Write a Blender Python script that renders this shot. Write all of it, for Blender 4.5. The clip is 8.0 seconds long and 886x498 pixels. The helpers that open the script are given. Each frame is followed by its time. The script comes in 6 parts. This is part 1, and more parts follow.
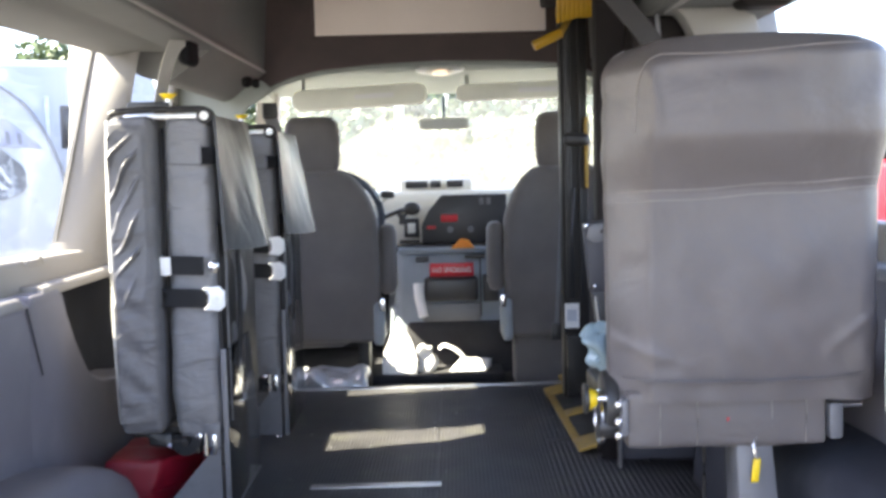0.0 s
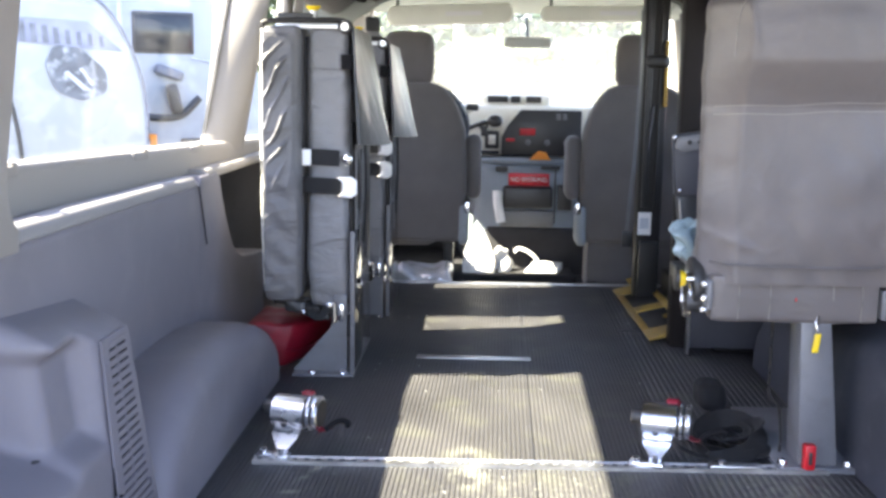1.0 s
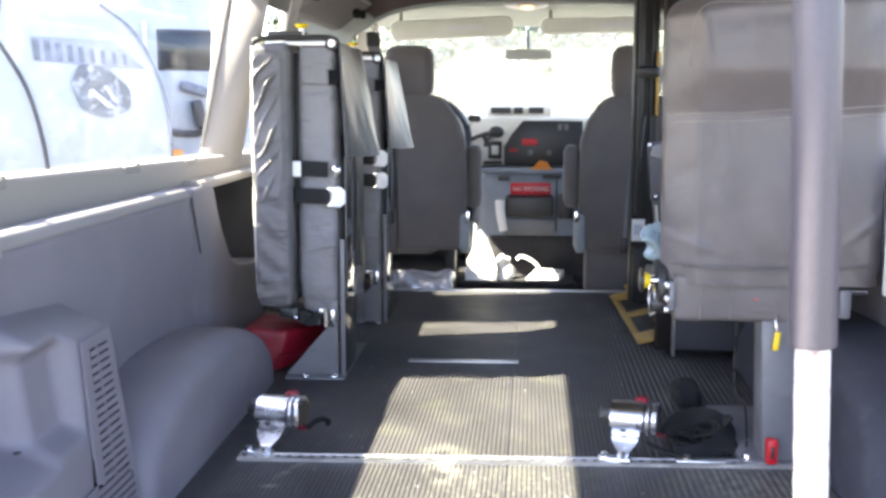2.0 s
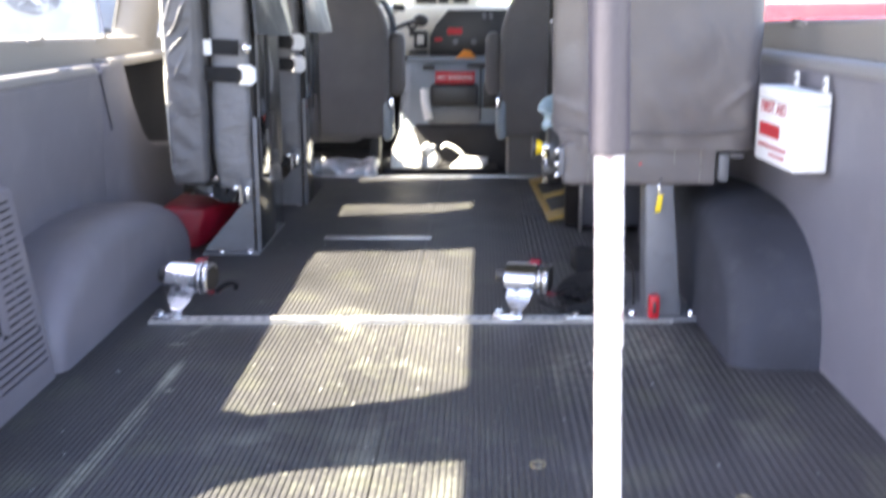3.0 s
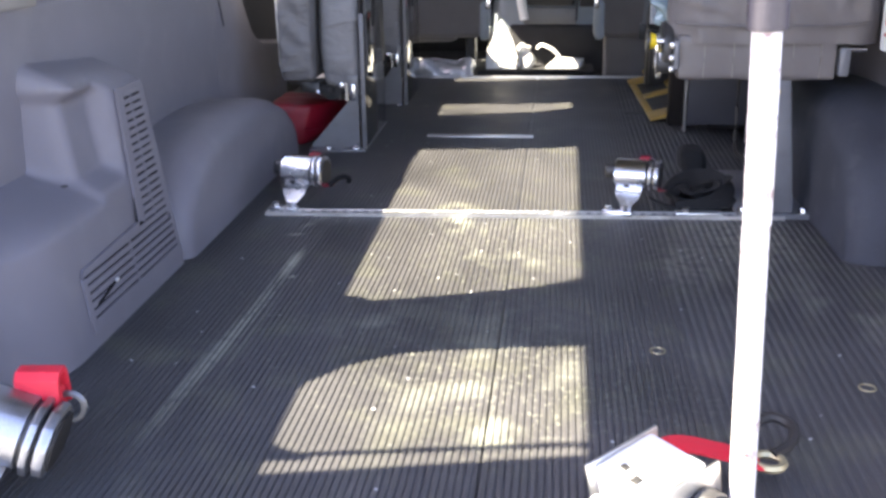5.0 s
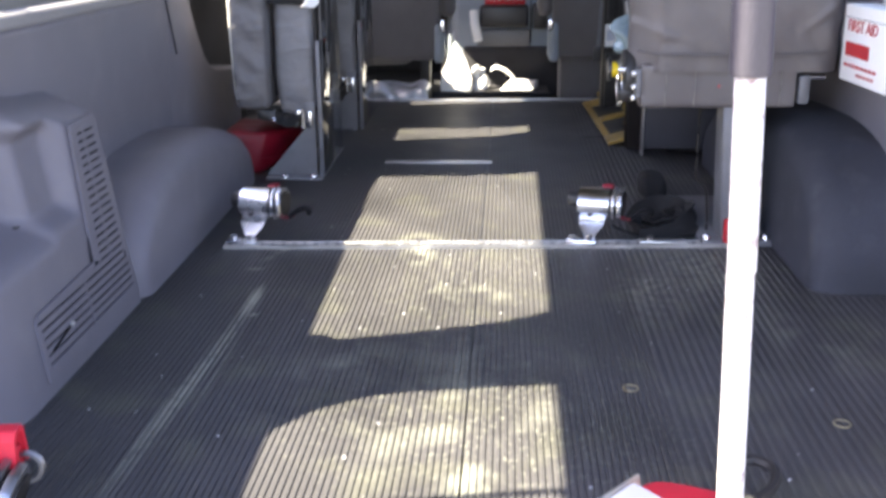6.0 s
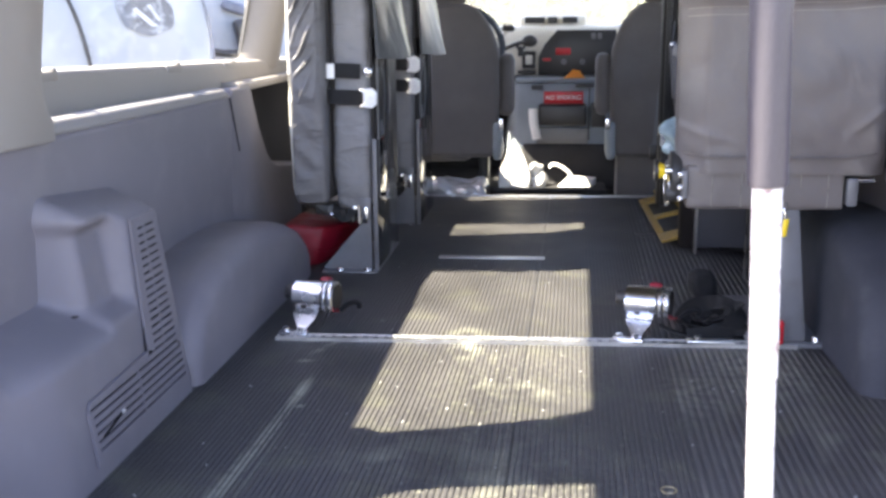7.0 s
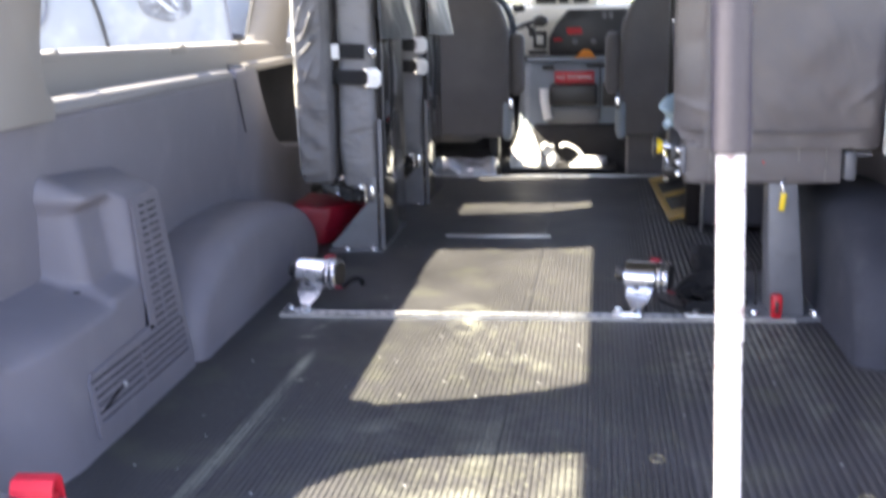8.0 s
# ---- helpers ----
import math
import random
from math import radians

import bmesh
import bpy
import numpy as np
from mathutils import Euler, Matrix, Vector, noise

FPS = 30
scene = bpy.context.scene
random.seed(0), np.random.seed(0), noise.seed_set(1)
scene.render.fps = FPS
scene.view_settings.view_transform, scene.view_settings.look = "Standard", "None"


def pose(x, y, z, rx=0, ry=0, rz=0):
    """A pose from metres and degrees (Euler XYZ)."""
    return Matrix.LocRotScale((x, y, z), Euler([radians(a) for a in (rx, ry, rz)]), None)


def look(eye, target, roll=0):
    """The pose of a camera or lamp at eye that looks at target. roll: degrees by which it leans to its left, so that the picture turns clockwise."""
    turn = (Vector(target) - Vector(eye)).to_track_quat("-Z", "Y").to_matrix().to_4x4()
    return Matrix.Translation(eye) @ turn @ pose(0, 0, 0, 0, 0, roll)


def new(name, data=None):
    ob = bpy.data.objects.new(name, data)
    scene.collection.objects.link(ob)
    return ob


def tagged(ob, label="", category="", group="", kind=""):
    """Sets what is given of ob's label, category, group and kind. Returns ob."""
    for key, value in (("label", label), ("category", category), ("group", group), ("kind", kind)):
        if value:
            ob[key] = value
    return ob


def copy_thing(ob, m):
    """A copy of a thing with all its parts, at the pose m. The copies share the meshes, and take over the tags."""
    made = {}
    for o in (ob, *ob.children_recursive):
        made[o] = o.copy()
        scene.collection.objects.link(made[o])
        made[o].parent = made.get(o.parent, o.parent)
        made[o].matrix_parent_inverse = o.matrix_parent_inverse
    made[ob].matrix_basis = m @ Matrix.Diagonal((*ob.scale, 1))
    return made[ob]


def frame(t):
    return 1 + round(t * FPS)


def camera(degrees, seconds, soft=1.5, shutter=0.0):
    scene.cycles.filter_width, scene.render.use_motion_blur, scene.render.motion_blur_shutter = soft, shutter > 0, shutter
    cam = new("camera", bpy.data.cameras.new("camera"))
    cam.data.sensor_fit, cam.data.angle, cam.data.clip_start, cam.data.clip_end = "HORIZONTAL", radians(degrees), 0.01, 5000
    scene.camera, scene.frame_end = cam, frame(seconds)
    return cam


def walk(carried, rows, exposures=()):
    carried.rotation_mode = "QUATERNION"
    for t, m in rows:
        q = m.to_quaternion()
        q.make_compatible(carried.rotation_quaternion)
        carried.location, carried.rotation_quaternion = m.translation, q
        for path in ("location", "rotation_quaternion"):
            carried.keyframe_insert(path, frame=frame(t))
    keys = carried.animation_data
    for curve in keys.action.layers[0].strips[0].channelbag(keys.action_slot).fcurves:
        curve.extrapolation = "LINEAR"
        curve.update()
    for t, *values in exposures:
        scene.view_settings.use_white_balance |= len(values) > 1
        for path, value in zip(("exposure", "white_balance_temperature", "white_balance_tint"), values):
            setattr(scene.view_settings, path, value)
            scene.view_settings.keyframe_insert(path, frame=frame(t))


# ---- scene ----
cam = camera(46.6, 8.0, soft=3.0, shutter=0.3)
PATH = [
    (0, (0.03, -1.721, 0.821), (0.035, 0.273, 0.663), -1.4),
    (0.3, (-0.009, -1.802, 0.795), (-0.031, 0.188, 0.599), -2.3),
    (0.5, (-0.052, -1.899, 0.789), (-0.112, 0.092, 0.602), -1.1),
    (0.8, (-0.119, -2.042, 0.788), (-0.21, -0.068, 0.481), -0.1),
    (1, (-0.135, -2.095, 0.8), (-0.21, -0.121, 0.489), 0.9),
    (1.2, (-0.136, -2.122, 0.8), (-0.257, -0.147, 0.508), 0.4),
    (2.3, (0.057, -2.232, 0.802), (-0.091, -0.258, 0.514), -0.3),
    (2.5, (0.083, -2.265, 0.784), (-0.058, -0.295, 0.47), -1.3),
    (2.9, (0.123, -2.293, 0.735), (0.066, -0.33, 0.356), 1.0),
    (3, (0.121, -2.299, 0.729), (0.081, -0.354, 0.264), 0.0),
    (3.2, (0.109, -2.312, 0.725), (-0.028, -0.382, 0.22), -2.2),
    (3.5, (0.078, -2.335, 0.727), (-0.121, -0.404, 0.244), -1.7),
    (3.8, (0.077, -2.344, 0.726), (-0.111, -0.416, 0.229), -3.5),
    (4, (0.074, -2.346, 0.726), (-0.066, -0.416, 0.219), -3.5),
    (4.2, (0.069, -2.34, 0.719), (-0.042, -0.418, 0.178), -2.1),
    (4.5, (0.058, -2.346, 0.7), (-0.119, -0.471, 0.029), -1.8),
    (4.6, (0.055, -2.346, 0.703), (-0.12, -0.457, 0.074), -0.8),
    (4.7, (0.052, -2.346, 0.704), (-0.146, -0.458, 0.076), -0.5),
    (5.8, (0.019, -2.307, 0.719), (-0.091, -0.422, 0.058), -0.5),
    (6, (0.012, -2.297, 0.73), (-0.079, -0.394, 0.123), -0.5),
    (6.2, (0.022, -2.284, 0.745), (-0.07, -0.365, 0.189), -2.7),
    (6.5, (0.015, -2.278, 0.755), (-0.094, -0.347, 0.248), -1.5),
    (6.8, (0.029, -2.309, 0.751), (-0.191, -0.369, 0.32), -1.8),
    (7, (0.056, -2.33, 0.749), (-0.164, -0.39, 0.315), -0.5),
    (7.3, (0.092, -2.364, 0.736), (-0.172, -0.436, 0.274), -1.4),
    (7.5, (0.101, -2.379, 0.739), (-0.184, -0.466, 0.232), -1.7),
    (7.8, (0.12, -2.366, 0.729), (-0.105, -0.454, 0.185), -1.7),
    (8, (0.114, -2.354, 0.737), (-0.151, -0.427, 0.274), -1.2),
]
walk(cam, [(t, look(eye, target, roll)) for t, eye, target, roll in PATH], [(0, 3.47, 6680, 23), (0.5, 3.52, 6680, 23), (1.0, 3.58, 6680, 23), (2.3, 3.65, 6700, 24), (3.1, 3.72, 6720, 25), (3.5, 3.60, 6730, 25), (4.4, 3.70, 6800, 27), (4.7, 3.50, 6800, 27), (5.8, 3.33, 6800, 27), (6.5, 3.28, 6800, 27), (7.1, 3.38, 6800, 26), (8, 3.34, 6800, 26)])
# ---- light: sun from the left, a little from behind, and the sky ----
SUN_WAY = Vector((0.90, 0.15, -1.0)).normalized()
sun_data = bpy.data.lights.new("sun", "SUN")
sun_data.energy, sun_data.angle, sun_data.color = 4.15, radians(0.6), (0.95, 0.975, 0.74)
sun = new("sun", sun_data)
sun.matrix_world = look((-9, -1.5, 10), Vector((-9, -1.5, 10)) + SUN_WAY)
world = bpy.data.worlds.new("sky")
scene.world = world
world.use_nodes = True
wn = world.node_tree.nodes
sky = wn.new("ShaderNodeTexSky")
sky.sky_type, sky.sun_disc = "NISHITA", False
sky.sun_elevation = math.asin(-SUN_WAY.z)
sky.sun_rotation = math.atan2(-SUN_WAY.x, -SUN_WAY.y)
world.node_tree.links.new(sky.outputs[0], wn["Background"].inputs[0])
wn["Background"].inputs[1].default_value = 0.117


# ---- materials ----
def mat(name, color, rough=0.6, metal=0.0, vary=0.12, scale=6.0, grain=0.0, grain_scale=400.0, spec=0.5, stain=None,
        stain_amount=0.0, stretch=(1, 1, 1), coat=0.0, sheen=0.0):
    """Principled surface with wear at a large and a fine scale, relief from fine grain."""
    m = bpy.data.materials.new(name)
    m.use_nodes = True
    nt = m.node_tree
    n, l = nt.nodes, nt.links
    p = n["Principled BSDF"]
    geo = n.new("ShaderNodeNewGeometry")
    mp = n.new("ShaderNodeMapping")
    mp.inputs["Scale"].default_value = stretch
    l.new(geo.outputs["Position"], mp.inputs[0])
    big = n.new("ShaderNodeTexNoise")
    big.inputs["Scale"].default_value, big.inputs["Detail"].default_value = scale, 6
    l.new(mp.outputs[0], big.inputs["Vector"])
    fine = n.new("ShaderNodeTexNoise")
    fine.inputs["Scale"].default_value, fine.inputs["Detail"].default_value = grain_scale, 3
    l.new(mp.outputs[0], fine.inputs["Vector"])
    ramp = n.new("ShaderNodeMapRange")
    ramp.inputs["From Min"].default_value, ramp.inputs["From Max"].default_value = 0.3, 0.7
    ramp.inputs["To Min"].default_value, ramp.inputs["To Max"].default_value = 1 - vary, 1 + vary
    l.new(big.outputs["Fac"], ramp.inputs["Value"])
    ramp2 = n.new("ShaderNodeMapRange")
    ramp2.inputs["From Min"].default_value, ramp2.inputs["From Max"].default_value = 0.3, 0.7
    ramp2.inputs["To Min"].default_value, ramp2.inputs["To Max"].default_value = 1 - vary * 0.6, 1 + vary * 0.6
    l.new(fine.outputs["Fac"], ramp2.inputs["Value"])
    mul = n.new("ShaderNodeMath")
    mul.operation = "MULTIPLY"
    l.new(ramp.outputs[0], mul.inputs[0])
    l.new(ramp2.outputs[0], mul.inputs[1])
    col = n.new("ShaderNodeVectorMath")
    col.operation = "SCALE"
    col.inputs[0].default_value = color
    l.new(mul.outputs[0], col.inputs["Scale"])
    out = col.outputs[0]
    if stain:
        spots = n.new("ShaderNodeTexNoise")
        spots.inputs["Scale"].default_value, spots.inputs["Detail"].default_value = scale * 2.3, 8
        l.new(geo.outputs["Position"], spots.inputs["Vector"])
        lim = n.new("ShaderNodeMapRange")
        lim.inputs["From Min"].default_value, lim.inputs["From Max"].default_value = 0.52, 0.75
        lim.inputs["To Max"].default_value = stain_amount
        l.new(spots.outputs["Fac"], lim.inputs["Value"])
        mix = n.new("ShaderNodeMix")
        mix.data_type = "RGBA"
        mix.inputs["B"].default_value = (*stain, 1)
        l.new(lim.outputs[0], mix.inputs["Factor"])
        l.new(out, mix.inputs["A"])
        out = mix.outputs["Result"]
    l.new(out, p.inputs["Base Color"])
    rr = n.new("ShaderNodeMapRange")
    rr.inputs["From Min"].default_value, rr.inputs["From Max"].default_value = 0.3, 0.7
    rr.inputs["To Min"].default_value, rr.inputs["To Max"].default_value = max(rough - 0.08, 0.02), min(rough + 0.08, 1)
    l.new(big.outputs["Fac"], rr.inputs["Value"])
    l.new(rr.outputs[0], p.inputs["Roughness"])
    p.inputs["Metallic"].default_value = metal
    p.inputs["Specular IOR Level"].default_value = spec
    p.inputs["Coat Weight"].default_value = coat
    p.inputs["Sheen Weight"].default_value = sheen
    if grain:
        bump = n.new("ShaderNodeBump")
        bump.inputs["Strength"].default_value, bump.inputs["Distance"].default_value = grain, 0.002
        l.new(fine.outputs["Fac"], bump.inputs["Height"])
        l.new(bump.outputs[0], p.inputs["Normal"])
    return m


def creased(m, scale, depth, stretch):
    """Adds soft creases of a few centimetres to an upholstery material."""
    n, l = m.node_tree.nodes, m.node_tree.links
    p = n["Principled BSDF"]
    geo, mp, no, bump = (n.new(k) for k in ("ShaderNodeNewGeometry", "ShaderNodeMapping", "ShaderNodeTexNoise", "ShaderNodeBump"))
    mp.inputs["Scale"].default_value = stretch
    no.inputs["Scale"].default_value, no.inputs["Detail"].default_value, no.inputs["Distortion"].default_value = scale, 3, 0.6
    bump.inputs["Strength"].default_value, bump.inputs["Distance"].default_value = 1.0, depth
    l.new(geo.outputs["Position"], mp.inputs[0])
    l.new(mp.outputs[0], no.inputs["Vector"])
    l.new(no.outputs["Fac"], bump.inputs["Height"])
    if p.inputs["Normal"].links:
        l.new(p.inputs["Normal"].links[0].from_socket, bump.inputs["Normal"])
    l.new(bump.outputs[0], p.inputs["Normal"])
    return m


def glass_mat(name, tint=(1, 1, 1), gloss=0.06, dust_glare=0.0):
    """Thin pane: clear, with a faint mirror and, where dusty, a little white film."""
    m = bpy.data.materials.new(name)
    m.use_nodes = True
    n, l = m.node_tree.nodes, m.node_tree.links
    n.remove(n["Principled BSDF"])
    clear, mirror, film = n.new("ShaderNodeBsdfTransparent"), n.new("ShaderNodeBsdfGlossy"), n.new("ShaderNodeBsdfTranslucent")
    clear.inputs[0].default_value = (*tint, 1)
    mirror.inputs["Roughness"].default_value = 0.02
    film.inputs[0].default_value = (0.85, 0.85, 0.8, 1)
    a, b = n.new("ShaderNodeMixShader"), n.new("ShaderNodeMixShader")
    a.inputs[0].default_value = gloss
    b.inputs[0].default_value = dust_glare
    if dust_glare:
        specks = n.new("ShaderNodeTexNoise")
        specks.inputs["Scale"].default_value, specks.inputs["Detail"].default_value = 3.0, 8
        lim = n.new("ShaderNodeMapRange")
        lim.inputs["To Min"].default_value, lim.inputs["To Max"].default_value = dust_glare * 0.4, dust_glare * 1.6
        l.new(specks.outputs["Fac"], lim.inputs["Value"])
        l.new(lim.outputs[0], b.inputs[0])
    l.new(clear.outputs[0], a.inputs[1])
    l.new(mirror.outputs[0], a.inputs[2])
    l.new(a.outputs[0], b.inputs[1])
    l.new(film.outputs[0], b.inputs[2])
    l.new(b.outputs[0], n["Material Output"].inputs[0])
    return m


TRIM = mat("grey_trim", (0.168, 0.158, 0.180), 0.55, vary=0.07, scale=5, grain=0.25, grain_scale=700, stain=(0.235, 0.225, 0.235), stain_amount=0.3)
LEDGE = mat("light_grey_trim", (0.235, 0.225, 0.225), 0.5, vary=0.06, scale=5, grain=0.2, grain_scale=700)
HOLE = mat("matte_black", (0.010, 0.010, 0.011), 0.9, vary=0.2, spec=0.1)
SLOT = mat("shadowed_slot", (0.040, 0.040, 0.050), 0.7, vary=0.1)
BEIGE = mat("stone_trim", (0.262, 0.246, 0.230), 0.5, vary=0.06, scale=4, grain=0.15, grain_scale=600, stain=(0.27, 0.25, 0.23), stain_amount=0.4)
LINER = mat("roof_liner", (0.122, 0.120, 0.113), 0.85, vary=0.12, scale=6, grain=0.5, grain_scale=350)
BROWN = mat("bulkhead_carpet", (0.080, 0.057, 0.053), 0.9, vary=0.2, scale=9, grain=0.8, grain_scale=500)
HEADLINER = mat("cab_headliner", (0.26, 0.275, 0.255), 0.85, vary=0.06, scale=6, grain=0.3, grain_scale=500)
PANEL = mat("pale_panel", (0.80, 0.67, 0.59), 0.5, vary=0.05, scale=3)
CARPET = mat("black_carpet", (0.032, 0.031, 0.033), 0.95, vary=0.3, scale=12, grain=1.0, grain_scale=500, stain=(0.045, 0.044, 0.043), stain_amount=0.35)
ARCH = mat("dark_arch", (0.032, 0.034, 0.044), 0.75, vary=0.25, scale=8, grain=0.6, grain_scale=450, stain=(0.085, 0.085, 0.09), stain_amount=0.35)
VINYL = creased(mat("grey_vinyl", (0.190, 0.186, 0.190), 0.5, vary=0.12, scale=9, grain=0.35, grain_scale=600), 13, 0.012, (0.7, 0.5, 1.6))
VINYL_DARK = creased(mat("charcoal_vinyl", (0.120, 0.117, 0.122), 0.40, vary=0.15, scale=9, grain=0.3, grain_scale=600), 15, 0.010, (0.8, 0.5, 1.4))
FLAP = creased(mat("dark_grey_vinyl", (0.044, 0.046, 0.049), 0.36, vary=0.08, scale=5, grain=0.0, spec=0.36), 11, 0.0045, (1, 1.3, 0.6))
COVER = creased(mat("taupe_seat_cover", (0.126, 0.110, 0.104), 0.36, vary=0.10, scale=5, grain=0.4, grain_scale=650, stain=(0.18, 0.155, 0.142), stain_amount=0.3), 7, 0.008, (1, 1, 1))
PIPED = mat("taupe_piping", (0.24, 0.21, 0.195), 0.45, vary=0.08, scale=20)
CLOTH = mat("dark_seat_cloth", (0.128, 0.116, 0.112), 0.9, vary=0.15, scale=7, grain=0.8, grain_scale=550, sheen=0.15)
PIPING = mat("pale_piping", (0.55, 0.53, 0.48), 0.45, vary=0.05)
STEEL = mat("grey_painted_steel", (0.15, 0.15, 0.158), 0.42, vary=0.1, scale=10, grain=0.1, stain=(0.08, 0.075, 0.07), stain_amount=0.4)
CABINET = mat("dark_blue_grey_paint", (0.046, 0.046, 0.056), 0.5, vary=0.1, scale=10)
LIFT_SHADE_BLACK = mat("dull_black_lift_and_shade", (0.022, 0.018, 0.017), 0.6, vary=0.2, scale=8, spec=0.1)
BLACKSTEEL = mat("black_steel", (0.024, 0.022, 0.021), 0.48, vary=0.2, scale=8, spec=0.25)
GLOSSBLACK = mat("glossy_black_plate", (0.020, 0.020, 0.020), 0.10, vary=0.2, scale=8, coat=0.6)
CHROME = mat("polished_metal", (0.80, 0.80, 0.81), 0.24, 1.0, vary=0.08, scale=20)
ALU = mat("worn_aluminium", (0.62, 0.61, 0.59), 0.38, 1.0, vary=0.15, scale=18, grain=0.15, stretch=(1, 1, 1))
SHADED_CHROME = mat("shaded_polished_metal", (0.33, 0.335, 0.35), 0.42, 1.0, vary=0.12, scale=24)
BLACK = mat("black_plastic", (0.030, 0.029, 0.029), 0.4, vary=0.15, scale=10, grain=0.2)
BELTBROWN = mat("brown_grey_webbing", (0.045, 0.040, 0.038), 0.8, vary=0.15, scale=30, grain=0.6, grain_scale=900)
WEB = mat("black_webbing", (0.012, 0.012, 0.013), 0.9, vary=0.2, scale=30, grain=0.8, grain_scale=900)
WEBTAN = mat("grey_webbing", (0.40, 0.38, 0.34), 0.75, vary=0.1, scale=30, grain=0.8, grain_scale=900)
SATIN = mat("satin_silver", (0.78, 0.78, 0.78), 0.35, 0.35, vary=0.06, scale=15)
WHITE = mat("white_paint", (0.80, 0.79, 0.77), 0.38, vary=0.03, scale=7)
POLEWHITE = mat("chipped_white_paint", (0.62, 0.59, 0.58), 0.35, vary=0.03, scale=34, stain=(0.16, 0.06, 0.05), stain_amount=0.9)
FOAM = mat("grey_grip_sleeve", (0.052, 0.048, 0.060), 0.42, vary=0.15, scale=12, grain=0.2, stretch=(1, 1, 0.3))
YELLOW = mat("yellow_plastic", (0.85, 0.58, 0.015), 0.4, vary=0.06, scale=15)
AMBER = mat("amber_plastic", (0.60, 0.33, 0.012), 0.42, vary=0.12, scale=15)
YELLOWPAINT = mat("scuffed_yellow_paint", (0.36, 0.22, 0.035), 0.5, vary=0.2, scale=25, stain=(0.12, 0.09, 0.05), stain_amount=0.7)
BUCKLE = mat("pale_buckle_metal", (0.84, 0.84, 0.82), 0.35, 0.0, vary=0.06, scale=20)
RED = mat("red_plastic", (0.55, 0.012, 0.02), 0.4, vary=0.12, scale=12)
REDWEB = mat("red_webbing", (0.60, 0.012, 0.03), 0.6, vary=0.12, scale=25, grain=0.6, grain_scale=900)
REDBAG = mat("red_nylon", (0.23, 0.004, 0.016), 0.5, vary=0.2, scale=20, grain=0.5)
REDINK = mat("red_print", (0.50, 0.025, 0.03), 0.5, vary=0.05)
DASH = mat("pale_dashboard", (0.74, 0.71, 0.62), 0.6, vary=0.06, scale=8, grain=0.3)
COWL = mat("blue_grey_plastic", (0.235, 0.268, 0.295), 0.5, vary=0.12, scale=8, grain=0.3)
RIM = mat("dark_blue_rim", (0.050, 0.064, 0.085), 0.3, vary=0.1, scale=12)
ORANGE = mat("orange_card", (0.75, 0.24, 0.02), 0.6, vary=0.05)
SILVERBAG = mat("crumpled_film", (0.55, 0.56, 0.58), 0.22, 0.3, vary=0.15, scale=12)
BLUEFILM = mat("pale_blue_film", (0.24, 0.32, 0.35), 0.14, vary=0.15, scale=16)
BRASS = mat("worn_brass", (0.42, 0.36, 0.22), 0.5, 0.8, vary=0.2, scale=40)
LENS = mat("lamp_lens", (0.85, 0.80, 0.70), 0.3, vary=0.03)
MIRROR = mat("mirror_back", (0.42, 0.44, 0.42), 0.4, vary=0.05)
VISOR = mat("visor_cloth", (0.80, 0.80, 0.70), 0.8, vary=0.05, scale=8, grain=0.3)
ASPHALT = mat("bleached_asphalt", (0.20, 0.192, 0.180), 0.9, vary=0.2, scale=1.3, grain=0.7, grain_scale=90)
FIBRE = mat("white_fibreglass", (0.30, 0.32, 0.345), 0.3, vary=0.03, scale=1.5, stain=(0.62, 0.64, 0.66), stain_amount=0.3)
DARKGLASS = mat("dark_glass", (0.02, 0.022, 0.025), 0.08, vary=0.05)
REDCAR = mat("red_car_paint", (0.30, 0.004, 0.012), 0.35, vary=0.03, coat=0.15)
GRAPHIC = mat("grey_decal", (0.13, 0.14, 0.17), 0.35, vary=0.35, scale=9)
BAND = mat("lavender_decal", (0.22, 0.24, 0.33), 0.35, vary=0.25, scale=6)
DECAL = mat("mottled_decal", (0.10, 0.11, 0.13), 0.35, vary=0.4, scale=5, stain=(0.40, 0.43, 0.47), stain_amount=0.95)
GRAPHIC2 = mat("pale_decal", (0.42, 0.44, 0.48), 0.35, vary=0.2, scale=9)
TYRE = mat("tyre_rubber", (0.02, 0.02, 0.02), 0.8, vary=0.2)
BARK = mat("bark", (0.10, 0.075, 0.055), 0.9, vary=0.3, scale=8, grain=0.8, grain_scale=60)
LEAF = mat("leaves", (0.056, 0.080, 0.026), 0.55, vary=0.35, scale=1.2)
CONCRETE = mat("pale_block_wall", (0.45, 0.43, 0.40), 0.85, vary=0.1, scale=1.5, grain=0.5, grain_scale=60)
GLASS = glass_mat("window_glass", (0.96, 0.97, 0.96), 0.05)
SCREEN = glass_mat("dusty_windscreen", (0.95, 0.97, 0.95), 0.05, 0.035)


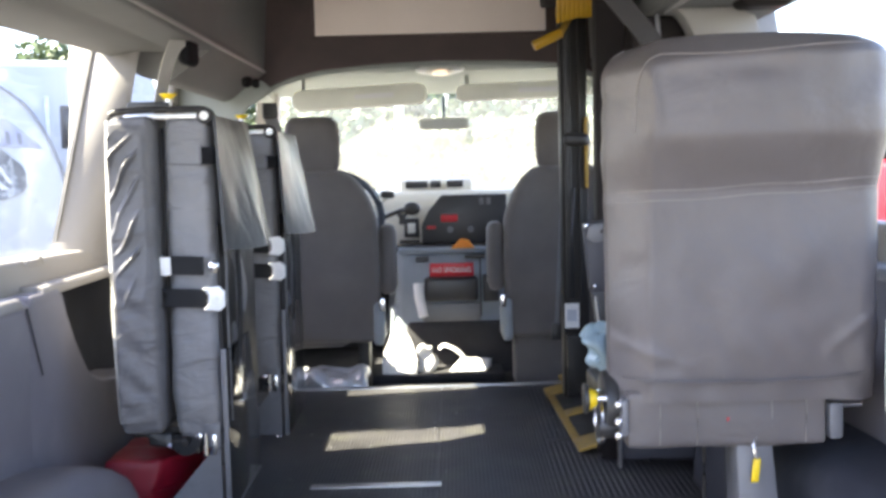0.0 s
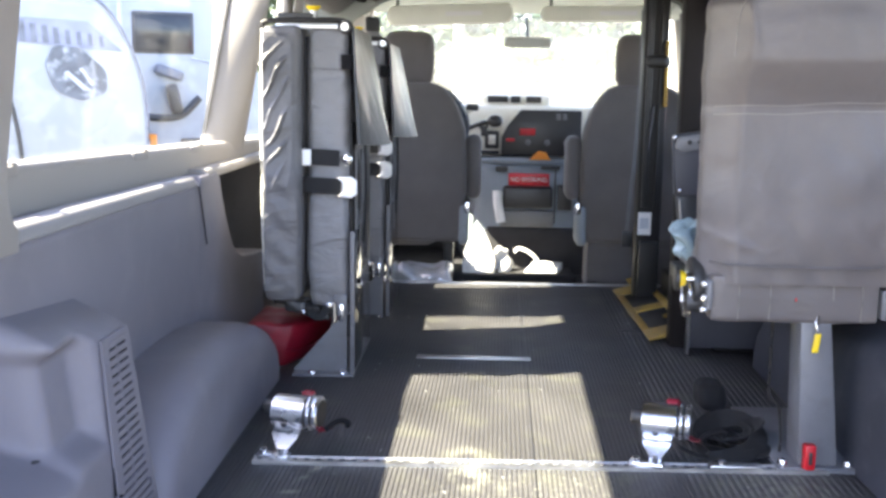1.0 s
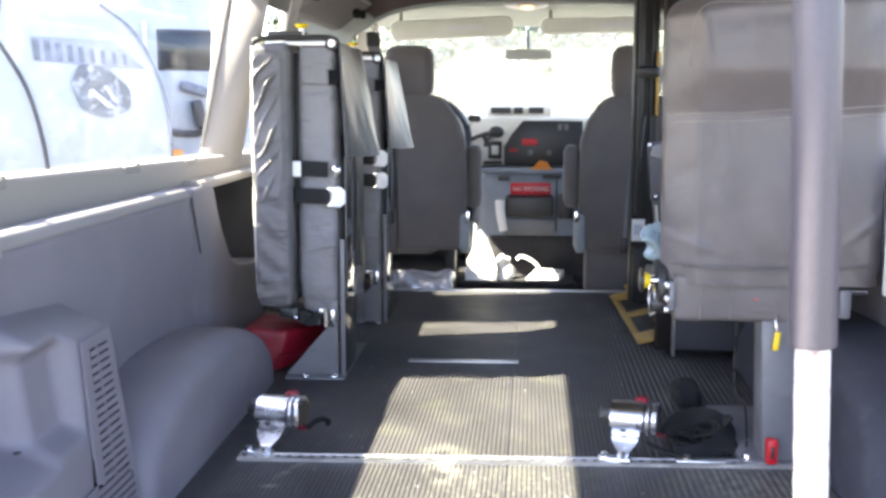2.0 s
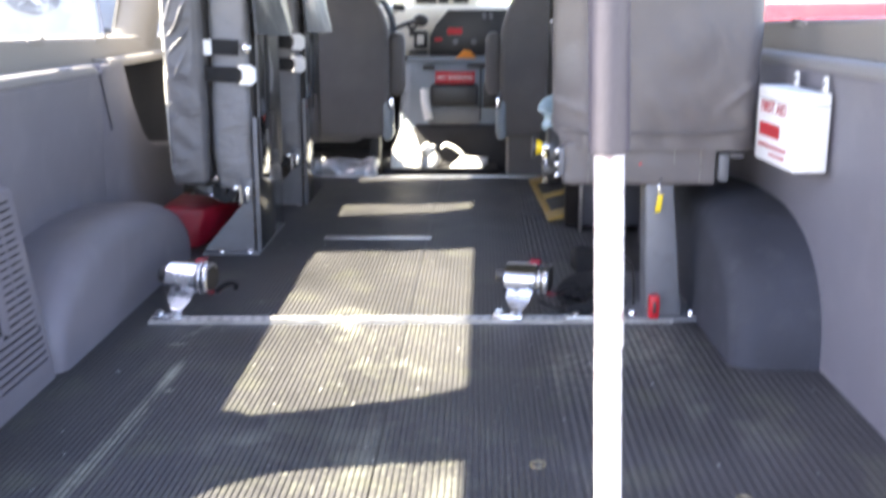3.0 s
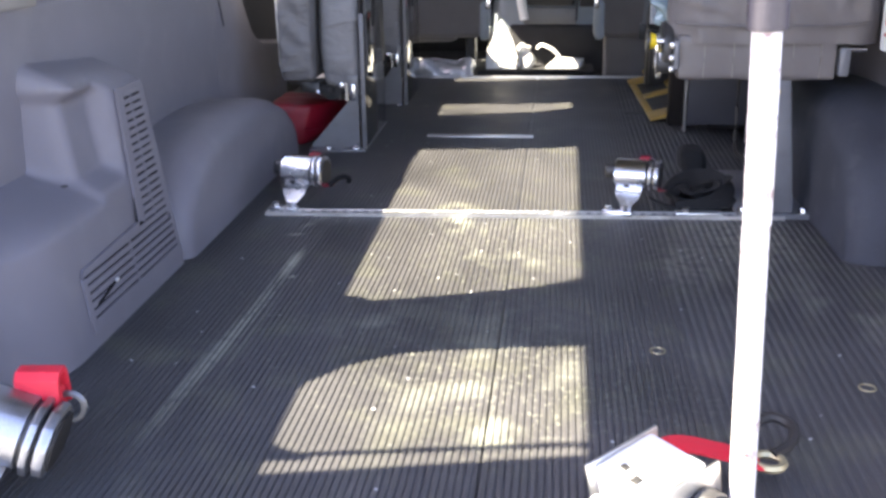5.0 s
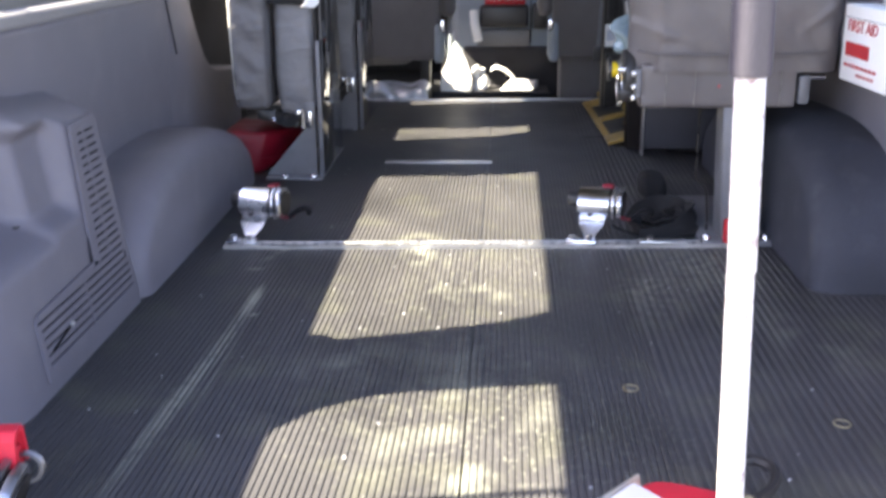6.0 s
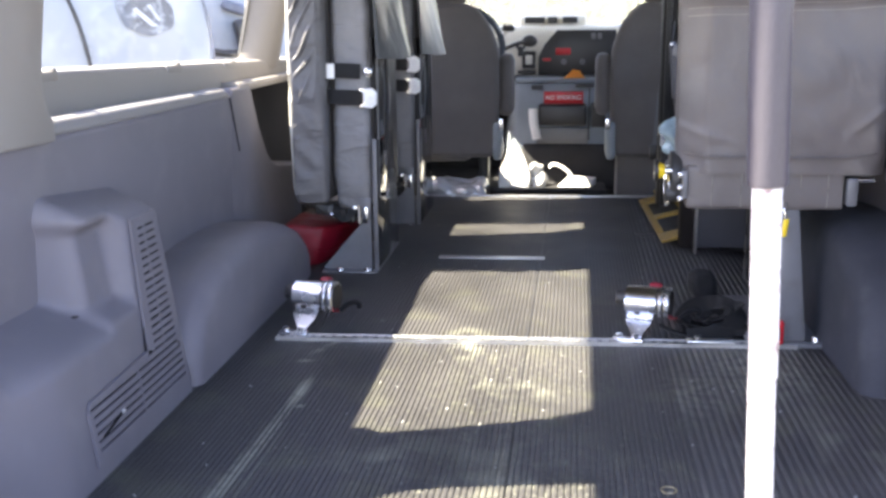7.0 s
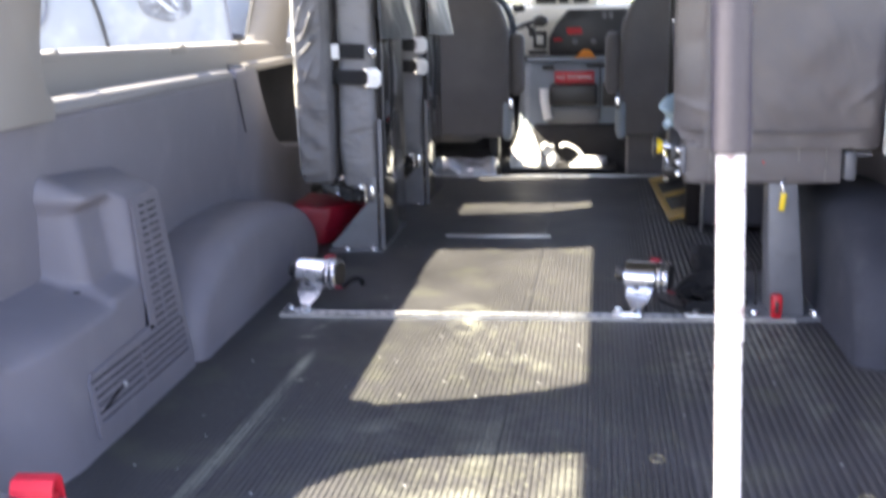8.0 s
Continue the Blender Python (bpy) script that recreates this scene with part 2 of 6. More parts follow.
def floor_mat():
    """Black, dusty, ribbed rubber with pale scuffs, crumbs and glints painted on the right ribs."""
    m = mat("ribbed_rubber", (0.0485, 0.0468, 0.0478), 0.50, vary=0.3, scale=3.5, grain=0.5, grain_scale=300, stain=(0.121, 0.124, 0.082), stain_amount=0.40, spec=0.35)
    n, l = m.node_tree.nodes, m.node_tree.links
    p = n["Principled BSDF"]
    base = p.inputs["Base Color"].links[0].from_socket
    geo = n.new("ShaderNodeNewGeometry")

    def layer(base, fac, color):
        mix = n.new("ShaderNodeMix")
        mix.data_type = "RGBA"
        mix.inputs["B"].default_value = (*color, 1)
        l.new(fac, mix.inputs["Factor"])
        l.new(base, mix.inputs["A"])
        return mix.outputs["Result"]

    def blob(cx, cy, rx, ry, turn, lo, hi, amount, scale):
        """An uneven pale scuff or painted rib glint round a place on the floor."""
        mp = n.new("ShaderNodeMapping")
        mp.vector_type = "TEXTURE"
        mp.inputs["Location"].default_value = (cx, cy, 0)
        mp.inputs["Rotation"].default_value = (0, 0, radians(turn))
        mp.inputs["Scale"].default_value = (rx, ry, 1)
        l.new(geo.outputs["Position"], mp.inputs[0])
        ln = n.new("ShaderNodeVectorMath")
        ln.operation = "LENGTH"
        l.new(mp.outputs[0], ln.inputs[0])
        fall = n.new("ShaderNodeMapRange")
        fall.inputs["From Min"].default_value, fall.inputs["From Max"].default_value = 1.0, 0.2
        l.new(ln.outputs["Value"], fall.inputs["Value"])
        no = n.new("ShaderNodeTexNoise")
        no.inputs["Scale"].default_value, no.inputs["Detail"].default_value = scale, 8
        l.new(geo.outputs["Position"], no.inputs["Vector"])
        lim = n.new("ShaderNodeMapRange")
        lim.inputs["From Min"].default_value, lim.inputs["From Max"].default_value = lo, hi
        lim.inputs["To Max"].default_value = amount
        l.new(no.outputs["Fac"], lim.inputs["Value"])
        mu = n.new("ShaderNodeMath")
        mu.operation = "MULTIPLY"
        l.new(fall.outputs[0], mu.inputs[0])
        l.new(lim.outputs[0], mu.inputs[1])
        return mu.outputs[0]

    dust_glare = (0.30, 0.305, 0.24)
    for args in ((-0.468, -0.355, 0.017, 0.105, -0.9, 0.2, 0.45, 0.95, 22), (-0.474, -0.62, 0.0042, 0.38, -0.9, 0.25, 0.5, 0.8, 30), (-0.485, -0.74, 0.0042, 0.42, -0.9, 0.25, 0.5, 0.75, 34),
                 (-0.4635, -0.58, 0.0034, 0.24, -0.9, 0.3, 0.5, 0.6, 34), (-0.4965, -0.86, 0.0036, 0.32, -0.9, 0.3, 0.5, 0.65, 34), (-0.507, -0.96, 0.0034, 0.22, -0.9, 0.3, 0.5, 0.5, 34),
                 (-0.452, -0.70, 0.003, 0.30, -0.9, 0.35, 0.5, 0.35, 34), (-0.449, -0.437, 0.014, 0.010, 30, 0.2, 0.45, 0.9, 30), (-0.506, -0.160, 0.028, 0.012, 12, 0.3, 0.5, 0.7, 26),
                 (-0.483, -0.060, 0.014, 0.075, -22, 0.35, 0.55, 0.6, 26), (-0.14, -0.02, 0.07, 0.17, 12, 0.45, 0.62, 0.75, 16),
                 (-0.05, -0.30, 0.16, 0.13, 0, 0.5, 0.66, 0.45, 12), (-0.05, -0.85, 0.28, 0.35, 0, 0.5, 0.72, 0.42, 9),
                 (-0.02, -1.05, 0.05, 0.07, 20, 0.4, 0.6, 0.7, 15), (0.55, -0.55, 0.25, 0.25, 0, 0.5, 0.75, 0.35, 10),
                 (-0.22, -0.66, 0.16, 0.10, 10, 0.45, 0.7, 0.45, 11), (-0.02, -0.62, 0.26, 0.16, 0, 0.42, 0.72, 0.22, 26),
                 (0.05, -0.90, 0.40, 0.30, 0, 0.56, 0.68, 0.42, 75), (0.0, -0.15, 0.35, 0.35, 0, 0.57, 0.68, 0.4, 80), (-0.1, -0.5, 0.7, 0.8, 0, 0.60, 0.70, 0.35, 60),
                 # these two paint the light glinting on the right-hand ribs into the colour
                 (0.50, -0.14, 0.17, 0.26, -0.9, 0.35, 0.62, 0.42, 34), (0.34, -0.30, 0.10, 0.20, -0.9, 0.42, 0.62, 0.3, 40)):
        base = layer(base, blob(*args), dust_glare)
    dots = n.new("ShaderNodeTexVoronoi")
    dots.inputs["Scale"].default_value = 26
    l.new(geo.outputs["Position"], dots.inputs["Vector"])
    lim = n.new("ShaderNodeMapRange")
    lim.inputs["From Min"].default_value, lim.inputs["From Max"].default_value = 0.10, 0.06
    l.new(dots.outputs["Distance"], lim.inputs["Value"])
    pick = n.new("ShaderNodeSeparateColor")
    l.new(dots.outputs["Color"], pick.inputs[0])
    some = n.new("ShaderNodeMath")
    some.operation = "GREATER_THAN"
    some.inputs[1].default_value = 0.80
    l.new(pick.outputs[0], some.inputs[0])
    mu = n.new("ShaderNodeMath")
    mu.operation = "MULTIPLY"
    l.new(lim.outputs[0], mu.inputs[0])
    l.new(some.outputs[0], mu.inputs[1])
    l.new(layer(base, mu.outputs[0], (0.5, 0.5, 0.5)), p.inputs["Base Color"])
    return m


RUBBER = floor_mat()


# ---- mesh helpers ----
def part(name, bm, material, parent=None, label="", smooth=40):
    """Links a bmesh as one mesh object, under a thing or part where a parent is given."""
    bmesh.ops.recalc_face_normals(bm, faces=bm.faces)
    me = bpy.data.meshes.new(name)
    bm.to_mesh(me)
    bm.free()
    if smooth:
        for poly in me.polygons:
            poly.use_smooth = True
        me.set_sharp_from_angle(angle=radians(smooth))
    me.materials.append(material)
    ob = new(name, me)
    ob.parent = parent
    if label:
        tagged(ob, label)
    return ob


def structure(name, bm, material, label, category, smooth=40):
    return tagged(part(name, bm, material, None, "", smooth), label, category, kind="structure")


def merge(bm, tmp, m=None):
    if m is not None:
        bmesh.ops.transform(tmp, matrix=m, verts=tmp.verts)
    me = bpy.data.meshes.new("tmp")
    tmp.to_mesh(me)
    tmp.free()
    bm.from_mesh(me)
    bpy.data.meshes.remove(me)
    return bm


def box(x0, x1, y0, y1, z0, z1, bevel=0.0, seg=2, m=None, bm=None):
    tmp = bmesh.new()
    bmesh.ops.create_cube(tmp, size=1)
    bmesh.ops.transform(tmp, matrix=Matrix.LocRotScale(((x0 + x1) / 2, (y0 + y1) / 2, (z0 + z1) / 2), None, (x1 - x0, y1 - y0, z1 - z0)), verts=tmp.verts)
    if bevel:
        bmesh.ops.bevel(tmp, geom=tmp.edges[:], offset=bevel, segments=seg, affect="EDGES", profile=0.5)
    return merge(bm or bmesh.new(), tmp, m)


def hexa(low, high, bevel=0.0, seg=2, bm=None):
    """A block from four corners below and four above."""
    tmp = bmesh.new()
    v = [tmp.verts.new(p) for p in (*low, *high)]
    for f in ((3, 2, 1, 0), (4, 5, 6, 7), (0, 1, 5, 4), (1, 2, 6, 5), (2, 3, 7, 6), (3, 0, 4, 7)):
        tmp.faces.new([v[i] for i in f])
    bmesh.ops.recalc_face_normals(tmp, faces=tmp.faces)
    if bevel:
        bmesh.ops.bevel(tmp, geom=tmp.edges[:], offset=bevel, segments=seg, affect="EDGES", profile=0.5)
    return merge(bm or bmesh.new(), tmp)


def prism(points, axis, a, b, bevel=0.0, seg=2, bm=None, m=None, only_long=False):
    """A polygon drawn out along an axis. Points are the two other coordinates, in the order x, y, z."""
    tmp = bmesh.new()

    def at(p, w):
        q = list(p)
        q.insert("xyz".index(axis), w)
        return q

    lo = [tmp.verts.new(at(p, a)) for p in points]
    hi = [tmp.verts.new(at(p, b)) for p in points]
    tmp.faces.new(lo)
    tmp.faces.new(hi[::-1])
    for i in range(len(points)):
        j = (i + 1) % len(points)
        tmp.faces.new((lo[i], lo[j], hi[j], hi[i]))
    bmesh.ops.recalc_face_normals(tmp, faces=tmp.faces)
    if bevel:
        long = {e for v in lo for e in v.link_edges if e.other_vert(v) in hi}
        geom = list(long) if only_long else tmp.edges[:]
        bmesh.ops.bevel(tmp, geom=geom, offset=bevel, segments=seg, affect="EDGES", profile=0.5)
    return merge(bm or bmesh.new(), tmp, m)


def rod(p, q, r, r2=None, seg=20, bevel=0.0, bm=None):
    p, q = Vector(p), Vector(q)
    tmp = bmesh.new()
    bmesh.ops.create_cone(tmp, cap_ends=True, segments=seg, radius1=r, radius2=r if r2 is None else r2, depth=(q - p).length)
    if bevel:
        rims = [e for e in tmp.edges if any(len(f.verts) > 4 for f in e.link_faces)]
        bmesh.ops.bevel(tmp, geom=rims, offset=bevel, segments=2, affect="EDGES", profile=0.5)
    m = Matrix.Translation((p + q) / 2) @ (q - p).to_track_quat("Z", "Y").to_matrix().to_4x4()
    return merge(bm or bmesh.new(), tmp, m)


def ball(c, rx, ry=None, rz=None, bm=None, u=18, v=12, m=None):
    tmp = bmesh.new()
    bmesh.ops.create_uvsphere(tmp, u_segments=u, v_segments=v, radius=1)
    bmesh.ops.transform(tmp, matrix=Matrix.LocRotScale(c, None, (rx, ry or rx, rz or rx)), verts=tmp.verts)
    return merge(bm or bmesh.new(), tmp, m)


def curve_points(pts, steps=6, closed=False):
    """Catmull-Rom points through the given ones."""
    p = [Vector(q) for q in pts]
    n, out = len(p), []
    for i in range(n if closed else n - 1):
        a, b, c, d = (p[(i + k) % n] if closed else p[min(max(i + k, 0), n - 1)] for k in (-1, 0, 1, 2))
        for s in range(steps):
            t = s / steps
            out.append(0.5 * (2 * b + (c - a) * t + (2 * a - 5 * b + 4 * c - d) * t * t + (3 * b - a - 3 * c + d) * t ** 3))
    return out if closed else out + [p[-1]]


def sweep(pts, shape, bm=None, up=(0, 0, 1), closed=False):
    """A cross-section (side, up) carried along points."""
    bm = bm or bmesh.new()
    rings, n = [], len(pts)
    for i, p in enumerate(pts):
        a, b = (pts[i - 1], pts[(i + 1) % n]) if closed else (pts[max(i - 1, 0)], pts[min(i + 1, n - 1)])
        way = (b - a).normalized()
        side = way.cross(Vector(up))
        side = side.normalized() if side.length > 1e-4 else Vector((1, 0, 0))
        top = side.cross(way)
        rings.append([bm.verts.new(p + side * u + top * w) for u, w in shape])
    k = len(shape)
    for i in range(n if closed else n - 1):
        r, s = rings[i], rings[(i + 1) % n]
        for j in range(k):
            bm.faces.new((r[j], r[(j + 1) % k], s[(j + 1) % k], s[j]))
    if not closed:
        bm.faces.new(rings[0][::-1])
        bm.faces.new(rings[-1])
    return bm


def tube(pts, r, seg=8, steps=6, bm=None, up=(0, 0, 1), closed=False):
    ring = [(r * math.cos(2 * math.pi * k / seg), r * math.sin(2 * math.pi * k / seg)) for k in range(seg)]
    return sweep(curve_points(pts, steps, closed), ring, bm, up, closed)


def strap(pts, width, thick=0.0015, steps=6, bm=None, up=(0, 0, 1)):
    w, t = width / 2, thick / 2
    return sweep(curve_points(pts, steps), [(-w, -t), (w, -t), (w, t), (-w, t)], bm, up)


def ring(c, r, thick, axis="z", seg=28, bm=None, squash=1.0):
    pts = []
    for k in range(seg):
        a, b = r * math.cos(2 * math.pi * k / seg), r * squash * math.sin(2 * math.pi * k / seg)
        pts.append(Vector(c) + Vector({"x": (0, a, b), "y": (a, 0, b), "z": (a, b, 0)}[axis]))
    return tube(pts, thick, 6, 1, bm, {"x": (1, 0, 0), "y": (0, 1, 0), "z": (0, 0, 1)}[axis], True)


def soft(c, half, r, cuts=9, amp=0.0, scale=8.0, puff=0.0, folds=0.0, seed=0.0, bm=None, m=None):
    """An upholstered block: rounded edges, swollen faces, uneven surface, slanting folds."""
    tmp = bmesh.new()
    bmesh.ops.create_cube(tmp, size=2)
    bmesh.ops.subdivide_edges(tmp, edges=tmp.edges[:], cuts=cuts, use_grid_fill=True)
    h = Vector(half)
    for v in tmp.verts:
        p = Vector([v.co[i] * h[i] for i in range(3)])
        q = Vector([max(-(h[i] - r), min(h[i] - r, p[i])) for i in range(3)])
        d = p - q
        nrm = d.normalized() if d.length > 1e-9 else Vector((0, 0, 1))
        co = q + nrm * r
        u = [co[i] / h[i] for i in range(3)]
        k = int(np.argmax([abs(x) for x in u]))
        others = [u[i] for i in range(3) if i != k]
        swell = puff * (1 - others[0] ** 2) * (1 - others[1] ** 2)
        co[k] += math.copysign(swell, u[k])
        s = Vector((seed, seed * 1.7, 0))
        co += nrm * amp * noise.noise((co + s) * scale)
        if folds:
            co += nrm * folds * max(0, noise.noise(Vector(((co.x + co.z * 0.9 + seed) * 26, co.y * 8, (co.z - co.x) * 5)))) * (0.4 + 0.6 * abs(u[2]))
        v.co = co + Vector(c)
    return merge(bm or bmesh.new(), tmp, m)


def bars(rows, axis_pose, depth, material, parent, name):
    """Small flat bars (x0, x1, z0, z1) on a plane, as one printed patch."""
    bm = bmesh.new()
    for x0, x1, z0, z1 in rows:
        box(x0, x1, -depth, 0, z0, z1, bm=bm)
    bmesh.ops.transform(bm, matrix=axis_pose, verts=bm.verts)
    return part(name, bm, material, parent, smooth=0)


def lettering(words, size, m, material, parent, name, squeeze=1.0):
    """Raised print in the built-in letters."""
    cu = bpy.data.curves.new(name, "FONT")
    cu.body, cu.size, cu.extrude, cu.align_x, cu.align_y = words, size, 0.0004, "CENTER", "CENTER"
    tmp = bpy.data.objects.new(name, cu)
    me = bpy.data.meshes.new_from_object(tmp)
    bpy.data.objects.remove(tmp)
    bpy.data.curves.remove(cu)
    me.transform(m @ Matrix.Diagonal((squeeze, 1, 1, 1)))
    me.materials.append(material)
    ob = new(name, me)
    ob.parent = parent
    return ob


# ---- ground and the van's shell ----
bm = bmesh.new()
bmesh.ops.create_grid(bm, x_segments=8, y_segments=8, size=2500)
bmesh.ops.translate(bm, vec=(0, 0, -0.78), verts=bm.verts)
structure("ground", bm, ASPHALT, "sunlit weathered asphalt parking ground", "ground", 0)

REAR, EDGE = -1.42, 2.10


def edge_y(x):
    return EDGE + 0.03 * x


floor = tagged(new("floor"), "black ribbed rubber van floor, dusty and scuffed", "floor", kind="structure")


def ribbed(x0, x1, y0, y1):
    """A sheet of rubber with ribs along the van."""
    bm = bmesh.new()
    prof, x = [], x0
    while x < x1 - 0.016:
        if x < 0.30:
            pitch = 0.0105
            prof += [(x, -0.0022), (x + 0.0020, -0.0022), (x + 0.0031, -0.0002), (x + 0.0044, 0.0), (x + pitch - 0.0022, 0.0), (x + pitch - 0.0010, -0.0003)]
        else:
            # wider ribs towards the side
            pitch = 0.0157
            prof += [(x, -0.0018), (x + 0.0044, -0.0018), (x + 0.0064, -0.0004), (x + 0.0085, 0.0), (x + pitch - 0.0030, 0.0), (x + pitch - 0.0014, -0.0005)]
        x += pitch
    prof += [(x, -0.0017), (x1, -0.0017)]
    rows = [y0, y0 + (y1 - y0) / 3, y0 + 2 * (y1 - y0) / 3, None]
    last = None
    for y in rows:
        line = [bm.verts.new((px, edge_y(px) - 0.01 if y is None else y, pz)) for px, pz in prof]
        if last:
            for i in range(len(line) - 1):
                bm.faces.new((last[i], last[i + 1], line[i + 1], line[i]))
        last = line
    return bm


m_turn = Matrix.Rotation(radians(-0.9), 4, "Z")
for a, b in ((-0.90, -0.0118), (-0.0084, 0.92)):
    bm = ribbed(a, b, REAR, EDGE)
    bmesh.ops.transform(bm, matrix=m_turn, verts=bm.verts)
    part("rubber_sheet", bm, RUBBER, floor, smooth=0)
part("subfloor", box(-0.98, 0.98, REAR, EDGE - 0.03, -0.05, -0.006), BLACK, floor, "dark underlay in the seam", 0)

# metal nosing at the step down to the cab
bm = prism([(-0.5, edge_y(-0.5) - 0.012), (0.75, edge_y(0.75) - 0.012), (0.75, edge_y(0.75) + 0.012), (-0.5, edge_y(-0.5) + 0.012)], "z", -0.045, 0.004, 0.002)
structure("floor_edge_trim", bm, ALU, "worn aluminium edge trim where the floor steps down", "trim")
bm = box(-0.95, 0.95, EDGE - 0.02, 3.6, -0.10, -0.05)
box(-0.27, 0.28, 2.40, 2.68, -0.056, -0.016, 0.012, bm=bm)
structure("cab_floor", bm, CARPET, "black carpeted cab floor", "floor")
bm = box(-0.95, 0.95, 3.30, 3.40, -0.1, 0.70)
structure("firewall", bm, CARPET, "dark carpeted footwell bulkhead under the dashboard", "wall")


def side_wall(s, name):
    """One side of the van: lower trim panel, window sill, pillars, header and panes. s: -1 left, 1 right."""
    wall = tagged(new(name), "grey plastic lower trim and stone-coloured window surround of a van", "wall", kind="structure")

    def sw(pts):
        return [(s * d, z) for d, z in pts]

    front, up = (0.40, 0.0) if s < 0 else (0.95, 0.045)

    def raised(bm):
        for v in bm.verts:
            if 0.50 < v.co.z < 0.80:
                v.co.z += up
        return bm

    lower = [(0.848, -0.02), (0.846, 0.30), (0.8365, 0.542), (0.840, 0.553), (0.850, 0.561), (0.858, 0.566), (0.885, 0.568), (0.985, 0.572), (0.985, -0.30), (0.848, -0.30)]
    part("lower_panel", raised(prism(sw(lower), "y", REAR, front + (0.03 if s < 0 else 0), 0.004, 2, only_long=True)), TRIM, wall, "moulded grey plastic trim panel")
    edge = [(0.8335, 0.550), (0.8350, 0.561), (0.842, 0.5705), (0.852, 0.5755), (0.866, 0.5755), (0.895, 0.5735), (0.895, 0.549)]
    bm = prism(sw(edge), "y", REAR, front - 0.010, 0.004, 3, only_long=True)
    for v in bm.verts:
        v.co.z += 0.0145 * min(0.95, 0.35 - v.co.y) * (1 if v.co.z > 0.564 else 0.6)
    part("ledge_trim", raised(bm), LEDGE, wall, "lighter grey ledge along the panel top")
    # second, slanting panel in front of it, then a dark pocket
    if s < 0:
        gap = prism([(0.400, 0.549), (0.408, 0.550), (0.486, 0.395), (0.484, 0.393)], "x", 0.0, 0.003)
        poly = [(0.428, -0.02), (0.428, 0.555), (0.440, 0.570), (0.600, 0.570), (0.622, 0.556), (0.655, 0.500), (0.700, 0.440), (0.742, 0.395), (0.785, 0.352), (0.830, 0.325), (0.90, 0.30), (1.05, 0.28), (1.2, 0.27), (1.2, -0.02)]
        end = prism(poly, "x", 0.0, -0.14, 0.009, 3)
        for bm, out in ((end, 0.0), (gap, -0.0022)):
            for z in (0.10, 0.20, 0.30, 0.36, 0.42, 0.48, 0.54):
                bmesh.ops.bisect_plane(bm, geom=bm.verts[:] + bm.edges[:] + bm.faces[:], plane_co=(0, 0, z), plane_no=(0, 0, 1))
            for v in bm.verts:
                z = v.co.z
                v.co.x -= (0.8460 + 0.002 * (0.30 - z) / 0.3 if z < 0.30 else 0.846 - 0.0095 * (min(z, 0.55) - 0.30) / 0.242) + out
        part("rear_panel", end, TRIM, wall, "curved grey trim end")
        part("panel_gap", gap, SLOT, wall, "dark joint between the panels")
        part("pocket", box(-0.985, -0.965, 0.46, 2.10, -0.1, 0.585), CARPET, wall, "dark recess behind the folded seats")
        part("front_ledge", prism(sw([(0.842, 0.556), (0.84, 0.574), (0.85, 0.582), (0.985, 0.582), (0.985, 0.556)]), "y", 0.52, 2.05, 0.004, only_long=True), BEIGE, wall)
    else:
        part("front_ledge", prism(sw([(0.82, 0.56), (0.82, 0.585), (0.985, 0.59), (0.985, 0.56)]), "y", 0.955, 2.10, 0.004, only_long=True), BEIGE, wall)
        part("pocket", box(0.90, 0.985, 0.955, 2.10, -0.1, 0.56), TRIM, wall)
    # the sill drops a little and closes in towards the front
    sill = [(0.880, 0.566), (0.888, 0.618), (0.8945, 0.629), (0.902, 0.632), (0.958, 0.634), (0.985, 0.62), (0.985, 0.566)]
    bm = prism(sw(sill), "y", -0.66, 2.12, 0.003, 2, only_long=True)
    low_sill = [(0.884, 0.566), (0.892, 0.620), (0.905, 0.632), (0.97, 0.636), (0.985, 0.62), (0.985, 0.566)]
    part("rear_window_sill", raised(prism(sw(low_sill), "y", REAR, -0.662, 0.003, 2, only_long=True)), BEIGE, wall, "stone-coloured sill of the rear window")

    def lean_sill(bm):
        for v in bm.verts:
            k = 0.88 - v.co.y
            if v.co.z > 0.58:
                v.co.z += 0.0225 * k
            if abs(v.co.x) < 0.93:
                v.co.x += s * 0.0250 * k
        return bm

    part("window_sill", raised(lean_sill(bm)), BEIGE, wall, "stone-coloured window sill, sunlit")
    # clips along the sill
    for y in (-0.43, 0.20, 0.62):
        clip = box(*sorted((s * 0.886, s * 0.903)), y - 0.050, y + 0.040, 0.611, 0.6300, 0.003)
        box(*sorted((s * 0.888, s * 0.908)), y + 0.024, y + 0.042, 0.628, 0.6365, 0.003, bm=clip)
        part("clip", raised(lean_sill(clip)), BEIGE, wall)
    # rear trim in one piece: closes the sill recess with a hollow corner and climbs beside the window
    trim = [(-0.914, 0.552), (-0.620, 0.548), (-0.622, 0.584), (-0.634, 0.596), (-0.645, 0.610), (-0.653, 0.630), (-0.658, 0.655), (-0.659, 0.690), (-0.646, 0.80),
            (-0.628, 0.95), (-0.612, 1.06), (-0.600, 1.19), (-0.850, 1.19), (-0.856, 1.05), (-0.868, 0.85), (-0.876, 0.72), (-0.885, 0.64)]
    bm = prism(trim, "x", s * 0.8145, s * 0.905, 0.006, 2)
    for v in bm.verts:
        v.co.x -= s * 0.080 * max(0, v.co.z - 0.60)
    part("rear_trim", raised(bm), BEIGE, wall, "stone-coloured rear trim")
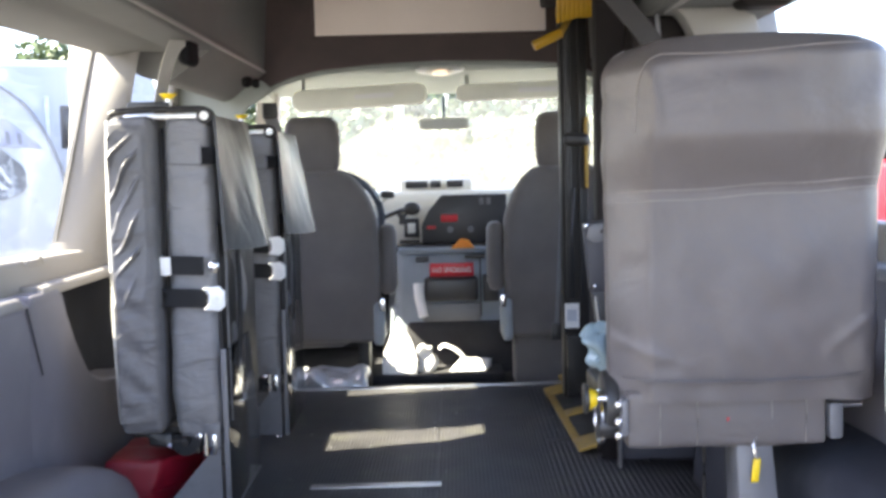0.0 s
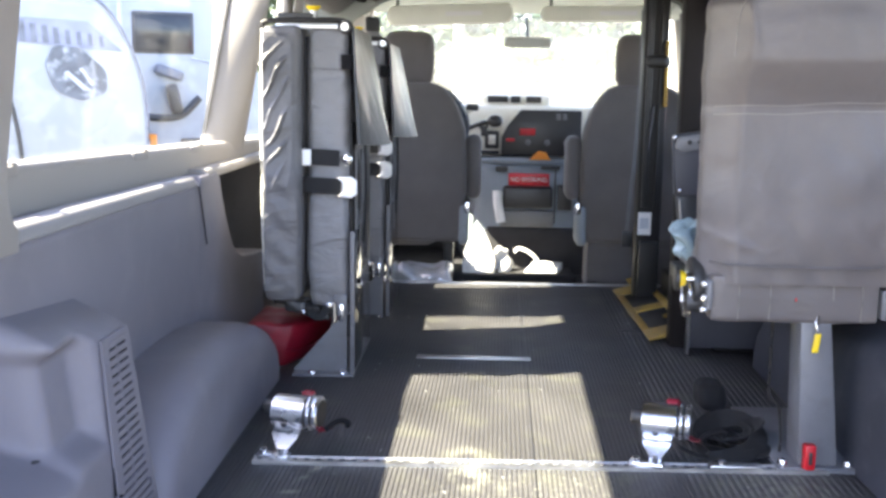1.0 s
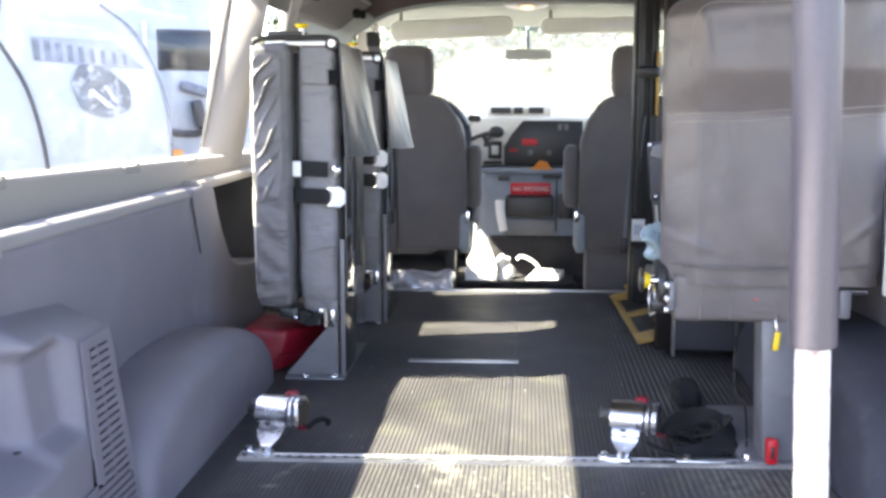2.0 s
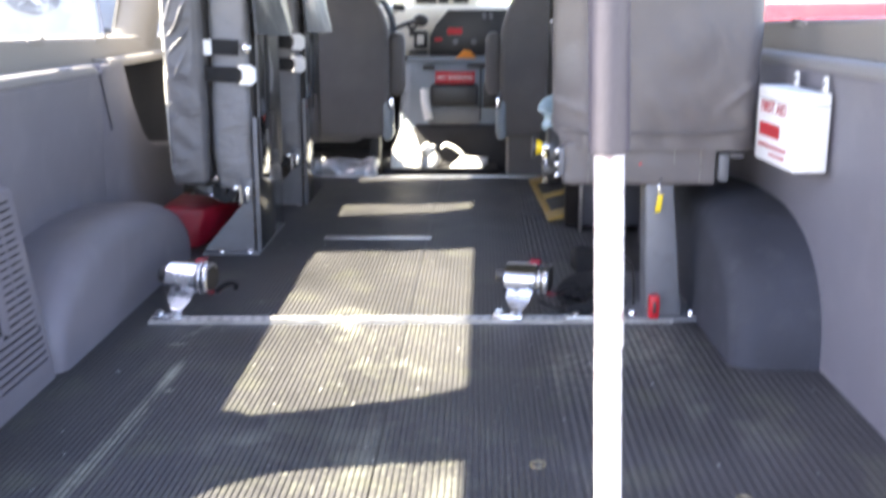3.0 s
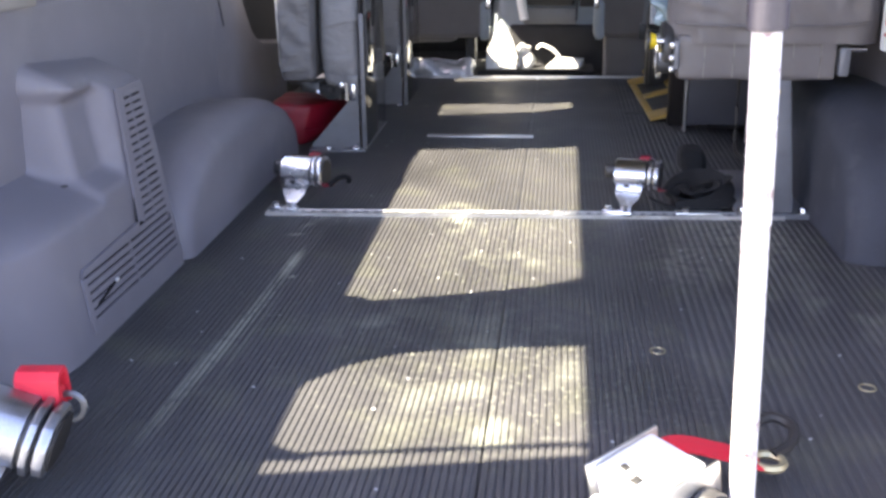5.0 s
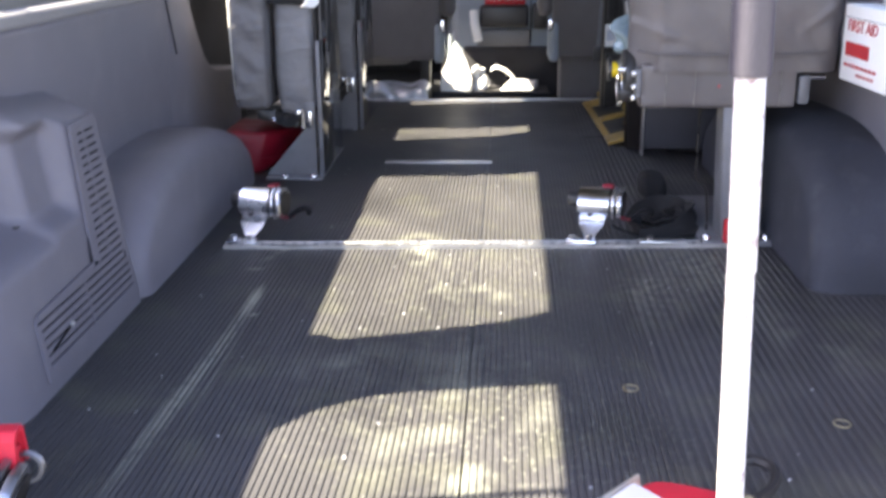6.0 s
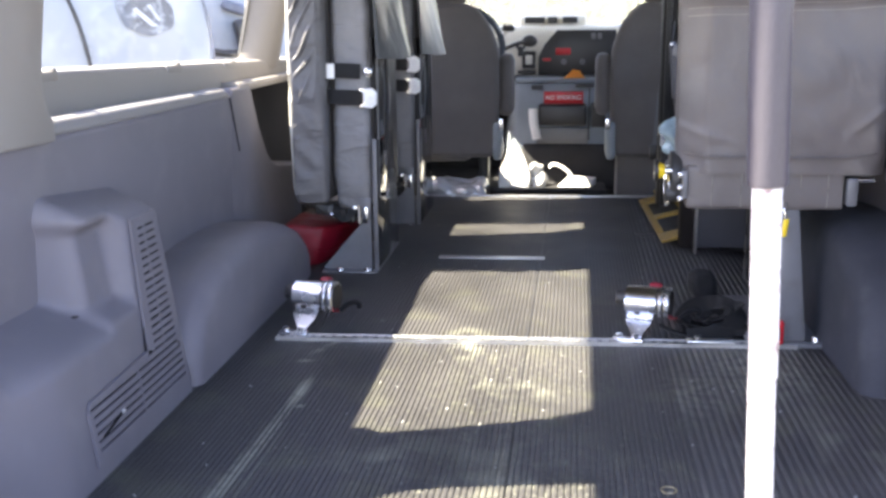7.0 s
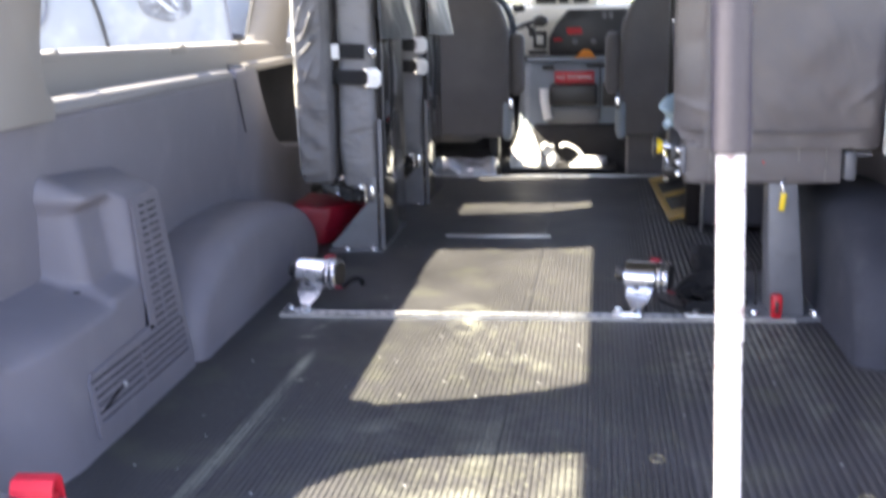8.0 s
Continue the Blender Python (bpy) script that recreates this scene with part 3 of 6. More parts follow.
    # rear pillars and the door pillar
    for yb0, yb1, yt0, yt1, inner in ((REAR, -1.297, REAR, -1.27, 0.86), (-0.912, -0.71, -0.872, -0.585, 0.86), (1.96, 2.20, 1.96, 2.20, 0.935)):
        low = [(s * inner, yb0, 0.60), (s * inner, yb1, 0.60), (s * 0.985, yb1, 0.60), (s * 0.985, yb0, 0.60)]
        drop = 0.075 if inner < 0.9 else 0.045
        high = [(s * (inner - drop), yt0, 1.27), (s * (inner - drop), yt1, 1.27), (s * 0.94, yt1, 1.27), (s * 0.94, yt0, 1.27)]
        part("pillar", hexa(low, high, 0.018, 3), BEIGE, wall, "stone-coloured window pillar")
    # moulded pillar between the two windows, swelling inwards from the glass
    bm, rings, fore = bmesh.new(), [], 1.135
    for z in (0.60, 0.64, 0.66, 0.70, 0.80, 0.90, 1.0, 1.08, 1.14, 1.19, 1.26):
        rear = 0.912 + 0.46 * (z - 0.64) - 0.045 * max(0, (0.70 - z) / 0.1) ** 2
        glass, inner = 0.958 - 0.080 * (z - 0.64), 0.872 - 0.165 * (z - 0.64)
        span, deep = max(0.02, fore + 0.06 * max(0, z - 0.72) - rear), glass - inner
        section = [(glass, rear), (glass - 0.25 * deep, rear + 0.06 * span), (glass - 0.55 * deep, rear + 0.17 * span), (glass - 0.82 * deep, rear + 0.33 * span),
                   (inner, rear + 0.55 * span), (inner + 0.03 * deep, rear + 0.80 * span), (inner + 0.25 * deep, rear + 0.97 * span), (0.985, rear + span), (0.985, min(rear + 0.095, rear + span - 0.003))]
        rings.append([bm.verts.new((s * d, y, z)) for d, y in section])
    for a, b in zip(rings, rings[1:]):
        for k in range(len(a)):
            q = (k + 1) % len(a)
            bm.faces.new((a[k], a[q], b[q], b[k]))
    bm.faces.new(rings[0])
    bm.faces.new(rings[-1][::-1])
    part("window_pillar", bm, BEIGE, wall, "stone-coloured moulded pillar between the windows", 60)
    for y, z, ry, rz in ((-0.905, 0.668, -0.18, 0.235), (-1.236, 0.672, 0.06, 0.07), (-1.24, 1.21, 0.06, -0.08), (-0.875, 1.21, -0.07, -0.08),
                         (-0.605, 1.180, 0.10, -0.10), (-0.715, 0.635, 0.02, 0.02)):
        # a filled, rounded window corner
        pts = [(y - math.copysign(0.02, ry), z - math.copysign(0.02, rz)), (y + ry, z - math.copysign(0.02, rz))]
        pts += [(y + ry * (1 - math.sin(a)), z + rz * (1 - math.cos(a))) for a in (0, 0.39, 0.79, 1.18, 1.57)]
        pts += [(y - math.copysign(0.02, ry), z + rz)]
        bm = prism(pts, "x", -0.011, 0.011)
        for v in bm.verts:
            v.co.x += s * (0.945 - (v.co.z - 0.64) * 0.088)
        part("window_corner", bm, BLACK, wall, smooth=0)
    head = [(0.872, 1.137), (0.80, 1.150), (0.70, 1.163), (0.600, 1.168), (0.588, 1.178), (0.60, 1.25), (0.70, 1.34), (1.0, 1.34), (0.93, 1.200)]
    if s > 0:
        head = [(0.900, 1.196), (0.80, 1.204), (0.70, 1.206), (0.600, 1.202), (0.588, 1.206), (0.60, 1.25), (0.70, 1.34), (1.0, 1.34), (0.95, 1.235)]
    bm = prism(sw(head), "y", REAR, 1.20, 0.005, 2, only_long=True)
    for v in bm.verts:
        if v.co.z < 1.155 and abs(v.co.x) > 0.79:
            v.co.z += 0.0228 * (v.co.y - 0.65)
    part("header", bm, LINER, wall, "dark grey upper side trim")
    fore = [(0.872, 1.137), (0.80, 1.098), (0.740, 1.076), (0.712, 1.084), (0.600, 1.166), (0.588, 1.178), (0.60, 1.25), (0.70, 1.34), (1.0, 1.34), (0.93, 1.200)]
    # same trim on both sides; the right one's shade is put into a near-black colour
    part("front_header", prism(sw(fore), "y", 1.20, 2.04, 0.005, 2, only_long=True), LINER if s < 0 else LIFT_SHADE_BLACK, wall, "dark grey belt cover over the front window")
    if s > 0:
        cap = [(0.625, 1.205), (0.650, 1.190), (0.668, 1.160), (0.690, 1.100), (0.850, 1.100), (0.846, 1.140), (0.838, 1.165), (0.835, 1.184), (0.815, 1.190), (0.795, 1.205)]
        part("belt_cover", soft((0.822, 0.80, 1.206), (0.062, 0.05, 0.020), 0.018, 8), LIFT_SHADE_BLACK, wall, "dark oval belt cover")
        part("pillar_cap", prism(cap, "y", 0.885, 1.02, 0.008, 2), BEIGE, wall, "stone-coloured curved pillar top")
    part("header_joint", prism(sw([(0.590, 1.1745), (0.584, 1.176), (0.584, 1.183), (0.590, 1.1845)]), "y", REAR, 2.03 if s < 0 else 0.80), BEIGE, wall, "thin pale joint strip")
    # rubber-edged panes
    for y0, y1 in ((-1.30, -0.90), (-0.70, 1.22), (1.22, 2.00)):
        pane = hexa([(s * 0.962, y0, 0.62), (s * 0.962, y1, 0.62), (s * 0.968, y1, 0.62), (s * 0.968, y0, 0.62)],
                    [(s * 0.915, y0, 1.23), (s * 0.915, y1, 1.23), (s * 0.921, y1, 1.23), (s * 0.921, y0, 1.23)])
        ob = part("pane", pane, GLASS, wall, "clear side window pane", 0)
        ob.visible_shadow = False
    for yb, yt in ((-1.244, -1.244), (-0.906, -0.906), (-0.694, -0.694)):
        part("gasket", hexa([(s * 0.955, yb - 0.006, 0.645), (s * 0.955, yb + 0.006, 0.645), (s * 0.966, yb + 0.006, 0.645), (s * 0.966, yb - 0.006, 0.645)],
                            [(s * 0.906, yt - 0.006, 1.20), (s * 0.906, yt + 0.006, 1.20), (s * 0.918, yt + 0.006, 1.20), (s * 0.918, yt - 0.006, 1.20)]), BLACK, wall)
    part("gasket", hexa([(s * 0.954, 0.908, 0.65), (s * 0.954, 0.917, 0.65), (s * 0.964, 0.917, 0.65), (s * 0.964, 0.908, 0.65)],
                        [(s * 0.912, 1.150, 1.17), (s * 0.912, 1.160, 1.17), (s * 0.922, 1.160, 1.17), (s * 0.922, 1.150, 1.17)]), BLACK, wall, "black rubber edge of the window")
    return wall


wall_left = side_wall(-1, "wall_left")
wall_right = side_wall(1, "wall_right")

# raised roof
inner = [(0.592, 1.20), (0.575, 1.45), (0.545, 1.60), (0.46, 1.70), (0.25, 1.745), (0, 1.76)]
outer = [(0, 1.80), (0.30, 1.785), (0.52, 1.74), (0.65, 1.63), (0.72, 1.45), (0.80, 1.345)]
prof = inner + outer
bm = bmesh.new()
for s in (-1, 1):
    prism([(s * a, z) for a, z in prof], "y", REAR, 2.09, bm=bm)
structure("ceiling", bm, LINER, "dark grey lined raised van roof", "ceiling", 60)

# header over the cab with its arched lower edge
arch = [(-0.63, 1.10), (-0.57, 1.136), (-0.50, 1.162), (-0.40, 1.184), (-0.2, 1.203), (0.05, 1.211), (0.3, 1.206), (0.5, 1.190), (0.62, 1.15), (0.68, 1.10)]
poly = [(-0.95, 1.10), *arch, (0.95, 1.10), (0.95, 1.36), (0.70, 1.40), (0.66, 1.62), (0.45, 1.74), (-0.45, 1.74), (-0.66, 1.62), (-0.70, 1.40), (-0.95, 1.36)]
bulkhead = tagged(new("bulkhead"), "dark brown carpeted bulkhead over the cab with a pale panel", "wall", kind="structure")
part("carpet_face", prism(poly, "y", 2.055, 2.10, 0.006, only_long=True), BROWN, bulkhead)
part("access_panel", box(-0.404, 0.430, 2.043, 2.056, 1.305, 1.60, 0.003), PANEL, bulkhead, "pale pinkish-beige blank panel")
# pale legs of the arch on either side
for s in (-1, 1):
    leg = [(0.95, 0.60), (0.80, 0.60), (0.725, 0.90), (0.690, 1.00), (0.655, 1.055), (0.60, 1.085), (0.565, 1.120), (0.60, 1.150), (0.72, 1.135), (0.95, 1.14)]
    part("arch_leg", prism([(s * a + (0.05 if s > 0 else 0), z) for a, z in leg], "y", 2.030, 2.052, 0.008, 3), HEADLINER, bulkhead, "pale moulded side of the cab arch")
part("arch_lip", tube([(x, 2.115, z + 0.004) for x, z in arch], 0.020, 10, 4), HEADLINER, bulkhead, "padded pale edge of the arch")
rim = bmesh.new()
for x0, x1, z0, z1 in ((-0.418, 0.444, 1.291, 1.305), (-0.418, -0.404, 1.305, 1.60), (0.430, 0.444, 1.305, 1.60), (-0.418, 0.444, 1.60, 1.614)):
    box(x0, x1, 2.047, 2.057, z0, z1, 0.002, bm=rim)
part("panel_frame", rim, BROWN, bulkhead)

# cab roof, windscreen, doors
bm = bmesh.new()
prism([(2.08, 1.225), (2.45, 1.255), (2.80, 1.235), (3.02, 1.155), (3.05, 1.18), (2.80, 1.29), (2.08, 1.29)], "x", -0.80, 0.84, 0.004, bm=bm)
for s in (-1, 1):
    prism([(2.08, 1.17), (2.5, 1.18), (2.98, 1.13), (3.02, 1.16), (2.80, 1.28), (2.08, 1.28)], "x", s * 0.70, s * 0.875, 0.02, bm=bm)
structure("cab_ceiling", bm, HEADLINER, "pale grey cloth cab headliner", "ceiling")
windscreen = tagged(new("windscreen"), "dusty sunlit windscreen with pale pillars", "windscreen", kind="structure")
bm = hexa([(-0.82, 3.50, 0.68), (0.90, 3.50, 0.68), (0.90, 3.505, 0.68), (-0.82, 3.505, 0.68)], [(-0.72, 3.03, 1.16), (0.80, 3.03, 1.16), (0.80, 3.035, 1.16), (-0.72, 3.035, 1.16)])
ob = part("pane", bm, SCREEN, windscreen, "", 0)
ob.visible_shadow = False
for s, o in ((-1, 0.0), (1, 0.08)):
    part("pillar", hexa([(s * 0.80 + o, 3.42, 0.62), (s * 0.92 + o, 3.42, 0.62), (s * 0.92 + o, 3.53, 0.62), (s * 0.80 + o, 3.53, 0.62)],
                        [(s * 0.68 + o, 2.97, 1.18), (s * 0.78 + o, 2.97, 1.18), (s * 0.78 + o, 3.06, 1.18), (s * 0.68 + o, 3.06, 1.18)], 0.01), BEIGE, windscreen, "stone-coloured windscreen pillar")
for s, nm in ((-1, "door_1"), (1, "door_2")):
    door = tagged(new(nm), "grey cab door with a clear window", "door", kind="structure")
    part("door_panel", prism([(s * 0.90, -0.1), (s * 0.88, 0.62), (s * 0.90, 0.65), (s * 0.98, 0.65), (s * 0.98, -0.1)], "y", 2.17, 3.35, 0.006, only_long=True), TRIM, door)
    pane = hexa([(s * 0.94, 2.5, 0.64), (s * 0.94, 3.3, 0.64), (s * 0.946, 3.3, 0.64), (s * 0.946, 2.5, 0.64)], [(s * 0.86, 2.5, 1.18), (s * 0.86, 3.0, 1.18), (s * 0.866, 3.0, 1.18), (s * 0.866, 2.5, 1.18)])
    ob = part("pane", pane, GLASS, door, "", 0)
    ob.visible_shadow = False
    # added bar, not a known door part: keeps sun off the engine cover skirt
    part("sun_blocker", hexa([(s * 0.90, 2.385, 1.09), (s * 0.90, 3.10, 0.98), (s * 0.955, 3.10, 0.98), (s * 0.955, 2.385, 1.09)], [(s * 0.87, 2.385, 1.20), (s * 0.87, 3.10, 1.18), (s * 0.925, 3.10, 1.18), (s * 0.925, 2.385, 1.20)], 0.006), BLACK, door)
    part("window_frame", box(*sorted((s * 0.93, s * 0.96)), 2.80, 2.83, 0.64, 1.12), BLACK, door)

# what carries the van: chassis and wheels under the floor
underbody = tagged(new("underbody"), "dark van chassis standing on four black wheels", "chassis", kind="structure")
part("chassis_frame", box(-0.75, 0.75, REAR + 0.05, 3.3, -0.42, -0.30, 0.01), BLACKSTEEL, underbody)
for s in (-1, 1):
    for y in (0.10, 2.95):
        part("wheel", rod((s * 0.74, y, -0.44), (s * 0.95, y, -0.44), 0.34, seg=28, bevel=0.03), TYRE, underbody)
    part("lower_skin", box(*sorted((s * 0.972, s * 0.988)), REAR, 3.4, -0.32, -0.03, 0.004), WHITE, underbody, "white painted lower body side")

# rear sill
bm = box(-0.98, 0.98, REAR - 0.03, REAR + 0.005, -0.30, 0.006, 0.004)
structure("rear_sill", bm, ALU, "worn aluminium rear doorway sill", "sill")


# ---- wheel arches and the storage moulding ----
def wheel_arch(s, face, y0, peak, y1, top, power, material, name, label):
    """A rounded hump against the wall."""
    bm = bmesh.new()
    n, prof = 28, []
    for k in range(n + 1):
        a = math.pi * k / n
        c, q = math.cos(a), math.sin(a)
        span = peak - y0 if c > 0 else y1 - peak
        prof.append((peak - span * math.copysign(abs(c) ** 0.9, c), top * abs(q) ** power))
    rings = []
    for d, inset in ((face + 0.075, 0.0), (face + 0.045, 0.005), (face + 0.022, 0.017), (face + 0.007, 0.036), (face, 0.062)):
        ringv = []
        for y, z in prof:
            cy = peak
            k = 1 - inset / ((y1 - y0) / 2)
            ringv.append(bm.verts.new((s * d, cy + (y - cy) * k, z * (1 - inset / top))))
        rings.append(ringv)
    back = [bm.verts.new((s * 0.90, y, z)) for y, z in prof]
    rings.insert(0, back)
    for r, q in zip(rings, rings[1:]):
        for i in range(n):
            bm.faces.new((r[i], r[i + 1], q[i + 1], q[i]))
    bm.faces.new(rings[-1])
    return structure(name, bm, material, label, "wheel arch", 50)


wheel_arch(-1, 0.682, -0.37, 0.04, 0.70, 0.236, 0.80, TRIM, "wheel_arch_left", "rounded grey plastic wheel arch cover, scuffed")
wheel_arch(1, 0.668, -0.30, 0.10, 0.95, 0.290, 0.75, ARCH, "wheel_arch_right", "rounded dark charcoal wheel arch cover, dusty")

storage = tagged(new("storage_moulding"), "moulded grey plastic side storage cover with a slotted vent", "wall trim", kind="structure")


def ease(a, b, v):
    k = min(1, max(0, (v - a) / (b - a)))
    return k * k * (3 - 2 * k)


def moulding_depth(y, z):
    """How far the storage cover stands out from the wall."""
    base = 0.186 - 0.1375 * z
    tower = base * ease(-0.705, -0.650, y) * (1 - ease(0.372, 0.460, z + 0.10 * (y + 0.372)))
    tower -= 0.040 * (1 - ease(-0.550, -0.524, y)) * ease(0.222, 0.258, z) * (1 - ease(0.382, 0.415, z))
    top = 0.222 + 0.165 * ease(-0.97, -1.06, y)
    shelf = (base - 0.030 * ease(-0.86, -1.05, y)) * (1 - ease(top - 0.018, top + 0.075, z))
    return max(tower, shelf, 0.0)


bm = bmesh.new()
rows = []
for i in range(97):
    z = 0.485 * i / 96
    row = []
    for k in range(131):
        y = -1.40 + 1.028 * k / 130
        row.append(bm.verts.new((-0.88 + moulding_depth(y, z), y, z)))
    row.append(bm.verts.new((-0.882, -0.372, z)))
    rows.append(row)
for a, b in zip(rows, rows[1:]):
    for k in range(131):
        bm.faces.new((a[k], a[k + 1], b[k + 1], b[k]))
for _ in range(3):
    bmesh.ops.smooth_vert(bm, verts=[v for row in rows[1:-1] for v in row[1:-3]], factor=0.5, use_axis_x=True)
part("moulding", bm, TRIM, storage, "smooth moulded grey cover", 60)
part("thumb_slot", ball((-0.790, -0.656, 0.2435), 0.012, 0.024, 0.004), BLACK, storage, "small dark oval slot")


def face_x(z):
    return -0.695 - 0.055 * z / 0.40 + 0.004


def on_face(points, depth0, depth1):
    bm = bmesh.new()
    lo = [bm.verts.new((face_x(z) + depth0, y, z)) for y, z in points]
    hi = [bm.verts.new((face_x(z) + depth1, y, z)) for y, z in points]
    bm.faces.new(hi)
    bm.faces.new(lo[::-1])
    for i in range(len(points)):
        j = (i + 1) % len(points)
        bm.faces.new((lo[i], lo[j], hi[j], hi[i]))
    return bm


def slit_left(z):
    return -0.485 - 0.15 * (0.366 - z) if z > 0.131 else (-0.560 if z > 0.124 else -0.799)


# long slits low down, short ones up the tower, all cut through one flush plate
PITCH, SLIT = 0.0143, 0.0046
for y0, y1, z0, z1 in ((-0.525, -0.410, 0.130, 0.368), (-0.800, -0.400, 0.050, 0.1262)):
    part("vent_backing", on_face([(y0 if z0 < 0.1 else slit_left(z0), z0), (y1, z0), (y1, z1), (y0 if z0 < 0.1 else slit_left(z1), z1)], -0.001, 0.0006), HOLE, storage, "dark slots behind the grille", 0)
for i in range(24):
    z = 0.366 + PITCH * (1 - i) - SLIT / 2
    lo, hi = z - (PITCH - SLIT), z
    right = -0.409 + (0.010 if z < 0.12 else 0.0)
    part("slat", on_face([(slit_left(lo), lo), (right, lo), (right, hi), (slit_left(hi if hi < 0.13 else lo), hi)], -0.001, 0.0034), TRIM, storage, smooth=0)
for quad in ([(-0.409, 0.1195), (-0.384, 0.1195), (-0.392, 0.388), (-0.409, 0.388)], [(-0.399, 0.026), (-0.380, 0.026), (-0.384, 0.1195), (-0.399, 0.1195)],
             [(-0.500, 0.3785), (-0.409, 0.3785), (-0.409, 0.388), (-0.500, 0.388)], [(-0.815, 0.026), (-0.399, 0.026), (-0.399, 0.0420), (-0.815, 0.0420)],
             [(-0.548, 0.1460), (-0.5196, 0.1350), (-0.4850, 0.3785), (-0.512, 0.3785)], [(-0.512, 0.3785), (-0.500, 0.3785), (-0.500, 0.388), (-0.510, 0.388)],
             [(-0.815, 0.0420), (-0.799, 0.0420), (-0.799, 0.1215), (-0.812, 0.1215)], [(-0.812, 0.1252), (-0.560, 0.1252), (-0.545, 0.1450), (-0.800, 0.1360)]):
    part("vent_frame", on_face(quad, -0.001, 0.0030), TRIM, storage, smooth=0)
for quad in ([(-0.474, 0.134), (-0.469, 0.134), (-0.453, 0.372), (-0.458, 0.372)], [(-0.612, 0.044), (-0.605, 0.044), (-0.605, 0.126), (-0.612, 0.126)]):
    part("vent_divider", on_face(quad, 0.0002, 0.0038), TRIM, storage, smooth=0)
part("loose_slat", on_face([(-0.782, 0.066), (-0.700, 0.079), (-0.700, 0.084), (-0.782, 0.071)], 0.0035, 0.0045), HOLE, storage, "broken dark slot", 0)
part("screw", ball((face_x(0.083) + 0.006, -0.698, 0.083), 0.004, 0.006, 0.005), ALU, storage)


# ---- tie-down rails and floor fittings ----
def rail(name, p, q, width, label):
    """Aluminium track with a row of round holes and raised lips."""
    p, q = Vector(p), Vector(q)
    L = (q - p).length
    th = tagged(new(name), label, "floor rail", "tie-down rails")
    m = Matrix.Translation(p) @ Matrix.Rotation(math.atan2(q.y - p.y, q.x - p.x), 4, "Z")
    w = width / 2
    body = prism([(-w, -0.001), (w, -0.001), (w, 0.008), (w - 0.006, 0.0085), (w - 0.008, 0.0058), (-w + 0.008, 0.0058), (-w + 0.006, 0.0085), (-w, 0.008)], "x", 0, L, m=m)
    part("track", body, ALU, th)
    n = int(L / 0.0254)
    first = None
    for i in range(n):
        hole = rod((0, 0, 0.0055), (0, 0, 0.0068), 0.0062, seg=10) if first is None else None
        if first is None:
            first = part("slot", hole, STEEL, th, smooth=0)
            first.matrix_basis = m @ Matrix.Translation((0.013, 0, 0))
        else:
            o = new("slot", first.data)
            o.parent = th
            o.matrix_basis = m @ Matrix.Translation((0.013 + i * 0.0254, 0, 0))
    return th


rail("tie_down_rail", (-0.615, 0.0, 0), (0.612, 0.035, 0), 0.036, "worn aluminium tie-down track across the rubber floor")
rail("tie_down_rail", (-0.66, -1.335, 0), (0.66, -1.315, 0), 0.036, "worn aluminium tie-down track near the rear doorway")
bm = box(-0.322, 0.018, 0.880, 0.912, 0.0, 0.004, 0.0015)
tagged(part("joint_strip", bm, ALU, None), "thin worn aluminium strip across the floor", "floor strip")
for x, y in ((0.243, -0.753), (0.546, -0.869)):
    tagged(part("floor_grommet", ring((x, y, 0.0008), 0.0125, 0.0011), BRASS), "small worn brass ring set in the rubber floor", "grommet", "floor grommets")
bm = box(0.33, 0.42, 1.30, 1.315, 0.0, 0.003, 0.001, m=None)
tagged(part("floor_slot", bm, BLACK), "short black mark on the rubber floor", "slot")


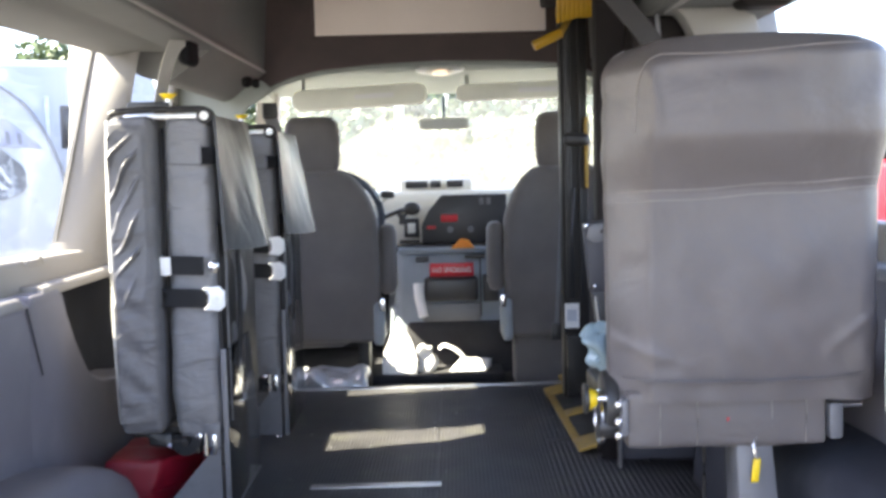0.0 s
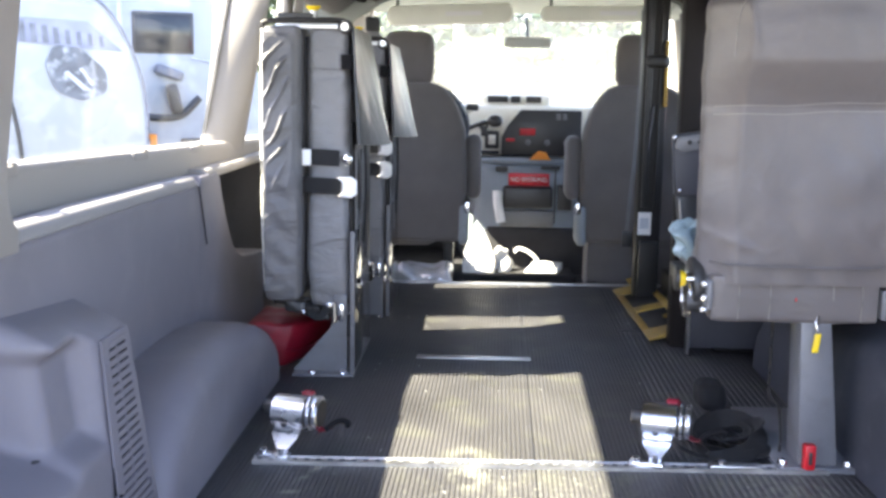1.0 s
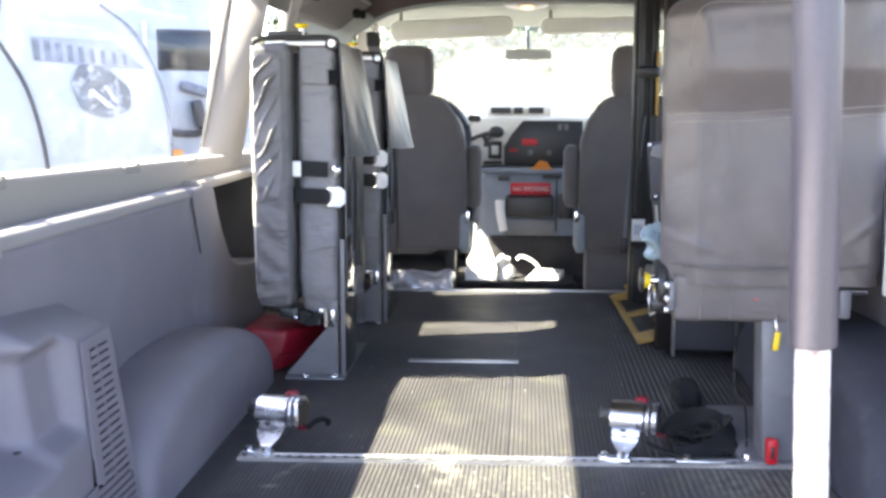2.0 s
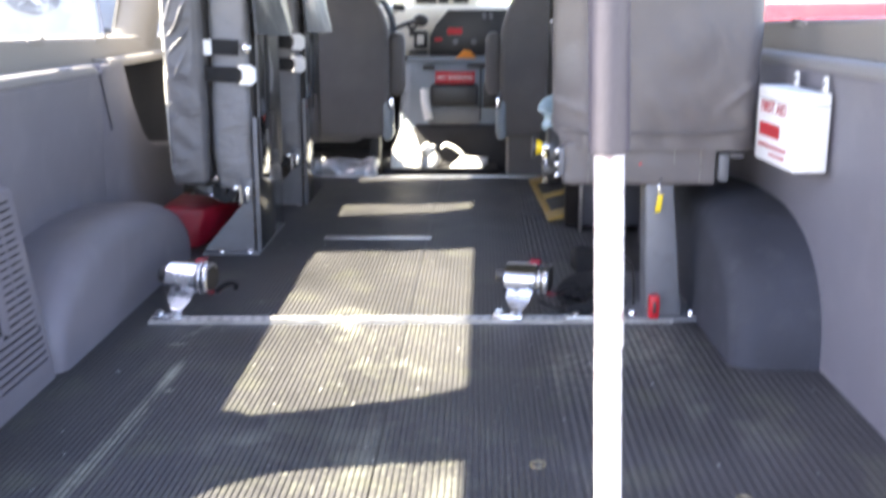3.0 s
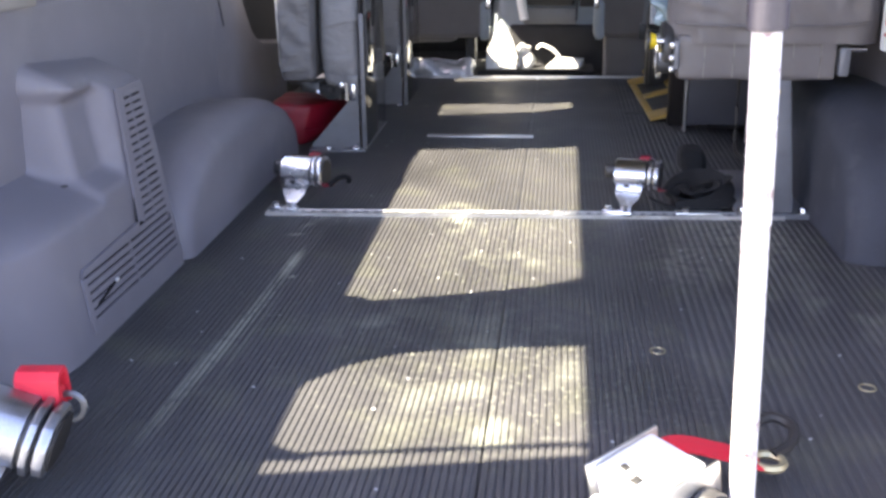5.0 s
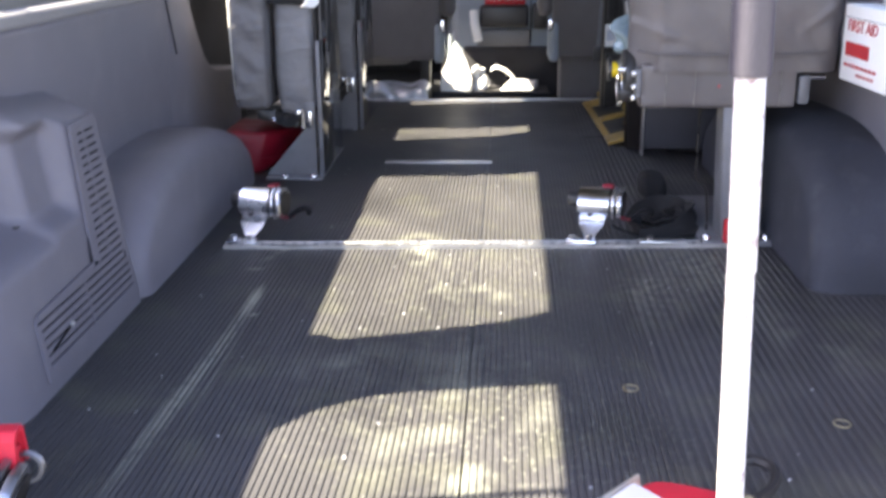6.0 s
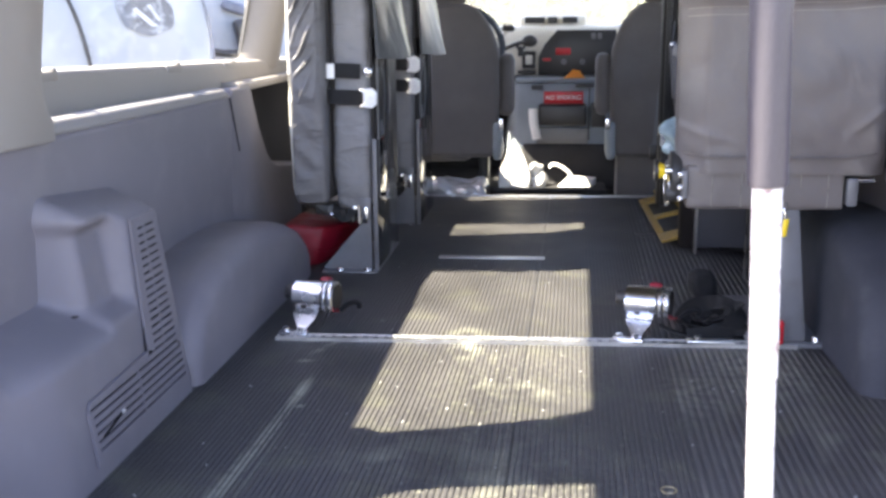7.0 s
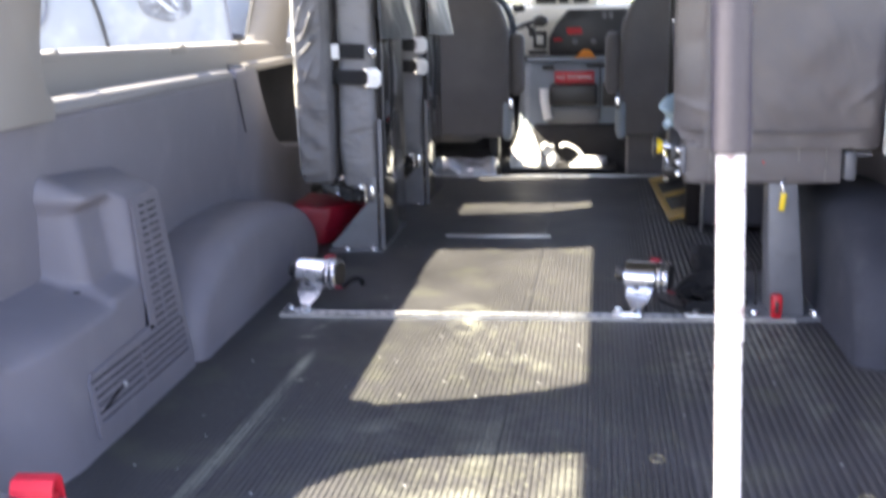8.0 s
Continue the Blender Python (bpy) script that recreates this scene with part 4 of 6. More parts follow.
def retractor(m, label, near_door=False):
    """Ratchet tie-down: folded metal case leaning forward on a tongue and track foot, end flanges, knob, red web and hook."""
    # the left doorway one has its shade and darker reflections put into the metal colour
    metal = SHADED_CHROME if near_door else CHROME
    th = tagged(new("tie_down_retractor"), label, "retractor", "wheelchair tie-downs")
    foot = box(-0.050, 0.022, -0.014, 0.014, 0.006, 0.016, 0.003)
    rod((-0.036, 0, 0.014), (-0.036, 0, 0.024), 0.009, bm=foot)
    rod((0.004, -0.004, 0.014), (0.004, -0.004, 0.030), 0.007, bm=foot)
    part("foot", foot, metal, th)
    # tongue bent up from the foot to the case
    tongue = bmesh.new()
    line = [(0.000, 0.016, 0.011), (0.006, 0.026, 0.013), (0.020, 0.042, 0.026), (0.026, 0.052, 0.030), (0.050, 0.064, 0.031)]
    rows = [[tongue.verts.new((0.004 + sx * w, y + dy, z)) for sx, dy in ((-1, 0), (1, 0), (1, 0.004), (-1, 0.004))] for y, z, w in line]
    for a, b in zip(rows, rows[1:]):
        for k in range(4):
            tongue.faces.new((a[k], a[(k + 1) % 4], b[(k + 1) % 4], b[k]))
    tongue.faces.new(rows[0])
    tongue.faces.new(rows[-1][::-1])
    part("bracket", tongue, metal, th, "", 25)
    prof = [(0.034, 0.062), (0.024, 0.078), (0.024, 0.098), (0.036, 0.117), (0.056, 0.126), (0.084, 0.124), (0.104, 0.106), (0.106, 0.080), (0.092, 0.062), (0.060, 0.056)]

    def grown(k):
        return [(0.065 + (y - 0.065) * k, 0.091 + (z - 0.091) * k) for y, z in prof]

    part("drum", prism(prof, "x", -0.030, 0.042, 0.006, 3, only_long=True), metal, th, "", 25)
    part("drum_gap", prism(grown(0.88), "x", 0.042, 0.050), BLACK, th)
    part("end_band", prism(grown(1.08), "x", 0.048, 0.056, 0.002), metal, th, "", 30)
    part("end_cap", prism(grown(1.02), "x", 0.060, 0.072, 0.003), metal, th, "", 30)
    part("cap_core", prism(grown(0.80), "x", 0.056, 0.075), BLACKSTEEL, th)
    part("knob", rod((-0.056, 0.062, 0.096), (-0.030, 0.062, 0.096), 0.019, seg=16, bevel=0.003), BLACK, th)
    part("slot_mark", rod((0.000, 0.0265, 0.073), (0.000, 0.033, 0.073), 0.0075, seg=14), BLACK, th)
    if near_door:
        upright = Matrix.Translation((0.045, 0.10, 0.105)) @ Matrix.Rotation(radians(-19), 4, "Y") @ Matrix.Translation((-0.045, -0.10, -0.105))
        loop = [(0.078, 0.104), (0.082, 0.140), (0.088, 0.148), (0.106, 0.148), (0.112, 0.140), (0.119, 0.104), (0.113, 0.104), (0.106, 0.137), (0.102, 0.142), (0.092, 0.142), (0.088, 0.137), (0.084, 0.104)]
        part("strap", prism(loop, "x", 0.020, 0.066, 0.0012, 2, m=upright), REDWEB, th, "red webbing strap folded into a loop")
        part("strap_tail", prism([(0.088, 0.090), (0.090, 0.130), (0.104, 0.128), (0.110, 0.096)], "x", 0.026, 0.064, 0.002, m=upright), REDWEB, th)
        part("strap_ring", ring((0.068, 0.098, 0.112), 0.015, 0.0038, "y"), metal, th)
    else:
        part("strap", soft((0.030, 0.104, 0.119), (0.015, 0.012, 0.009), 0.007, 6, 0.003, 40), REDBAG, th)
        part("strap_tail", strap([(0.066, 0.060, 0.062), (0.082, 0.042, 0.060), (0.100, 0.032, 0.066)], 0.016), REDBAG, th)
        part("hook", tube([(0.094, 0.030, 0.066), (0.112, 0.034, 0.082), (0.130, 0.037, 0.088), (0.142, 0.040, 0.082), (0.138, 0.042, 0.074)], 0.006), HOLE, th)
    th.matrix_basis = m
    return th


retractor(pose(-0.560, 0.008, 0, 0, 0, -9), "polished metal tie-down retractor bolted to the floor track")
retractor(pose(0.240, 0.020, 0, 0, 0, -14), "polished metal tie-down retractor beside loose black straps")
retractor(pose(-0.662, -1.338, 0, 0, 20, 6) @ Matrix.Scale(1.22, 4), "polished metal tie-down retractor, coloured as in shade, with a folded red strap", True)


# ---- fold-away seats along the left side ----
def folded_seat(y0, label):
    """A stowed flip seat: two upholstered cushions on edge, flap, belts, frame, stand."""
    th = tagged(new("folding_seat"), label, "folding seat", "stowed flip seats")
    d = 0.46
    yc = y0 + d / 2
    yf = y0 - 0.046
    part("seat_cushion", soft((-0.679, (yf + y0 + d) / 2, 0.583), (0.052, (y0 + d - yf) / 2, 0.372), 0.020, 24, 0.004, 9, 0.003, 0.002, y0), VINYL_DARK, th, "charcoal vinyl cushion")
    face = bmesh.new()
    nx, nz = 34, 190
    rows = []
    for i in range(nz + 1):
        z = 0.245 + 0.69 * i / nz
        row = []
        for j in range(nx + 1):
            u = j / nx
            x = -0.722 + 0.083 * u
            p = Vector((x, y0, z))
            wave = math.sin(2 * math.pi * (z - 1.45 * x) / 0.064 + 3.6 * noise.noise(p * 11))
            low = min(1, max(0, (z - 0.50) / 0.12))
            hold = (0.12 + 0.88 * low) * min(1, u / 0.06) * min(1, (1 - u) / 0.3) * min(1, i / 10) * min(1, (nz - i) / 10)
            size = max(0, 0.8 + 1.9 * noise.noise(Vector((x * 20 + 5, 0, z * 9))))
            out = 0.0125 * max(0, wave) ** 3 * size * hold * (1 if u < 0.55 else max(0, 1 - (u - 0.55) * 3))
            out += 0.004 * hold * noise.noise(Vector((x * 26, y0, z * 11)))
            out += 0.0022 * (1 - low) * math.sin(2 * math.pi * (z + 0.9 * x) / 0.085 + 4 * noise.noise(p * 7)) * min(1, (1 - u) / 0.3) * min(1, i / 10)
            turn = 0.021 * (u - 1)
            row.append(face.verts.new((x, yf - 0.006 - 0.005 * min(1, hold * 3) - out + turn, z)))
        rows.append(row)
    for i in range(nz):
        for j in range(nx):
            face.faces.new((rows[i][j], rows[i][j + 1], rows[i + 1][j + 1], rows[i + 1][j]))
    part("wrinkled_cover", face, VINYL_DARK, th, "wrinkled charcoal vinyl cover", 70)
    part("back_cushion", soft((-0.558, yc, 0.570), (0.056, d / 2, 0.385), 0.020, 26, 0.009, 8, 0.006, 0.006, y0 + 3), VINYL, th, "grey vinyl cushion with seams")
    for z in (0.36, 0.50, 0.74, 0.845):
        part("seam", tube([(-0.612, y0 - 0.001, z), (-0.56, y0 - 0.003, z - 0.002), (-0.505, y0 - 0.001, z - 0.004)], 0.0016, 6, 3), VINYL_DARK, th)
    part("piping", tube([(-0.722, yf - 0.014, 0.26), (-0.725, yf - 0.022, 0.45), (-0.725, yf - 0.022, 0.75), (-0.722, yf - 0.014, 0.945)], 0.0045, 8, 4), PIPING, th, "pale edge piping")
    gap = box(-0.640, -0.612, y0 + 0.03, y0 + d - 0.03, 0.24, 0.93, 0.006)
    part("inner_frame", gap, BLACKSTEEL, th)
    # flap hanging from the top on the aisle side
    flap = bmesh.new()
    nz, ny = 22, 44
    grid = []
    for k in range(2):
        g = []
        for i in range(nz + 1):
            row = []
            for j in range(ny + 1):
                v, u = i / nz, j / ny
                y = y0 - 0.004 - 0.026 * v + (0.40 + 0.02 * v) * u
                z = 0.955 - 0.313 * v - 0.006 * math.sin(u * 5) * v
                fold = 0.014 * noise.noise(Vector((u * 2.6 + 0.9 * v, v * 0.9, y0))) + 0.004 * noise.noise(Vector((u * 6 - 2 * v, v * 2.2, y0 + 4))) + 0.008 * math.exp(-((u - 0.78 - 0.1 * v) / 0.05) ** 2)
                bulge = min(1, u * 2.3) ** 0.8 * (1 - 0.55 * max(0, (u - 0.5) / 0.5) ** 2)
                x = -0.488 + v ** 0.9 * (0.022 + 0.056 * bulge) + fold * (0.15 + 0.85 * v) * 0.8 + (0.0 if k else -0.007)
                row.append(flap.verts.new((x, y, z)))
            g.append(row)
        grid.append(g)
    for i in range(nz):
        for j in range(ny):
            for k, g in enumerate(grid):
                f = (g[i][j], g[i][j + 1], g[i + 1][j + 1], g[i + 1][j])
                flap.faces.new(f if k else f[::-1])
    a, b = grid
    rim = [(i, 0) for i in range(nz)] + [(nz, j) for j in range(ny)] + [(i, ny) for i in range(nz, 0, -1)] + [(0, j) for j in range(ny, 0, -1)]
    for (i, j), (p, q) in zip(rim, rim[1:] + rim[:1]):
        flap.faces.new((a[i][j], a[p][q], b[p][q], b[i][j]))
    part("flap", flap, FLAP, th, "hanging grey vinyl flap")
    # top frame, latch bar and yellow knob
    part("top_bar", tube([(-0.735, y0 + 0.02, 0.945), (-0.728, y0 + 0.015, 0.968), (-0.60, y0 + 0.012, 0.972), (-0.515, y0 + 0.015, 0.970), (-0.500, y0 + 0.02, 0.95)], 0.008, 10, 4), BLACKSTEEL, th, "black tubular top bar")
    part("latch", box(-0.700, -0.600, y0 + 0.02, y0 + 0.09, 0.972, 0.992, 0.004), BLACK, th)
    knob = rod((-0.603, y0 + 0.03, 0.975), (-0.603, y0 + 0.03, 0.998), 0.007)
    part("stem", knob, ALU, th)
    part("yellow_knob", rod((-0.603, y0 + 0.03, 0.998), (-0.603, y0 + 0.03, 1.010), 0.010, 0.022, seg=18, bevel=0.002), YELLOW, th, "yellow release knob")
    piv = rod((-0.512, y0 - 0.008, 0.955), (-0.512, y0 + 0.02, 0.955), 0.020, seg=18, bevel=0.003)
    part("pivot", piv, BLACKSTEEL, th)
    part("pivot_bolt", rod((-0.512, y0 - 0.013, 0.955), (-0.512, y0 - 0.006, 0.955), 0.011, seg=12), CHROME, th)
    part("side_clip", box(-0.522, -0.492, y0 - 0.016, y0 + 0.004, 0.842, 0.882, 0.003), HOLE, th)
    part("clip_rim", box(-0.529, -0.520, y0 - 0.014, y0 + 0.004, 0.838, 0.886, 0.002), VINYL_DARK, th)
    part("bar_plate", box(-0.700, -0.520, y0 - 0.006, y0 + 0.001, 0.949, 0.961, 0.002), ALU, th, "bright metal bar plate")
    # lap belts round the cushion with their pale buckles
    for z, x1 in ((0.605, -0.505), (0.528, -0.500)):
        part("belt", strap([(-0.630, y0 + 0.02, z + 0.005), (-0.626, y0 - 0.016, z + 0.004), (-0.57, y0 - 0.021, z + 0.002), (x1 - 0.02, y0 - 0.022, z)], 0.044, 0.003, up=(0, -1, 0)), WEB, th, "black lap belt webbing")
    part("belt_label", box(-0.626, -0.602, y0 - 0.0265, y0 - 0.0200, 0.585, 0.628, 0.001), WHITE, th, "white belt label")
    part("belt_bolt", ball((-0.502, y0 - 0.022, 0.603), 0.014, 0.010, 0.016), CHROME, th)
    tongue = prism([(-0.528, 0.502), (-0.490, 0.498), (-0.476, 0.510), (-0.476, 0.545), (-0.490, 0.557), (-0.530, 0.553), (-0.515, 0.540), (-0.515, 0.516)], "y", y0 - 0.031, y0 - 0.022, 0.003)
    part("buckle", tongue, BUCKLE, th, "bright metal belt tongue")
    part("buckle_button", rod((-0.494, y0 - 0.033, 0.528), (-0.494, y0 - 0.030, 0.528), 0.0065, seg=14), SATIN, th)
    # hinge under the cushions
    hinge = box(-0.640, -0.520, y0 + 0.005, y0 + 0.06, 0.165, 0.190, 0.004)
    rod((-0.66, y0 + 0.02, 0.205), (-0.50, y0 + 0.02, 0.205), 0.009, bm=hinge)
    part("hinge", hinge, BLACKSTEEL, th)
    part("hinge_block", box(-0.545, -0.505, y0 - 0.004, y0 + 0.045, 0.165, 0.225, 0.004), STEEL, th)
    part("hinge_bolt", rod((-0.556, y0 - 0.012, 0.195), (-0.556, y0 + 0.02, 0.195), 0.009, seg=12, bevel=0.002), CHROME, th)
    for k, (x, dy, z, sx, sz) in enumerate(((-0.650, 0.01, 0.190, 0.030, 0.018), (-0.600, -0.004, 0.180, 0.022, 0.014), (-0.575, 0.02, 0.160, 0.018, 0.012), (-0.690, 0.03, 0.200, 0.025, 0.012))):
        part("mechanism_piece", soft((x, y0 + dy, z), (sx, 0.018, sz), 0.008, 4, 0.006, 40, seed=k), BLACKSTEEL if k % 2 else BLACK, th)
    part("spring", tube([(-0.63, y0 - 0.006, 0.178), (-0.61, y0 - 0.012, 0.166), (-0.59, y0 - 0.008, 0.172), (-0.575, y0 - 0.012, 0.160)], 0.004, 6, 4), CHROME, th)
    part("pin", rod((-0.541, y0 - 0.010, 0.150), (-0.541, y0 - 0.010, 0.205), 0.006, seg=10), CHROME, th)
    # stand: flanged upright on the aisle side, gusset and foot
    up = prism([(y0 - 0.005, 0.0), (y0 + 0.40, 0.0), (y0 + 0.40, 0.12), (y0 + 0.30, 0.40), (y0 - 0.005, 0.40)], "x", -0.492, -0.486, 0.001)
    part("side_plate", up, GLOSSBLACK, th, "glossy dark side plate")
    part("flange", box(-0.497, -0.484, y0 - 0.012, y0 - 0.005, 0.0, 0.405, 0.002), STEEL, th, "worn grey steel flange")
    part("gusset", prism([(-0.507, 0.006), (-0.507, 0.165), (-0.535, 0.150), (-0.655, 0.012), (-0.655, 0.006)], "y", y0 - 0.002, y0 + 0.003), STEEL, th, "grey steel gusset")
    part("foot_plate", box(-0.655, -0.484, y0 - 0.045, y0 + 0.40, 0.0, 0.006, 0.002), STEEL, th)
    for x in (-0.600, -0.515):
        part("bolt", ball((x, y0 - 0.026, 0.006), 0.013, 0.013, 0.011), CHROME, th)
    part("aisle_frame", box(-0.502, -0.495, y0 + 0.012, y0 + d, 0.205, 0.70, 0.002), BLACKSTEEL, th, "black steel side frame")
    for yy, z0, z1 in ((0.045, 0.22, 0.64), (0.17, 0.30, 0.62)):
        part("guide_rod", rod((-0.487, y0 + yy, z0), (-0.487, y0 + yy, z1), 0.0035, seg=12), STEEL, th, "bright guide rod")
    part("lower_clamp", box(-0.530, -0.515, y0 - 0.012, y0 + 0.01, 0.150, 0.200, 0.003), CHROME, th)
    part("loose_strap", strap([(-0.61, y0 - 0.01, 0.20), (-0.60, y0 - 0.03, 0.175), (-0.575, y0 - 0.028, 0.168), (-0.56, y0 - 0.01, 0.19)], 0.022, 0.003, up=(0, -1, 0.2)), WEB, th)
    part("hanging_belt", strap([(-0.47, y0 + 0.10, 0.66), (-0.468, y0 + 0.11, 0.52), (-0.474, y0 + 0.10, 0.36)], 0.045, 0.003, up=(1, 0, 0)), WEB, th)
    return th


s1 = folded_seat(0.700, "stowed folding seat with grey vinyl cushions on a steel stand")
s2 = copy_thing(s1, pose(0.028, 0.755, -0.012))
second = prism([(-0.528, 0.580), (-0.490, 0.576), (-0.476, 0.588), (-0.476, 0.623), (-0.490, 0.635), (-0.530, 0.631), (-0.515, 0.618), (-0.515, 0.594)], "y", 0.666, 0.676, 0.003)
part("buckle", second, BUCKLE, s2, "bright metal belt tongue")
s2["label"] = "second stowed folding seat of grey vinyl behind the driver's seat"

# red nylon bag tucked behind the wheel arch
bag = bmesh.new()
hexa([(-0.80, 0.72, 0.0), (-0.688, 0.755, 0.0), (-0.60, 0.93, 0.0), (-0.80, 1.0, 0.0)], [(-0.80, 0.72, 0.135), (-0.66, 0.75, 0.128), (-0.57, 0.92, 0.118), (-0.80, 1.0, 0.13)], 0.018, 3, bag)
bmesh.ops.subdivide_edges(bag, edges=bag.edges[:], cuts=5, use_grid_fill=True)
for v in bag.verts:
    v.co += Vector((0.4, -0.6, 1)) * (0.010 * noise.noise(v.co * 15) + 0.005 * noise.noise(v.co * 40))
redbag = tagged(new("red_bag"), "red nylon bag tucked under the stowed seat", "bag")
part("body", bag, REDBAG, redbag)
part("flap_edge", tube([(-0.688, 0.742, 0.05), (-0.655, 0.80, 0.045), (-0.595, 0.915, 0.05)], 0.004), REDBAG, redbag)


# ---- passenger seat on the right, seen from behind ----
seat = tagged(new("passenger_seat"), "single seat with a taupe vinyl back cover on a grey pedestal", "seat")
bm = bmesh.new()
nz, nx = 84, 72
x0, x1, zb, zt = 0.320, 0.787, 0.405, 1.034
grid = []
for i in range(nz + 1):
    v = i / nz
    z = zb + (zt - zb) * v
    row = []
    for j in range(nx + 1):
        u = j / nx * 2 - 1
        half = (x1 - x0) / 2 * (1 - 0.035 * (1 - v) - 0.03 * max(0, v - 0.9) * 10)
        half *= 1 + (0.016 * noise.noise(Vector((u * 2, z * 9, 7))) + 0.010 * noise.noise(Vector((u * 2, z * 26, 3)))) * (1 if v < 0.85 else 0.3)
        x = (x0 + x1) / 2 + half * u
        rc = 0.062 if u < 0 else 0.024
        if z > zt - rc:
            x -= math.copysign(rc - math.sqrt(max(0, rc * rc - (z - zt + rc) ** 2)), u) * abs(u) ** 3
        k = min(1, max(0, (z - 0.770) / 0.095))
        bulge = 0.062 * (0.75 * k + 0.25 * k * k * (3 - 2 * k)) - 0.12 * max(0, z - 0.90) ** 1.3 + 0.012 * math.exp(-((z - 0.60) / 0.15) ** 2)
        edge = max(0, abs(u) - (0.72 if u < 0 else 0.84)) / (0.28 if u < 0 else 0.16)
        top = max(0, z - 0.994 - 0.05 * (x - 0.55))
        y = 0.028 - bulge * (1 - u * u * (0.55 if u < 0 else 0.25)) + (0.082 * edge ** 1.35 if u < 0 else 0.02 * edge ** 2) + 1.25 * top
        y += 0.0055 * noise.noise(Vector((x * 7, z * 6, 0.3))) + 0.0025 * noise.noise(Vector((x * 19, z * 15, 5))) + (0.004 + 0.012 * max(0, abs(u) - 0.6)) * noise.noise(Vector((x * 22 + z * 14, z * 11, 2))) * max(0, 1 - v * 2.2)
        y -= 0.006 * math.exp(-((z - 0.47 - 0.30 * max(0, 0.46 - x)) / 0.008) ** 2) * max(0, min(1, (0.47 - x) / 0.08)) + 0.005 * math.exp(-((z - 0.50 - 0.8 * (x - 0.70)) / 0.010) ** 2) * max(0, min(1, (x - 0.68) / 0.05))
        # fold below the piping's corner, and soft dents along it
        y -= 0.0055 * math.exp(-((x - 0.386 - 0.12 * (0.96 - z)) / 0.0060) ** 2) * max(0, min(1, (z - 0.86) / 0.05)) * max(0, min(1, (0.978 - z) / 0.012))
        y += 0.007 * math.exp(-((x - 0.56) / 0.075) ** 2 - ((z - 0.975) / 0.020) ** 2) + 0.004 * math.exp(-((x - 0.44) / 0.03) ** 2 - ((z - 0.965) / 0.02) ** 2)
        row.append((x, y, z - 0.010 * u * u * v ** 6))
    grid.append(row)
front = [[bm.verts.new(p) for p in row] for row in grid]
back = [[bm.verts.new((p[0], 0.135 - 0.02 * (i / nz), p[2])) for p in row] for i, row in enumerate(grid)]
for g, flip in ((front, 0), (back, 1)):
    for i in range(nz):
        for j in range(nx):
            f = (g[i][j], g[i][j + 1], g[i + 1][j + 1], g[i + 1][j])
            bm.faces.new(f[::-1] if flip else f)
rim = [(0, j) for j in range(nx)] + [(i, nx) for i in range(nz)] + [(nz, j) for j in range(nx, 0, -1)] + [(i, 0) for i in range(nz, 0, -1)]
for (i, j), (p, q) in zip(rim, rim[1:] + rim[:1]):
    bm.faces.new((front[i][j], back[i][j], back[p][q], front[p][q]))
part("back_cover", bm, COVER, seat, "smooth taupe vinyl back cover", 60)


def cover_y(x, z):
    """Where the cover's rear face lies at a place across and up it."""
    def along(row):
        j = max(1, min(nx, next((k for k in range(nx + 1) if row[k][0] > x), nx)))
        k = min(1, max(0, (x - row[j - 1][0]) / (row[j][0] - row[j - 1][0])))
        return [row[j - 1][c] + (row[j][c] - row[j - 1][c]) * k for c in (1, 2)]

    line = [along(row) for row in grid]
    i = max(1, min(nz, next((k for k in range(nz + 1) if line[k][1] > z), nz)))
    k = min(1, max(0, (z - line[i - 1][1]) / (line[i][1] - line[i - 1][1])))
    return line[i - 1][0] + (line[i][0] - line[i - 1][0]) * k


for dz in (0.0, 0.0165):
    seam = [(0.340 + 0.0145 * k, 0.7575 + dz + 0.042 * (0.0145 * k - 0.12) + 0.0015 * math.sin(k * 0.5)) for k in range(31)]
    part("seam", tube([(x, cover_y(x, z) - 0.0003, z) for x, z in seam], 0.0011, 6, 2), PIPED, seat)
edge_line = curve_points([Vector((x, 0, z)) for x, z in ((0.361, 0.87), (0.363, 0.914), (0.366, 0.951), (0.376, 0.982), (0.398, 0.998), (0.430, 1.000), (0.459, 0.998), (0.523, 0.998), (0.592, 1.003), (0.679, 1.010), (0.765, 1.013))], 6)
edge_line = [(p[0], p[2]) for p in edge_line]
part("top_piping", tube([(x, cover_y(x, z) - 0.0008, z) for x, z in edge_line], 0.0012, 6, 1), PIPED, seat, "pale piping along the top")
part("hem", tube([(0.336, 0.030, 0.452), (0.40, 0.014, 0.446), (0.55, 0.012, 0.444), (0.70, 0.014, 0.447), (0.765, 0.030, 0.455)], 0.0028, 6, 5), COVER, seat)
part("skirt", soft((0.523, 0.066, 0.372), (0.173, 0.024, 0.050), 0.008, 14, 0.004, 12, 0.002), COVER, seat, "taupe vinyl skirt")
for x in (0.405, 0.47, 0.60, 0.66):
    part("skirt_seam", tube([(x, 0.042, 0.327), (x + 0.001, 0.0405, 0.375), (x, 0.042, 0.415)], 0.0012, 6, 3), PIPED, seat)
part("seat_cushion", soft((0.555, 0.345, 0.425), (0.195, 0.20, 0.055), 0.03, 8, 0.003, 8, 0.008), VINYL, seat)
part("seat_pan", box(0.345, 0.735, 0.08, 0.52, 0.335, 0.372, 0.006), BLACKSTEEL, seat)
part("hinge_right", box(0.703, 0.728, 0.044, 0.085, 0.330, 0.395, 0.006), STEEL, seat, "worn grey recliner hinge")
